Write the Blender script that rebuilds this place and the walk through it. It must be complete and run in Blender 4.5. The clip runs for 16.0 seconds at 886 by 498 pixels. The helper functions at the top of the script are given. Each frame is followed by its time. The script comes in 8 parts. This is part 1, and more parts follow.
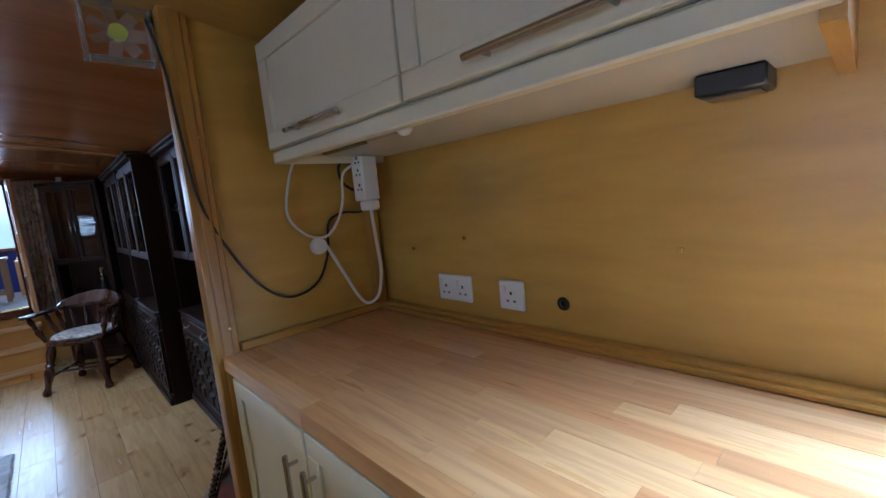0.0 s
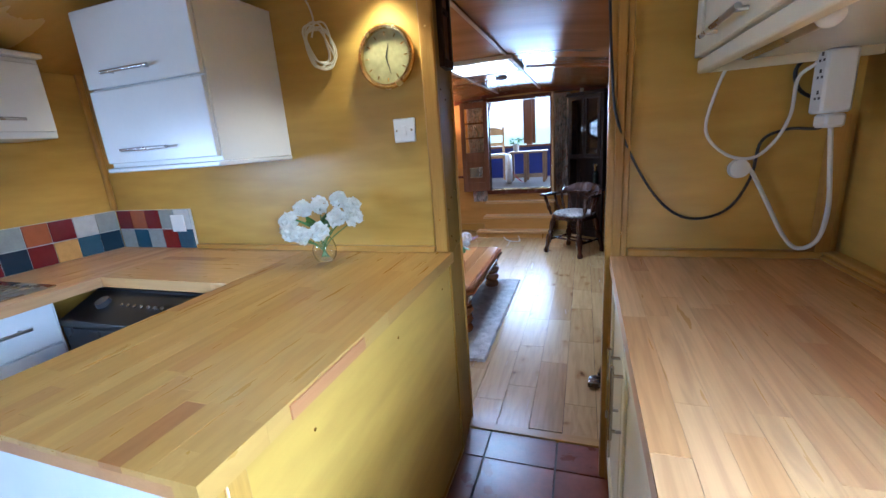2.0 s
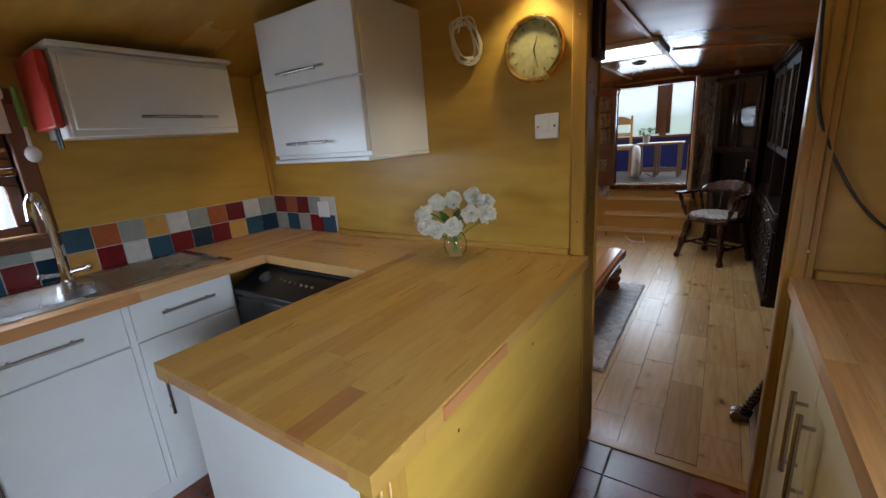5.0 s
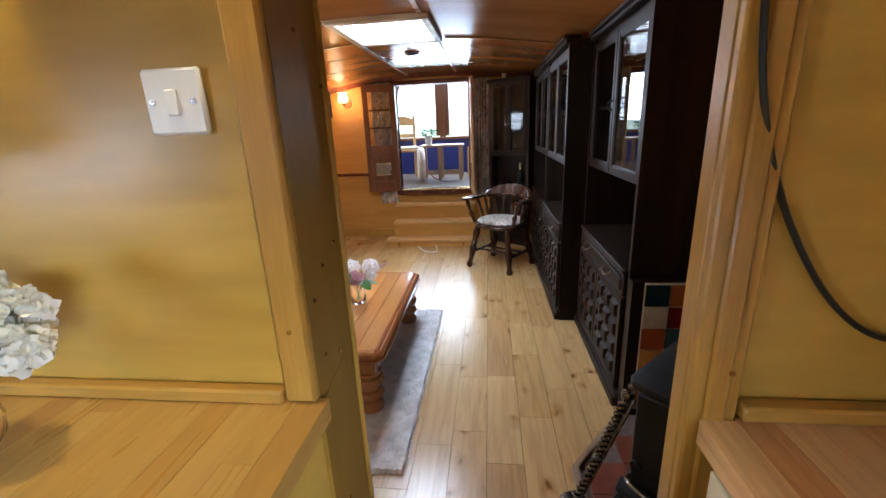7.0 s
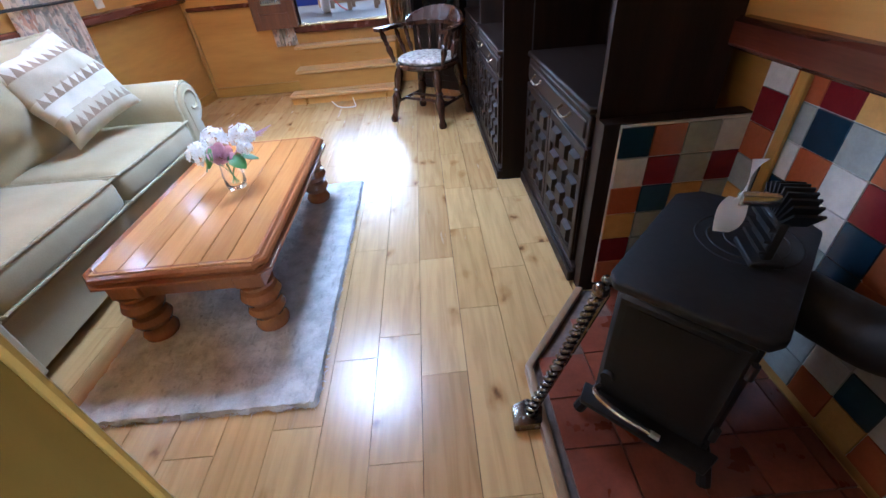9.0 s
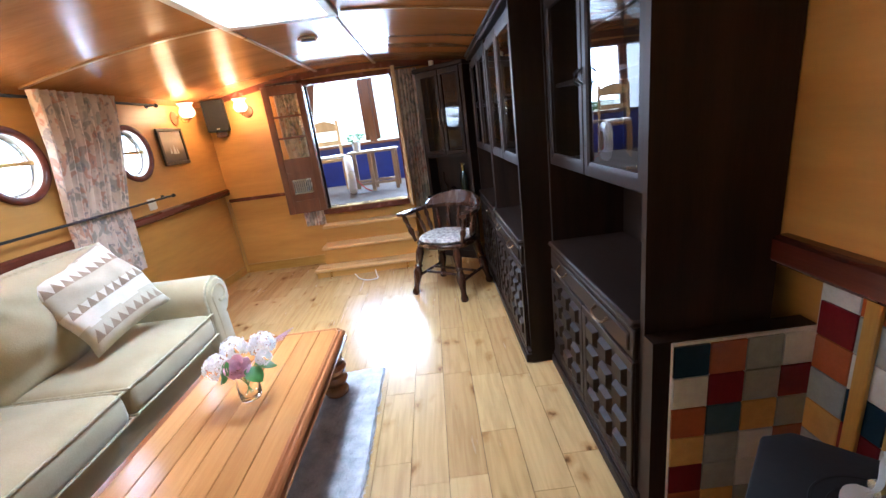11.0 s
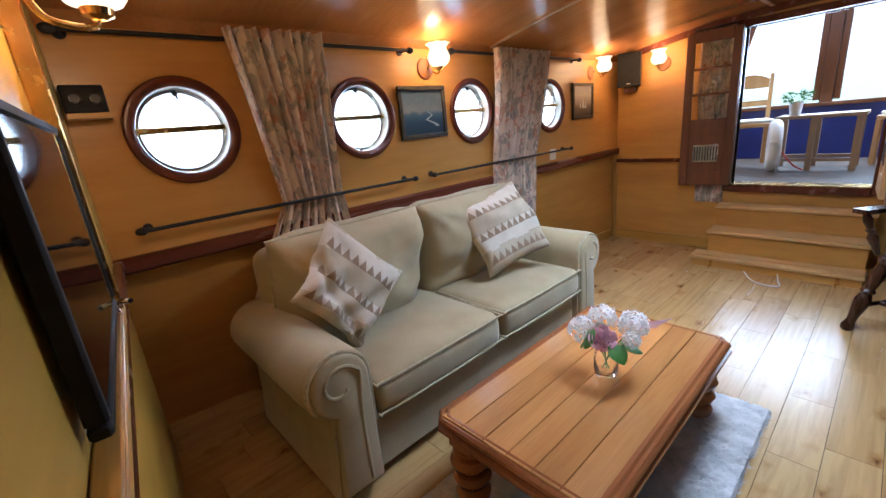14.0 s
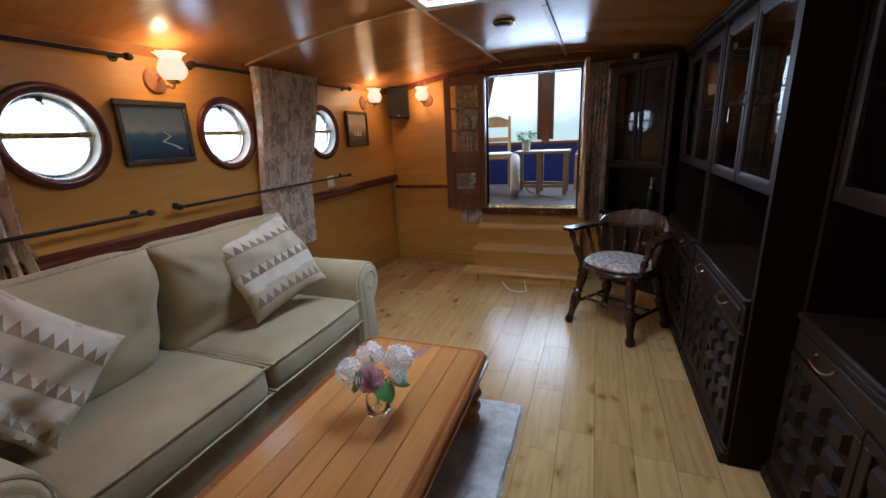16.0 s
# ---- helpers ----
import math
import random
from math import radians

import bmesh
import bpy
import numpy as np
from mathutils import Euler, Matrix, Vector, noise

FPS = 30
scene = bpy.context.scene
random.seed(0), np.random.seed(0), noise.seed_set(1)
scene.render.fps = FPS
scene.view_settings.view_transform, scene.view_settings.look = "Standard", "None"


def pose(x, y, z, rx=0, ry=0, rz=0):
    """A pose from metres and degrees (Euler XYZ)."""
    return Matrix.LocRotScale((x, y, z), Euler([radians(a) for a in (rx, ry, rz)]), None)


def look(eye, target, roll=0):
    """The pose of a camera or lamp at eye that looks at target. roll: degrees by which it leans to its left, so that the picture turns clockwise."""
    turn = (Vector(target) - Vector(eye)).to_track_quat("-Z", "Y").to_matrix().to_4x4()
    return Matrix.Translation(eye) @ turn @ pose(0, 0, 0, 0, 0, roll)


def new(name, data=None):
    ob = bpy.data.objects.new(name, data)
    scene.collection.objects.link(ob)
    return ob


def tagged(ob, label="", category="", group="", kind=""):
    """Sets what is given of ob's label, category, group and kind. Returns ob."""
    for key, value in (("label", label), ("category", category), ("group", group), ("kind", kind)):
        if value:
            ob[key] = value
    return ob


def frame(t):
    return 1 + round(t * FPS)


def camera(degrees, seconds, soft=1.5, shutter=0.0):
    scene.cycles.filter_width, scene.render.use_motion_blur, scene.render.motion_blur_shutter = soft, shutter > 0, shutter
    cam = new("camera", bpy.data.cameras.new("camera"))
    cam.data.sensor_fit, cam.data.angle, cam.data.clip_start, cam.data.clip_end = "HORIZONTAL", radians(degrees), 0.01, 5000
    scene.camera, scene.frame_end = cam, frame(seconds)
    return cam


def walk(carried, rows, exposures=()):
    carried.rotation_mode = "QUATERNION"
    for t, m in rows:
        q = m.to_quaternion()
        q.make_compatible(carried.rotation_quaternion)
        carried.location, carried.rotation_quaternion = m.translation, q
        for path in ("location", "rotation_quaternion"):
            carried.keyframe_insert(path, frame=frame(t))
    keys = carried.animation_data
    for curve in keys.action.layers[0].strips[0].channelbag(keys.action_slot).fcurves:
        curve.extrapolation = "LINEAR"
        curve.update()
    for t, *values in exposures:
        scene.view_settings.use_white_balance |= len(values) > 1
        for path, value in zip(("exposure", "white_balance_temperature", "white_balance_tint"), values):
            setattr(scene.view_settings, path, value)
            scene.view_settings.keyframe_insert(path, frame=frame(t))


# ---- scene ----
from mathutils.bvhtree import BVHTree

cam = camera(94.2, 16.0)
PATH = [
    (0, (-0.317, -1.328, 1.327), (1.053, 0.106, 1.071), -5.4),
    (0.5, (-0.181, -1.268, 1.321), (1.076, 0.244, 0.954), -6.8),
    (1, (-0.102, -1.256, 1.338), (0.598, 0.574, 0.941), -7.1),
    (1.4, (-0.074, -1.311, 1.354), (-0.094, 0.634, 0.889), -4.2),
    (1.5, (-0.074, -1.333, 1.349), (-0.252, 0.608, 0.9), -5.3),
    (1.6, (-0.086, -1.361, 1.341), (-0.385, 0.568, 0.907), -5.7),
    (2, (-0.086, -1.476, 1.335), (-0.731, 0.35, 0.834), -4.3),
    (2.5, (-0.09, -1.574, 1.406), (-1.14, 0.018, 0.805), -4.9),
    (3, (-0.035, -1.668, 1.414), (-1.441, -0.372, 0.828), -3.6),
    (3.2, (-0.02, -1.69, 1.413), (-1.495, -0.466, 0.841), -3.9),
    (5.3, (-0.252, -1.378, 1.362), (-1.217, 0.304, 0.873), -4.6),
    (5.5, (-0.282, -1.289, 1.358), (-1.156, 0.444, 0.879), -4.8),
    (6, (-0.285, -1.066, 1.357), (-0.888, 0.761, 0.812), -0.8),
    (6.5, (-0.3, -0.8, 1.338), (-0.708, 1.078, 0.786), -1.4),
    (7, (-0.299, -0.559, 1.341), (-0.524, 1.345, 0.772), -2.5),
    (7.5, (-0.248, -0.366, 1.28), (-0.371, 1.497, 0.563), -2.3),
    (8, (-0.22, -0.241, 1.208), (-0.371, 1.501, 0.236), -2.4),
    (8.5, (-0.219, -0.146, 1.172), (-0.34, 1.526, 0.082), -4.0),
    (9, (-0.212, -0.026, 1.15), (-0.209, 1.578, -0.044), -5.3),
    (9.5, (-0.213, 0.065, 1.164), (-0.136, 1.712, 0.031), -6.6),
    (9.7, (-0.215, 0.094, 1.191), (-0.157, 1.801, 0.15), -7.8),
    (11.8, (-0.243, 0.263, 1.34), (-0.47, 2.184, 0.834), -3.5),
    (12, (-0.264, 0.299, 1.33), (-0.691, 2.178, 0.793), -3.2),
    (12.5, (-0.317, 0.352, 1.305), (-1.142, 2.083, 0.736), -4.3),
    (13, (-0.378, 0.358, 1.293), (-1.553, 1.866, 0.706), -5.3),
    (13.5, (-0.419, 0.338, 1.28), (-1.741, 1.693, 0.637), -6.0),
    (14, (-0.449, 0.32, 1.296), (-1.884, 1.595, 0.733), -5.6),
    (14.5, (-0.451, 0.309, 1.322), (-1.898, 1.603, 0.843), -4.0),
    (15, (-0.431, 0.322, 1.334), (-1.772, 1.743, 0.907), -3.6),
    (15.5, (-0.395, 0.394, 1.329), (-1.448, 2.029, 0.862), -3.1),
    (16, (-0.377, 0.507, 1.322), (-1.053, 2.312, 0.788), -2.6),
]
walk(cam, [(t, look(eye, target, roll)) for t, eye, target, roll in PATH],
     [(0.0, -1.42, 4500, 10), (0.5, -1.20, 4500, 10), (1.0, -0.78, 4450, 10), (1.5, -0.62, 4500, 10), (2.0, -0.68, 4450, 10), (2.5, -0.60, 4450, 10), (3.0, -0.78, 4500, 10), (5.5, -1.80, 5800, 10), (6.0, -1.58, 5700, 10), (6.5, -1.10, 5600, 10), (7.0, -0.60, 5500, 10), (7.5, -0.65, 5100, 10), (8.0, -0.85, 4700, 10), (8.5, -0.35, 4500, 10), (9.0, 0.00, 4500, 10), (9.5, 0.05, 4550, 10), (12.5, 0.25, 5300, 10), (13.5, -0.30, 5100, 10), (14.5, -1.05, 5050, 10), (15.0, -1.20, 5050, 10), (16.0, -1.50, 5250, 10)])

# ---- world and light ----
world = bpy.data.worlds.new("world")
scene.world = world
world.use_nodes = True
wn = world.node_tree.nodes
sky = wn.new("ShaderNodeTexSky")
sky.sky_type, sky.sun_disc = "NISHITA", False
sky.sun_elevation, sky.sun_rotation = radians(38), radians(-60)
world.node_tree.links.new(sky.outputs[0], wn["Background"].inputs[0])
wn["Background"].inputs[1].default_value = 0.15


def lamp(name, kind, m, power, color, size=(0.1, 0.1), **more):
    data = bpy.data.lights.new(name, kind)
    data.energy, data.color = power, color
    if kind == "AREA":
        data.shape, data.size, data.size_y = "RECTANGLE", size[0], size[1]
    elif kind in ("POINT", "SPOT"):
        data.shadow_soft_size = size[0]
    for key, value in more.items():
        if key == "spot":
            data.spot_size, data.spot_blend = radians(value), 0.6
        if key == "angle":
            data.angle = radians(value)
        if key == "spread":
            data.spread = radians(value)
    ob = new(name, data)
    ob.matrix_world = m
    return ob


DAY = (0.84, 0.93, 1.0)
WARM = (1.0, 0.55, 0.22)
lamp("sun", "SUN", look((-6, 2, 6), (0, 3, 0)), 1.2, (1.0, 0.95, 0.88), angle=12)
lamp("deck_daylight", "AREA", look((-0.95, 6.2, 1.75), (-0.95, 3.0, 0.5)), 135, DAY, (1.8, 0.9))
lamp("skylight_daylight", "AREA", look((-0.92, 2.3, 2.09), (-0.92, 2.301, 0)), 66, DAY, (0.46, 0.54))
lamp("galley_window_daylight", "AREA", look((-2.39, -1.45, 1.3), (-1.0, -1.2, 0.6)), 25, DAY, (0.7, 0.36))
lamp("galley_window_daylight", "AREA", look((0.60, -1.86, 1.36), (0.09, -1.50, 0.76)), 62, DAY, (0.6, 0.42), spread=100)
for py in (0.745, 1.575, 2.425, 3.34):
    lamp("porthole_daylight", "AREA", look((-2.47, py, 1.38), (-1.0, py, 0.9)), 3.3, DAY, (0.24, 0.24))
BULBS = [(-1.46, 0.45, 1.60), (-2.275, 2.05, 1.67), (-2.275, 4.0, 1.67), (-1.99, 4.425, 1.695)]
for b in BULBS:
    lamp("wall_lamp_bulb", "POINT", pose(b[0], b[1], b[2] + 0.02), 13, WARM, (0.03, 0.03))
lamp("galley_downlight", "SPOT", look((-0.74, -0.09, 1.9), (-0.95, -0.2, 0)), 28, (1.0, 0.80, 0.46), (0.02, 0.02), spot=104)
lamp("galley_downlight", "SPOT", look((-1.98, -0.12, 1.8), (-1.98, -0.1, 0)), 11, (1.0, 0.72, 0.34), (0.02, 0.02), spot=104)


# ---- materials ----
def mat(name, color, rough=0.5, metal=0.0, coat=0.0, spec=0.5, **more):
    m = bpy.data.materials.new(name)
    m.use_nodes = True
    b = m.node_tree.nodes["Principled BSDF"]
    b.inputs["Base Color"].default_value = (*color, 1)
    b.inputs["Roughness"].default_value = rough
    b.inputs["Metallic"].default_value = metal
    b.inputs["Coat Weight"].default_value = coat
    b.inputs["Coat Roughness"].default_value = 0.12
    b.inputs["Specular IOR Level"].default_value = spec
    for key, value in more.items():
        b.inputs[key].default_value = value
    return m


def nodes(m):
    t = m.node_tree
    return t, t.nodes["Principled BSDF"], t.nodes.new, t.links.new


def ramp(add, stops):
    r = add("ShaderNodeValToRGB")
    e = r.color_ramp.elements
    while len(e) < len(stops):
        e.new(0.5)
    for k, (p, c) in enumerate(stops):
        e[k].position, e[k].color = p, (*c, 1)
    return r


def mottled(name, a, b, scale=8.0, rough=0.5, bump=0.1, stretch=(1, 1, 1), fine=60.0, detail=6, rvar=0.1, per_object=0.0, **more):
    """Two colours mixed by stretched noise at two scales, with relief and uneven gloss."""
    m = mat(name, a, rough, **more)
    t, bs, add, link = nodes(m)
    co, mp = add("ShaderNodeTexCoord"), add("ShaderNodeMapping")
    mp.inputs["Scale"].default_value = stretch
    link(co.outputs["Object"], mp.inputs[0])
    n1, n2 = add("ShaderNodeTexNoise"), add("ShaderNodeTexNoise")
    n1.inputs["Scale"].default_value, n1.inputs["Detail"].default_value = scale, detail
    n2.inputs["Scale"].default_value, n2.inputs["Detail"].default_value = fine, 4
    if per_object:
        info, vm = add("ShaderNodeObjectInfo"), add("ShaderNodeVectorMath")
        vm.operation = "SCALE"
        comb = add("ShaderNodeCombineXYZ")
        for s in range(3):
            link(info.outputs["Random"], comb.inputs[s])
        link(comb.outputs[0], vm.inputs[0])
        vm.inputs["Scale"].default_value = 37.0
        va = add("ShaderNodeVectorMath")
        link(mp.outputs[0], va.inputs[0])
        link(vm.outputs[0], va.inputs[1])
        src = va.outputs[0]
    else:
        src = mp.outputs[0]
    link(src, n1.inputs[0])
    link(src, n2.inputs[0])
    mx = add("ShaderNodeMath")
    mx.operation = "MULTIPLY_ADD"
    link(n2.outputs[0], mx.inputs[0])
    mx.inputs[1].default_value = 0.35
    sub = add("ShaderNodeMath")
    sub.operation = "SUBTRACT"
    link(n1.outputs[0], sub.inputs[0])
    sub.inputs[1].default_value = 0.17
    link(sub.outputs[0], mx.inputs[2])
    r = ramp(add, [(0.3, a), (0.7, b)])
    link(mx.outputs[0], r.inputs[0])
    out = r.outputs[0]
    if per_object:
        hv = add("ShaderNodeHueSaturation")
        ma = add("ShaderNodeMapRange")
        link(info.outputs["Random"], ma.inputs[0])
        ma.inputs[3].default_value, ma.inputs[4].default_value = 1 - per_object, 1 + per_object
        link(ma.outputs[0], hv.inputs["Value"])
        link(out, hv.inputs["Color"])
        out = hv.outputs[0]
    link(out, bs.inputs["Base Color"])
    rr = add("ShaderNodeMapRange")
    link(n1.outputs[0], rr.inputs[0])
    rr.inputs[3].default_value, rr.inputs[4].default_value = max(0.02, rough - rvar), min(1, rough + rvar)
    link(rr.outputs[0], bs.inputs["Roughness"])
    if bump:
        bp = add("ShaderNodeBump")
        bp.inputs["Strength"].default_value, bp.inputs["Distance"].default_value = bump, 0.004
        link(mx.outputs[0], bp.inputs["Height"])
        link(bp.outputs[0], bs.inputs["Normal"])
    return m


def wood(name, dark, light, along="y", rough=0.35, grain=26.0, squash=0.07, fine_by=5.0, **more):
    k = {"x": (squash, 1, 1), "y": (1, squash, 1), "z": (1, 1, squash)}[along]
    return mottled(name, dark, light, scale=grain * 0.35, rough=rough, stretch=k, fine=grain * fine_by, **more)


PLY_K = wood("galley_plywood", (0.36, 0.210, 0.024), (0.58, 0.365, 0.060), "x", 0.36, 9, 0.2, 2.6, bump=0.03)
PLY_KY = wood("galley_plywood_lengthwise", (0.36, 0.205, 0.026), (0.58, 0.36, 0.062), "y", 0.36, 9, 0.2, 2.6, bump=0.03)
PLY_S = wood("saloon_plywood", (0.42, 0.200, 0.036), (0.58, 0.302, 0.060), "y", 0.32, 11, 0.14, 3, bump=0.03)
PLY_SX = wood("saloon_plywood_crosswise", (0.42, 0.200, 0.036), (0.58, 0.302, 0.060), "x", 0.32, 11, 0.14, 3, bump=0.03)
CEIL = wood("varnished_ceiling_plywood", (0.30, 0.125, 0.032), (0.42, 0.19, 0.055), "x", 0.22, 12, bump=0.03, rvar=0.06)
CEIL_K = wood("galley_ceiling_plywood", (0.33, 0.185, 0.028), (0.47, 0.28, 0.055), "x", 0.24, 10, 0.2, 2.6, bump=0.03)
PINE = wood("pine_moulding", (0.33, 0.165, 0.022), (0.50, 0.285, 0.050), "z", 0.35, 40)
PINE_Y = wood("pine_moulding_lengthwise", (0.33, 0.165, 0.022), (0.50, 0.285, 0.050), "y", 0.35, 40)
TREAD = wood("oak_treads", (0.50, 0.29, 0.10), (0.64, 0.40, 0.16), "x", 0.3, 30)
PINE_X = wood("pine_moulding_crosswise", (0.33, 0.165, 0.022), (0.50, 0.285, 0.050), "x", 0.35, 40)
MAHOG = wood("mahogany", (0.07, 0.018, 0.010), (0.13, 0.035, 0.018), "y", 0.25, 40)
DARKOAK = wood("dark_oak", (0.009, 0.0045, 0.003), (0.024, 0.012, 0.007), "z", 0.48, 40, per_object=0.15, spec=0.22)
DARKOAK_Y = wood("dark_oak_lengthwise", (0.009, 0.0045, 0.003), (0.024, 0.012, 0.007), "y", 0.48, 40, per_object=0.15, spec=0.22)
CHAIROAK = wood("polished_oak", (0.022, 0.008, 0.004), (0.060, 0.022, 0.010), "z", 0.26, 40, per_object=0.15)
TABLEWOOD = wood("honey_pine", (0.35, 0.148, 0.040), (0.49, 0.235, 0.072), "y", 0.18, 22, per_object=0.08)
TEAK = wood("teak_joinery", (0.10, 0.034, 0.013), (0.17, 0.062, 0.024), "z", 0.35, 40)
OAKDOOR = wood("light_oak", (0.48, 0.28, 0.11), (0.62, 0.40, 0.18), "z", 0.4, 40)
CREAM = mottled("cream_paint", (0.70, 0.645, 0.47), (0.75, 0.695, 0.52), 5, 0.35, 0.02, rvar=0.05)
WHITEGLOSS = mottled("white_laminate", (0.74, 0.75, 0.74), (0.78, 0.79, 0.78), 4, 0.25, 0.01, rvar=0.05)
WHITEPLAST = mat("white_plastic", (0.80, 0.80, 0.78), 0.3)
STEEL = mottled("brushed_steel", (0.46, 0.45, 0.44), (0.52, 0.51, 0.50), 3, 0.27, 0.0, rvar=0.05, metal=1.0)
CHROME = mat("chrome", (0.75, 0.75, 0.75), 0.08, 1.0)
BRASS = mottled("brass", (0.62, 0.42, 0.14), (0.75, 0.55, 0.22), 30, 0.25, 0.03, metal=1.0)
BLACKIRON = mottled("black_iron", (0.007, 0.007, 0.008), (0.014, 0.014, 0.015), 30, 0.55, 0.25, spec=0.35)
BLACKPLAST = mat("black_plastic", (0.012, 0.012, 0.013), 0.35)
GROUT = mottled("pale_grout", (0.55, 0.53, 0.48), (0.66, 0.64, 0.60), 40, 0.85, 0.2)
DARKGROUT = mottled("dark_grout", (0.10, 0.075, 0.06), (0.16, 0.12, 0.10), 40, 0.9, 0.2)
def translucent(m, share):
    """Thin petals, leaves and cloth let part of the light through."""
    t, b, add, link = nodes(m)
    out = [n for n in t.nodes if n.type == "OUTPUT_MATERIAL"][0]
    tr, mx = add("ShaderNodeBsdfTranslucent"), add("ShaderNodeMixShader")
    mx.inputs[0].default_value = share
    src = b.inputs["Base Color"]
    if src.links:
        link(src.links[0].from_socket, tr.inputs[0])
    else:
        tr.inputs[0].default_value = src.default_value
    link(b.outputs[0], mx.inputs[1])
    link(tr.outputs[0], mx.inputs[2])
    link(mx.outputs[0], out.inputs[0])
    return m


GLASS = mat("clear_glass", (1, 1, 1), 0.0, spec=0.5)
GLASS.node_tree.nodes["Principled BSDF"].inputs["Transmission Weight"].default_value = 1.0
GLASS.node_tree.nodes["Principled BSDF"].inputs["IOR"].default_value = 1.45


# ---- shaping helpers ----
ROOTS = {}


def box(bm, x0, y0, z0, x1, y1, z1, bevel=0.0, seg=1):
    r = bmesh.ops.create_cube(bm, size=1.0)
    bmesh.ops.scale(bm, vec=(abs(x1 - x0), abs(y1 - y0), abs(z1 - z0)), verts=r["verts"])
    bmesh.ops.translate(bm, vec=((x0 + x1) / 2, (y0 + y1) / 2, (z0 + z1) / 2), verts=r["verts"])
    if bevel:
        es = list({e for v in r["verts"] for e in v.link_edges})
        bmesh.ops.bevel(bm, geom=es, offset=bevel, segments=seg, affect="EDGES", profile=0.5)
    return r["verts"]


def cyl(bm, p, q, r, r2=None, n=16):
    p, q = Vector(p), Vector(q)
    d = q - p
    m = Matrix.Translation((p + q) / 2) @ d.to_track_quat("Z", "Y").to_matrix().to_4x4()
    return bmesh.ops.create_cone(bm, cap_ends=True, segments=n, radius1=r, radius2=r if r2 is None else r2, depth=d.length, matrix=m)["verts"]


def ball(bm, c, r, n=16, scale=(1, 1, 1)):
    return bmesh.ops.create_uvsphere(bm, u_segments=n, v_segments=max(6, n // 2), radius=r, matrix=Matrix.Translation(c) @ Matrix.Diagonal((*scale, 1)))["verts"]


def lathe(bm, profile, m=Matrix(), n=20, cap=True):
    """Turn a profile of (radius, height) round the z axis of m."""
    rings = []
    for r, z in profile:
        rings.append([bm.verts.new(m @ Vector((r * math.cos(2 * math.pi * k / n), r * math.sin(2 * math.pi * k / n), z))) for k in range(n)])
    for a, b in zip(rings, rings[1:]):
        for k in range(n):
            bm.faces.new((a[k], a[(k + 1) % n], b[(k + 1) % n], b[k]))
    if cap and profile[0][0] > 1e-4:
        bm.faces.new(rings[0][::-1])
    if cap and profile[-1][0] > 1e-4:
        bm.faces.new(rings[-1])
    return rings


def tube(bm, pts, r, n=8, closed=False):
    """A round bar along points."""
    pts = [Vector(p) for p in pts]
    rings = []
    up = Vector((0.13, 0.21, 0.97))
    for k, p in enumerate(pts):
        a = pts[k - 1] if k or closed else p
        b = pts[(k + 1) % len(pts)] if k < len(pts) - 1 or closed else p
        d = (b - a).normalized()
        s = d.cross(up)
        s = s.normalized() if s.length > 1e-4 else d.orthogonal().normalized()
        u = s.cross(d)
        rings.append([bm.verts.new(p + (s * math.cos(2 * math.pi * j / n) + u * math.sin(2 * math.pi * j / n)) * r) for j in range(n)])
    pairs = list(zip(rings, rings[1:])) + ([(rings[-1], rings[0])] if closed else [])
    for a, b in pairs:
        for j in range(n):
            bm.faces.new((a[j], a[(j + 1) % n], b[(j + 1) % n], b[j]))
    if not closed:
        bm.faces.new(rings[0][::-1])
        bm.faces.new(rings[-1])


def smooth(points, steps=8):
    """A Catmull-Rom curve through points."""
    p = [Vector(q) for q in points]
    p = [2 * p[0] - p[1]] + p + [2 * p[-1] - p[-2]]
    out = []
    for k in range(1, len(p) - 2):
        for s in range(steps):
            t = s / steps
            a, b, c, d = p[k - 1:k + 3]
            out.append(0.5 * ((2 * b) + (c - a) * t + (2 * a - 5 * b + 4 * c - d) * t * t + (3 * b - a - 3 * c + d) * t ** 3))
    return out + [p[-2]]


def prism(bm, poly, axis, a, b, bevel=0.0):
    """A polygon pushed along an axis from a to b. The polygon gives the other two coordinates in x, y, z order."""
    def put(u, v, w):
        return {"x": (w, u, v), "y": (u, w, v), "z": (u, v, w)}[axis]
    lo = [bm.verts.new(put(u, v, a)) for u, v in poly]
    hi = [bm.verts.new(put(u, v, b)) for u, v in poly]
    fs = [bm.faces.new(lo), bm.faces.new(hi[::-1])]
    for k in range(len(poly)):
        fs.append(bm.faces.new((lo[k], hi[k], hi[(k + 1) % len(poly)], lo[(k + 1) % len(poly)])))
    bmesh.ops.recalc_face_normals(bm, faces=fs)
    if bevel:
        es = list({e for f in fs for e in f.edges})
        bmesh.ops.bevel(bm, geom=es, offset=bevel, segments=2, affect="EDGES", profile=0.5)


def sheet(bm, fn, nu, nv, closed_u=False):
    """A grid of points fn(u, v), u and v from 0 to 1."""
    g = [[bm.verts.new(fn(i / nu, j / nv)) for j in range(nv + 1)] for i in range(nu + (0 if closed_u else 1))]
    for i in range(nu):
        for j in range(nv):
            a, b = g[i], g[(i + 1) % len(g)]
            bm.faces.new((a[j], b[j], b[j + 1], a[j + 1]))
    return g


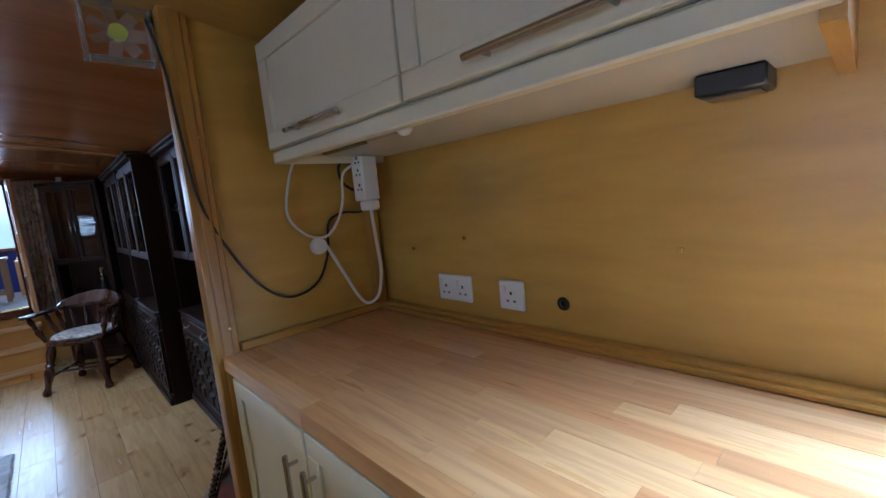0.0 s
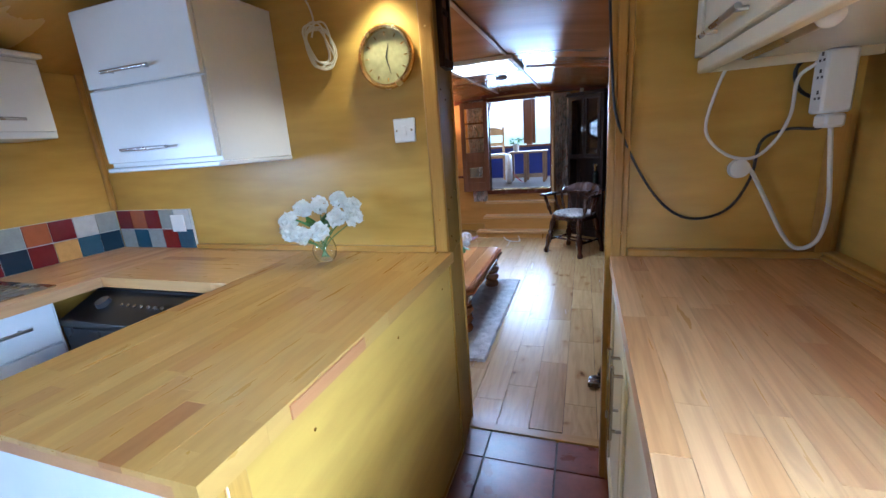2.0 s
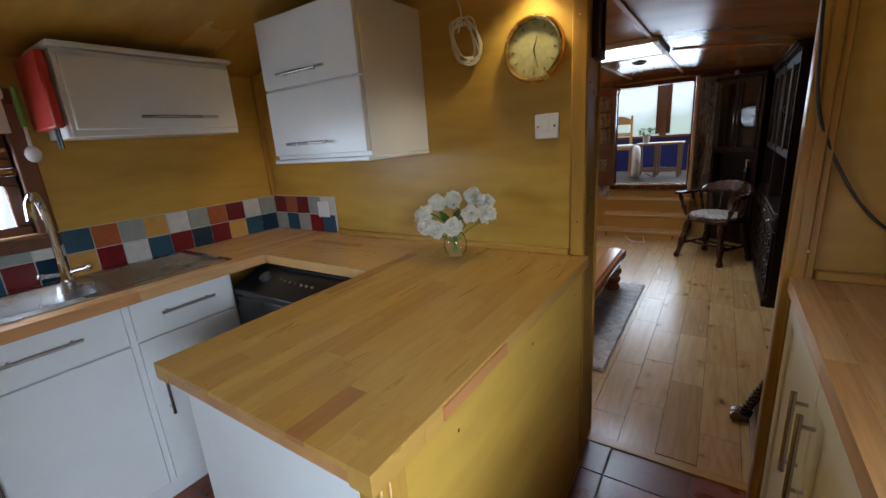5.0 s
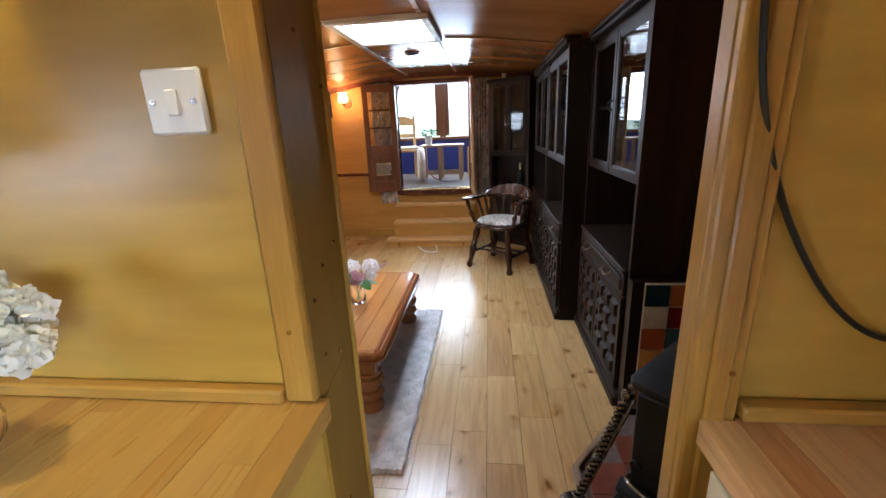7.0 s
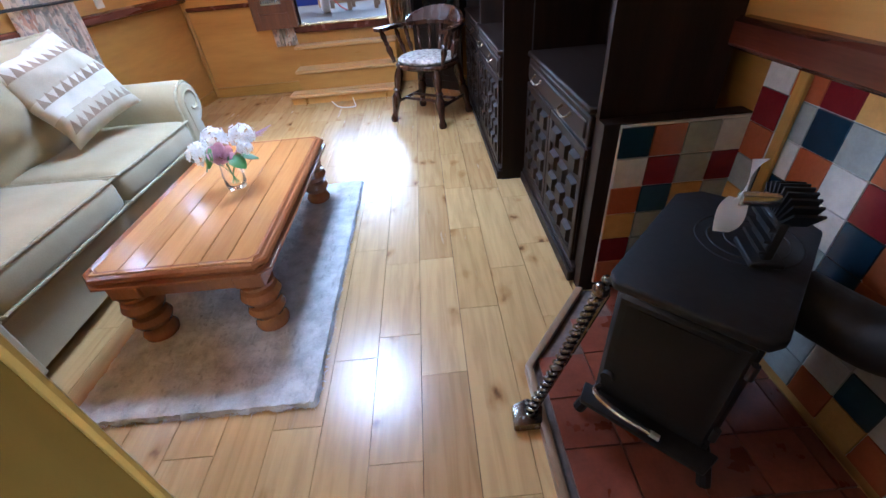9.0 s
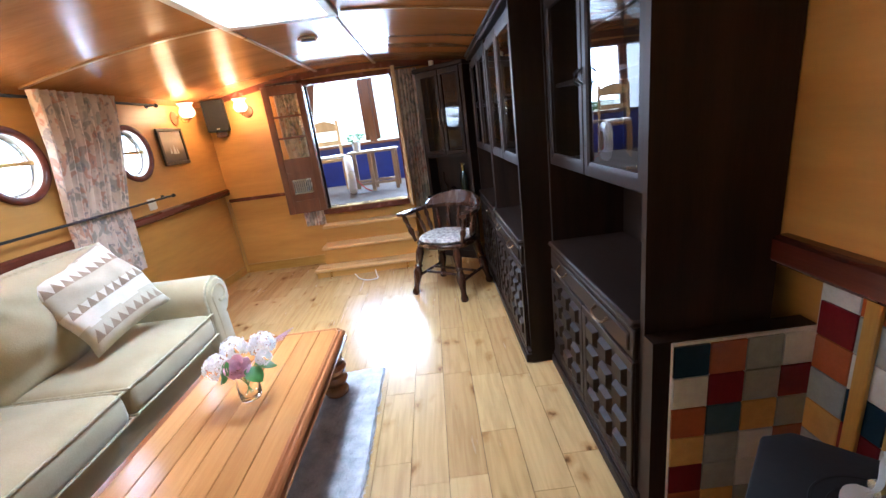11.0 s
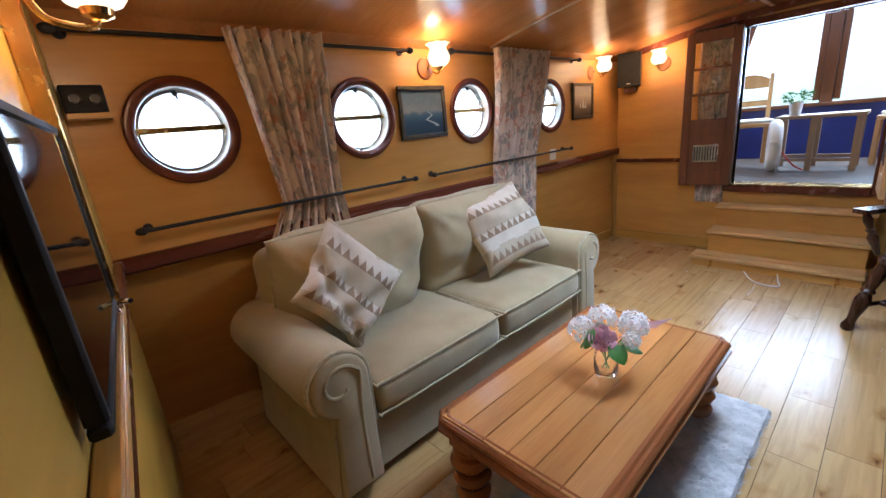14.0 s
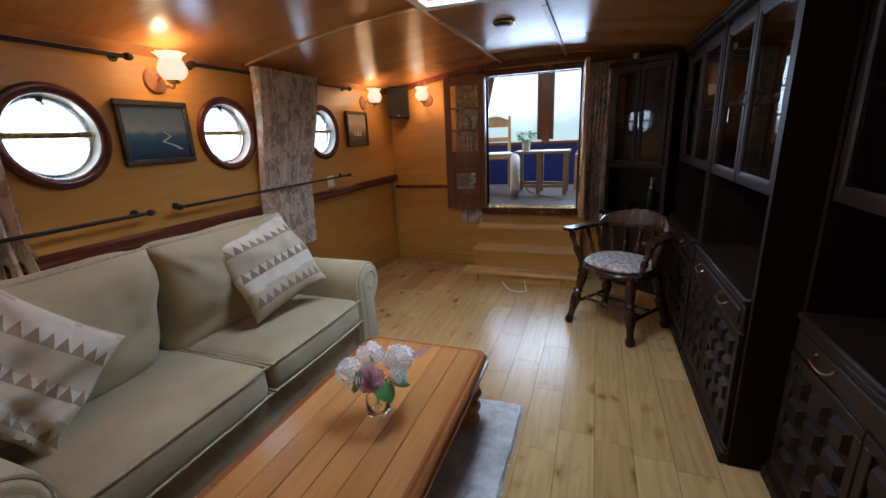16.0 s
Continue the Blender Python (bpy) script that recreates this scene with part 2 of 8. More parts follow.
def mesh(name, bm, material, auto=40):
    bmesh.ops.recalc_face_normals(bm, faces=bm.faces)
    me = bpy.data.meshes.new(name)
    bm.to_mesh(me)
    bm.free()
    for m in (material if isinstance(material, (list, tuple)) else [material]):
        me.materials.append(m)
    me.shade_smooth()
    me.set_sharp_from_angle(angle=radians(auto))
    return me


def thing(name, label, category, at=(0, 0, 0), turn=0.0, group="", kind="", local=False):
    """An Empty at a thing's base. Its parts are given in the world, or with local in its own axes."""
    ob = new(name)
    ob.empty_display_size = 0.05
    m = pose(*at, 0, 0, turn)
    ob.matrix_world = m
    ROOTS[ob] = Matrix() if local else m.inverted()
    return tagged(ob, label, category, group, kind)


def part(name, bm, material, parent, label="", auto=40):
    up = parent
    while up not in ROOTS:
        up = up.parent
    bm.transform(ROOTS[up])
    ob = new(name, mesh(name, bm, material, auto))
    ob.parent = parent
    return tagged(ob, label)


def solid(name, bm, material, label="", category="", group="", kind="structure", auto=40):
    """A thing of one mesh, or a piece of the setting, its origin at the middle of its base."""
    lo = Vector((min(v.co.x for v in bm.verts), min(v.co.y for v in bm.verts), min(v.co.z for v in bm.verts)))
    hi = Vector((max(v.co.x for v in bm.verts), max(v.co.y for v in bm.verts), max(v.co.z for v in bm.verts)))
    c = Vector(((lo.x + hi.x) / 2, (lo.y + hi.y) / 2, lo.z))
    bmesh.ops.translate(bm, vec=-c, verts=bm.verts)
    ob = new(name, mesh(name, bm, material, auto))
    ob.location = c
    ROOTS[ob] = Matrix.Translation(-c)
    return tagged(ob, label, category, group, kind)


def B(*args, **kw):
    bm = bmesh.new()
    box(bm, *args, **kw)
    return bm


def boxes(*lists, bevel=0.0):
    bm = bmesh.new()
    for b in lists:
        box(bm, *b, bevel=bevel)
    return bm


# ---- the shell of the boat ----
XL, XR, XLOW = -2.40, 0.62, 0.76
Y0, YB, YE = -2.45, 0.17, 4.55
YP = 0.225
DADO = 0.90


def roof(x):
    return 1.95 - 0.18 * ((x + 0.89) / 1.51) ** 2


solid("galley_floor_base", B(-2.6, Y0, -0.08, 0.8, 0.17, -0.012), DARKGROUT, "dark grouted floor bed under red quarry tiles", "floor")
solid("saloon_floor_base", B(-2.95, 0.17, -0.08, 0.95, YE + 0.1, -0.014), MAHOG, "dark floor bed under oak boards", "floor")
bm = bmesh.new()
n = 24
pts = [(-2.60 + 3.42 * k / n) for k in range(n + 1)]
prism(bm, [(x, roof(x)) for x in pts] + [(x, roof(x) + 0.05) for x in pts[::-1]], "y", 0.12, 2.0)
prism(bm, [(x, roof(x)) for x in pts] + [(x, roof(x) + 0.05) for x in pts[::-1]], "y", 2.6, YE + 0.1)
for a, b in ((-2.60, -1.18), (-0.67, 0.82)):
    q = [a + (b - a) * k / 14 for k in range(15)]
    prism(bm, [(x, roof(x)) for x in q] + [(x, roof(x) + 0.05) for x in q[::-1]], "y", 2.0, 2.6)
solid("ceiling_saloon", bm, CEIL, "glossy varnished brown plywood boat ceiling with slight camber", "ceiling")


bm = bmesh.new()
prism(bm, [(x, roof(x)) for x in pts] + [(x, roof(x) + 0.05) for x in pts[::-1]], "y", Y0, 0.119)
solid("ceiling_galley", bm, CEIL_K, "honey varnished plywood galley ceiling with slight camber", "ceiling")


def pierced(x0, x1, y0, y1, z0, z1, holes):
    """A wall across x with round or square holes (y, z, half width, half height, round)."""
    bm = bmesh.new()
    spans = [y0] + [v for h in holes for v in (h[0] - h[2] - 0.03, h[0] + h[2] + 0.03)] + [y1]
    for a, b in zip(spans[::2], spans[1::2]):
        box(bm, x0, a, z0, x1, b, z1)
    for hy, hz, hw, hh, rnd in holes:
        a, b = hy - hw - 0.03, hy + hw + 0.03
        n = 32
        inner, outer = [], []
        for k in range(n):
            w = 2 * math.pi * k / n
            c, s = math.cos(w), math.sin(w)
            if rnd:
                inner.append((hy + hw * c, hz + hh * s))
            else:
                f = 1 / max(abs(c), abs(s))
                inner.append((hy + hw * c * f, hz + hh * s * f))
            f = 1 / max(abs(c), abs(s))
            outer.append((hy + (hw + 0.03) * c * f, (z0 + z1) / 2 + (z1 - z0) / 2 * s * f))
        vs = [[bm.verts.new((x, *p)) for p in ring] for x in (x0, x1) for ring in (inner, outer)]
        for k in range(n):
            j = (k + 1) % n
            bm.faces.new((vs[0][k], vs[0][j], vs[1][j], vs[1][k]))
            bm.faces.new((vs[2][k], vs[2][j], vs[3][j], vs[3][k]))
            bm.faces.new((vs[0][k], vs[0][j], vs[2][j], vs[2][k]))
    return bm


PORTS = [(0.745, 1.38), (1.575, 1.38), (2.425, 1.38), (3.34, 1.38)]
solid("wall_port_saloon", pierced(XL - 0.08, XL, YB - 0.17, YE + 0.1, DADO, 1.86, [(y, z, 0.165, 0.165, True) for y, z in PORTS]), PLY_S,
      "orange varnished plywood cabin side with four portholes", "wall")
solid("wall_port_galley", pierced(XL - 0.08, XL, Y0, 0.0, -0.02, 1.86, [(-1.455, 1.36, 0.40, 0.245, False)]), PLY_KY,
      "yellow varnished plywood galley side with a window", "wall")
bm = bmesh.new()
sheet(bm, lambda u, v: ((XL - 0.04) + ((-2.78 + 0.36 * u) - (XL - 0.04)) * (1 - v), YB - 0.17 + (YE - YB + 0.27) * u, -0.02 + (DADO + 0.02) * v), 6, 2)
sheet(bm, lambda u, v: ((XL - 0.10) + ((-2.84 + 0.36 * u) - (XL - 0.10)) * (1 - v), YB - 0.17 + (YE - YB + 0.27) * u, -0.02 + (DADO + 0.02) * v), 6, 2)
solid("wall_port_lower", bm, PLY_S, "orange varnished plywood lining below the gunwale", "wall")
solid("wall_starboard_galley", pierced(XR, XR + 0.08, Y0, 0.0, -0.02, 1.86, [(-1.86, 1.36, 0.32, 0.23, False)]), PLY_KY, "yellow varnished plywood galley side behind the worktop", "wall")
solid("wall_starboard_saloon", B(XR + 0.06, 0.035, 0.88, XR + 0.16, YE + 0.1, 1.86), PLY_S, "orange varnished plywood cabin side", "wall")
solid("wall_starboard_lower", B(XLOW, 0.035, -0.02, XLOW + 0.08, YE + 0.1, 0.88), PLY_S, "plywood lining below the gunwale, tiled by the stove", "wall")


def cambered(x0, x1, z0, y0, y1):
    bm = bmesh.new()
    k = 10
    xs = [x0 + (x1 - x0) * j / k for j in range(k + 1)]
    prism(bm, [(x0, z0), (x1, z0)] + [(x, roof(x) + 0.01) for x in xs[::-1]], "y", y0, y1)
    return bm


solid("bulkhead_port", cambered(-2.56, -0.615, -0.02, 0.0, YP), PLY_K, "yellow varnished plywood bulkhead between galley and saloon", "wall")
solid("bulkhead_starboard", cambered(0.01, 0.80, -0.02, 0.0, 0.035), PLY_K, "yellow varnished plywood bulkhead beside the doorway", "wall")
solid("bulkhead_aft", cambered(-2.56, 0.80, -0.02, Y0 - 0.08, Y0), PLY_K, "yellow varnished plywood aft bulkhead", "wall")
DX0, DX1, DZ0, DZ1 = -1.39, -0.535, 0.60, 1.825
bm = cambered(-2.90, DX0, -0.02, YE, YE + 0.1)
bm2 = cambered(DX1, 0.86, -0.02, YE, YE + 0.1)
tmp = bpy.data.meshes.new("t")
bm2.to_mesh(tmp); bm2.free(); bm.from_mesh(tmp)
box(bm, DX0, YE, -0.02, DX1, YE + 0.1, DZ0 - 0.03)
box(bm, DX0, YE, DZ1, DX1, YE + 0.1, 1.96)
solid("wall_forward", bm, PLY_SX, "orange plywood forward bulkhead with a high doorway to the deck house", "wall")


# ---- galley ----
CUBES = {}


def piece(name, parent, material, x0, y0, z0, x1, y1, z1, label=""):
    """One board, tile or stave as an object of its own on a shared block with softened top edges."""
    if material.name not in CUBES:
        bm = bmesh.new()
        box(bm, -0.5, -0.5, -0.5, 0.5, 0.5, 0.5)
        CUBES[material.name] = mesh("block_" + material.name, bm, material)
    ob = new(name, CUBES[material.name])
    up = parent
    while up not in ROOTS:
        up = up.parent
    ob.parent = parent
    ob.location = ROOTS[up] @ Vector(((x0 + x1) / 2, (y0 + y1) / 2, (z0 + z1) / 2))
    ob.scale = (abs(x1 - x0), abs(y1 - y0), abs(z1 - z0))
    return ob


def board_mat(name, tones, along="y", rough=0.3, streak=5.0, knots=False, rvar=0.08, coat=0.0, depth=0.75):
    """Boards that differ one from another, with grain drawn along them (coordinates of a unit block)."""
    m = mat(name, tones[0], rough, coat=coat)
    t, bs, add, link = nodes(m)
    co, info = add("ShaderNodeTexCoord"), add("ShaderNodeObjectInfo")
    mp = add("ShaderNodeMapping")
    mp.inputs["Scale"].default_value = (1, 0.9, 1) if along == "y" else (0.9, 1, 1)
    st = (streak, 1.2, 1) if along == "y" else (1.2, streak, 1)
    link(co.outputs["Object"], mp.inputs[0])
    comb, sc, va = add("ShaderNodeCombineXYZ"), add("ShaderNodeVectorMath"), add("ShaderNodeVectorMath")
    for k in range(3):
        link(info.outputs["Random"], comb.inputs[k])
    sc.operation = "SCALE"
    sc.inputs["Scale"].default_value = 91.0
    link(comb.outputs[0], sc.inputs[0])
    link(mp.outputs[0], va.inputs[0])
    link(sc.outputs[0], va.inputs[1])
    mp2 = add("ShaderNodeMapping")
    mp2.inputs["Scale"].default_value = st
    link(va.outputs[0], mp2.inputs[0])
    n1 = add("ShaderNodeTexNoise")
    n1.inputs["Scale"].default_value, n1.inputs["Detail"].default_value = 1.6, 8
    n1.inputs["Distortion"].default_value = 0.6
    link(mp2.outputs[0], n1.inputs[0])
    tone = ramp(add, [(k / max(1, len(tones) - 1), c) for k, c in enumerate(tones)])
    link(info.outputs["Random"], tone.inputs[0])
    dk = add("ShaderNodeMix")
    dk.data_type, dk.blend_type = "RGBA", "MULTIPLY"
    link(tone.outputs[0], dk.inputs[6])
    g = ramp(add, [(0.30, (0.80, 0.75, 0.70)), (0.60, (1.03, 1.02, 1.01))])
    link(n1.outputs[0], g.inputs[0])
    link(g.outputs[0], dk.inputs[7])
    dk.inputs[0].default_value = depth
    out = dk.outputs[2]
    if knots:
        mp3 = add("ShaderNodeMapping")
        mp3.inputs["Scale"].default_value = (1.3, 3.4, 1)
        link(va.outputs[0], mp3.inputs[0])
        v = add("ShaderNodeTexVoronoi")
        v.inputs["Scale"].default_value = 0.9
        warp, bend, spot = add("ShaderNodeTexNoise"), add("ShaderNodeMix"), add("ShaderNodeTexNoise")
        warp.inputs["Scale"].default_value, warp.inputs["Detail"].default_value = 2.4, 4
        link(mp3.outputs[0], warp.inputs[0])
        bend.data_type, bend.blend_type = "RGBA", "ADD"
        bend.inputs[0].default_value = 0.55
        link(mp3.outputs[0], bend.inputs[6])
        link(warp.outputs["Color"], bend.inputs[7])
        link(bend.outputs[2], v.inputs[0])
        spot.inputs["Scale"].default_value, spot.inputs["Detail"].default_value = 0.8, 2
        link(mp3.outputs[0], spot.inputs[0])
        few = ramp(add, [(0.43, (0, 0, 0)), (0.52, (0.95, 0.95, 0.95))])
        link(spot.outputs[0], few.inputs[0])
        kr = ramp(add, [(0.0, (0.10, 0.05, 0.03)), (0.07, (0.38, 0.26, 0.17)), (0.16, (0.80, 0.70, 0.60)), (0.32, (1, 1, 1))])
        link(v.outputs["Distance"], kr.inputs[0])
        k2 = add("ShaderNodeMix")
        k2.data_type, k2.blend_type = "RGBA", "MULTIPLY"
        link(out, k2.inputs[6])
        link(kr.outputs[0], k2.inputs[7])
        link(few.outputs[0], k2.inputs[0])
        out = k2.outputs[2]
    link(out, bs.inputs["Base Color"])
    rr = add("ShaderNodeMapRange")
    link(n1.outputs[0], rr.inputs[0])
    rr.inputs[3].default_value, rr.inputs[4].default_value = rough + rvar, max(0.03, rough - rvar)
    link(rr.outputs[0], bs.inputs["Roughness"])
    bp = add("ShaderNodeBump")
    bp.inputs["Strength"].default_value, bp.inputs["Distance"].default_value = 0.12, 0.002
    link(n1.outputs[0], bp.inputs["Height"])
    link(bp.outputs[0], bs.inputs["Normal"])
    return m


STAVE_Y = board_mat("beech_staves", [(0.54, 0.29, 0.105), (0.64, 0.39, 0.165), (0.57, 0.32, 0.125), (0.68, 0.43, 0.20), (0.50, 0.24, 0.085), (0.63, 0.385, 0.16), (0.30, 0.11, 0.038)], "y", 0.30, 2.2, depth=1.0)
STAVE_X = board_mat("beech_staves_crosswise", [(0.54, 0.31, 0.10), (0.62, 0.38, 0.14), (0.58, 0.35, 0.12), (0.66, 0.42, 0.17), (0.54, 0.30, 0.10), (0.42, 0.20, 0.07)], "x", 0.30, 1.6, depth=0.5)
STAVE_P = board_mat("honey_beech_staves", [(0.43, 0.240, 0.048), (0.51, 0.305, 0.072), (0.47, 0.275, 0.060), (0.55, 0.340, 0.088), (0.43, 0.230, 0.045), (0.51, 0.305, 0.072), (0.36, 0.165, 0.045)], "y", 0.30, 1.6, depth=0.5)
OAKPLANK = board_mat("oak_boards", [(0.47, 0.295, 0.110), (0.54, 0.36, 0.150), (0.49, 0.315, 0.122), (0.57, 0.39, 0.168), (0.43, 0.26, 0.100), (0.53, 0.35, 0.142)], "y", 0.25, 4, knots=True, rvar=0.06, depth=0.95)
QUARRY = mottled("quarry_tile", (0.13, 0.032, 0.016), (0.21, 0.06, 0.03), 2.2, 0.3, 0.1, fine=14, per_object=0.2)

rnd = random.Random(5)


def worktop(name, label, x0, x1, y0, y1, along, z1=0.92, thick=0.04, width=0.05, material=None, hole=None):
    bed = bmesh.new()
    if hole:
        hx0, hx1, hy0, hy1 = hole
        for b in ((x0, y0, x1, hy0), (x0, hy1, x1, y1), (x0, hy0, hx0, hy1), (hx1, hy0, x1, hy1)):
            box(bed, b[0] + 0.004, b[1] + 0.004, z1 - thick, b[2] - 0.004, b[3] - 0.004, z1 - 0.006)
    else:
        box(bed, x0 + 0.004, y0 + 0.004, z1 - thick, x1 - 0.004, y1 - 0.004, z1 - 0.006)
    top = solid(name, bed, STAVE_BED, label, "worktop", kind="thing")
    a, b, c, d = (x0, x1, y0, y1) if along == "y" else (y0, y1, x0, x1)
    n = max(1, round((b - a) / width))
    w = (b - a) / n
    for k in range(n):
        p = c - rnd.uniform(0, 0.4)
        while p < d:
            q = p + rnd.uniform(0.28, 0.62)
            u0, u1 = a + k * w, a + (k + 1) * w
            runs = [(max(p, c), min(q, d))]
            if hole and along == "y" and u1 > hole[0] and u0 < hole[1]:
                runs = [(max(p, c), min(q, hole[2])), (max(p, hole[3]), min(q, d))]
            for lo, hi in runs:
                if hi - lo > 0.01:
                    t = z1 - 0.0004 + rnd.uniform(-0.0003, 0.0003)
                    zb = z1 - thick if k in (0, n - 1) else z1 - 0.012
                    if along == "y":
                        piece("stave", top, material or STAVE_Y, u0 + 0.0002, lo + 0.0002, zb, u1 - 0.0002, hi - 0.0002, t)
                    else:
                        piece("stave", top, material or STAVE_X, lo + 0.0002, u0 + 0.0002, zb, hi - 0.0002, u1 - 0.0002, t)
            p = q
    return top


STAVE_BED = wood("beech_edge", (0.40, 0.19, 0.065), (0.52, 0.28, 0.11), "y", 0.35, 40)


def bar_handle(parent, p, q, off, r=0.006):
    """A round bar handle with two posts; off: the way out of the door."""
    p, q, off = Vector(p), Vector(q), Vector(off)
    bm = bmesh.new()
    cyl(bm, p + off, q + off, r, n=12)
    for t in (0.12, 0.88):
        c = p.lerp(q, t)
        cyl(bm, c, c + off, r * 0.7, n=8)
    part("handle", bm, STEEL, parent, "brushed steel bar handle")


def door_x(cab, xf, y0, y1, z0, z1, material, sign=-1, panel=True, name="door"):
    """A door on a front that faces along x (sign: the way it faces)."""
    t = 0.018 * sign
    d = part(name, B(xf, y0, z0, xf + t, y1, z1, bevel=0.003), material, cab)
    if panel:
        w = 0.05
        for k, b in (("rail", (y0, z0, y1, z0 + w)), ("rail", (y0, z1 - w, y1, z1)), ("stile", (y0, z0 + w, y0 + w, z1 - w)), ("stile", (y1 - w, z0 + w, y1, z1 - w))):
            part(k, B(xf + t * 0.9, b[0], b[1], xf + t * 1.45, b[2], b[3], bevel=0.0025), material, d)
    return d


def door_y(cab, yf, x0, x1, z0, z1, material, sign=-1, name="door"):
    t = 0.018 * sign
    return part(name, B(x0, yf, z0, x1, yf + t, z1, bevel=0.003), material, cab)


# right-hand worktop, base units and wall units
worktop("worktop", "oiled beech block worktop with darker streaked staves", 0.0, 0.60, -2.44, -0.018, "y")
edge = [(-0.05, -0.50), (-0.505, -0.955), (-0.99, -1.44), (-1.445, -1.895), (-1.93, -2.16), (-2.165, -2.40)]
for pair in range(3):
    (a0, a1), (b0, b1) = edge[2 * pair], edge[2 * pair + 1]
    cab = thing("base_cabinet", "cream painted base cabinet with two panelled doors", "cabinet", (0.3, (a0 + b1) / 2, 0), group="galley base cabinets")
    part("body", boxes((0.035, b1 - 0.02, 0.10, 0.60, a0 + 0.02, 0.878)), CREAM, cab)
    part("plinth", B(0.08, b1 - 0.02, 0.0, 0.59, a0 + 0.02, 0.099), CREAM, cab)
    for k, (p, q) in enumerate(((a0, a1), (b0, b1))):
        d = door_x(cab, 0.034, q + 0.004, p - 0.004, 0.12, 0.86, CREAM)
        hy = q + 0.04 if k == 0 else p - 0.04
        bar_handle(d, (0.006, hy, 0.60), (0.006, hy, 0.80), (-0.026, 0, 0))

wcab = thing("wall_cabinet", "cream painted wall cabinet with lift-up panelled doors", "cabinet", (0.41, -0.7, 1.466))
part("body", B(0.222, -1.30, 1.500, 0.618, -0.10, 1.80), CREAM, wcab)
bm = boxes((0.205, -1.31, 1.466, 0.235, -0.09, 1.501), bevel=0.004)
box(bm, 0.235, -0.104, 1.466, 0.60, -0.09, 1.50)
part("pelmet", bm, CREAM, wcab)
part("underside", B(0.236, -1.285, 1.488, 0.615, -0.105, 1.4995), WHITEGLOSS, wcab)
part("end_panel", B(0.24, -1.31, 1.455, 0.60, -1.29, 1.56), PINE_X, wcab, "bare pine end panel")
for y0, y1 in ((-0.715, -0.095), (-1.305, -0.722)):
    d = door_x(wcab, 0.221, y0, y1, 1.506, 1.80, CREAM)
    c = (y0 + y1) / 2 - (0.12 if y1 > -0.2 else 0.0)
    if y1 > -0.2:
        bar_handle(d, (0.195, -0.53, 1.532), (0.195, -0.27, 1.532), (-0.026, 0, 0))
    else:
        bar_handle(d, (0.195, -1.15, 1.528), (0.195, -0.90, 1.528), (-0.026, 0, 0))
lamp_box = thing("under_cabinet_light", "dark grey box light under a cream wall cabinet", "lamp", (0.51, -1.17, 1.45))
part("housing", B(0.51, -1.215, 1.450, 0.60, -1.115, 1.487, bevel=0.004), BLACKPLAST, lamp_box)
part("lens", B(0.522, -1.205, 1.4465, 0.588, -1.125, 1.4498), mat("smoked_lens", (0.05, 0.05, 0.06), 0.15), lamp_box)
strip = thing("strip_light", "slim steel strip light under the wall cabinet", "lamp", (0.27, -0.48, 1.45))
bm = bmesh.new()
cyl(bm, (0.26, -0.62, 1.478), (0.26, -0.30, 1.478), 0.014)
part("tube", bm, STEEL, strip)
bm = bmesh.new()
ball(bm, (0.26, -0.64, 1.478), 0.019)
part("end_cap", bm, WHITEPLAST, strip)
for yy in (-0.33, -0.58):
    part("bracket", B(0.248, yy - 0.008, 1.478, 0.272, yy + 0.008, 1.4875), STEEL, strip)

# pine beads where the worktops meet the panelling
bm = boxes((0.584, -2.44, 0.920, 0.619, -0.02, 0.945), (0.572, -2.44, 0.920, 0.590, -0.02, 0.934), bevel=0.004)
solid("trim_worktop_side", bm, PINE_Y, "moulded pine bead behind the worktop", "trim")
solid("trim_worktop_end", boxes((0.055, -0.030, 0.920, 0.58, -0.001, 0.945), bevel=0.004), PINE_X, "pine bead at the end of the worktop", "trim")
solid("trim_peninsula", boxes((-1.86, -0.026, 0.920, -0.634, -0.001, 0.945), bevel=0.004), PINE_X, "pine bead behind the peninsula top", "trim")
# door jamb mouldings
bm = boxes((-0.016, -0.020, 0.0, 0.052, -0.001, 1.90), bevel=0.004)
box(bm, 0.004, -0.027, 0.0, 0.034, -0.018, 1.90, bevel=0.004)
box(bm, -0.016, -0.001, 0.0, 0.009, 0.036, 1.93, bevel=0.003)
solid("trim_doorway_starboard", bm, PINE, "varnished pine moulding on the doorway edge", "trim")
bm = boxes((-0.632, -0.020, 0.921, -0.578, -0.0005, 1.92), bevel=0.006)
solid("trim_doorway_port", bm, PINE, "varnished pine moulding on the doorway edge", "trim")
# side of the doorway, in a darker tone than the bulkhead plywood
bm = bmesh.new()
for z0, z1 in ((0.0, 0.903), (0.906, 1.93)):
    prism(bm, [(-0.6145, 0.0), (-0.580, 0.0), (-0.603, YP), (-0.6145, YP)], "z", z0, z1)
solid("jamb_port", bm, wood("jamb_wood", (0.22, 0.118, 0.012), (0.32, 0.178, 0.024), "z", 0.55, 9, 0.2, 2.6, spec=0.25), "darker toned wooden side of the doorway", "wall")
solid("trim_doorway_port_saloon", boxes((-0.645, YP + 0.001, 0, -0.596, YP + 0.014, 1.92), bevel=0.004), PINE, "varnished pine moulding on the saloon side", "trim")
solid("threshold", B(-0.60, 0.15, -0.012, 0.01, 0.20, 0.006, bevel=0.003), PINE_X, "pine threshold strip between tiles and boards", "trim")
screws = bmesh.new()
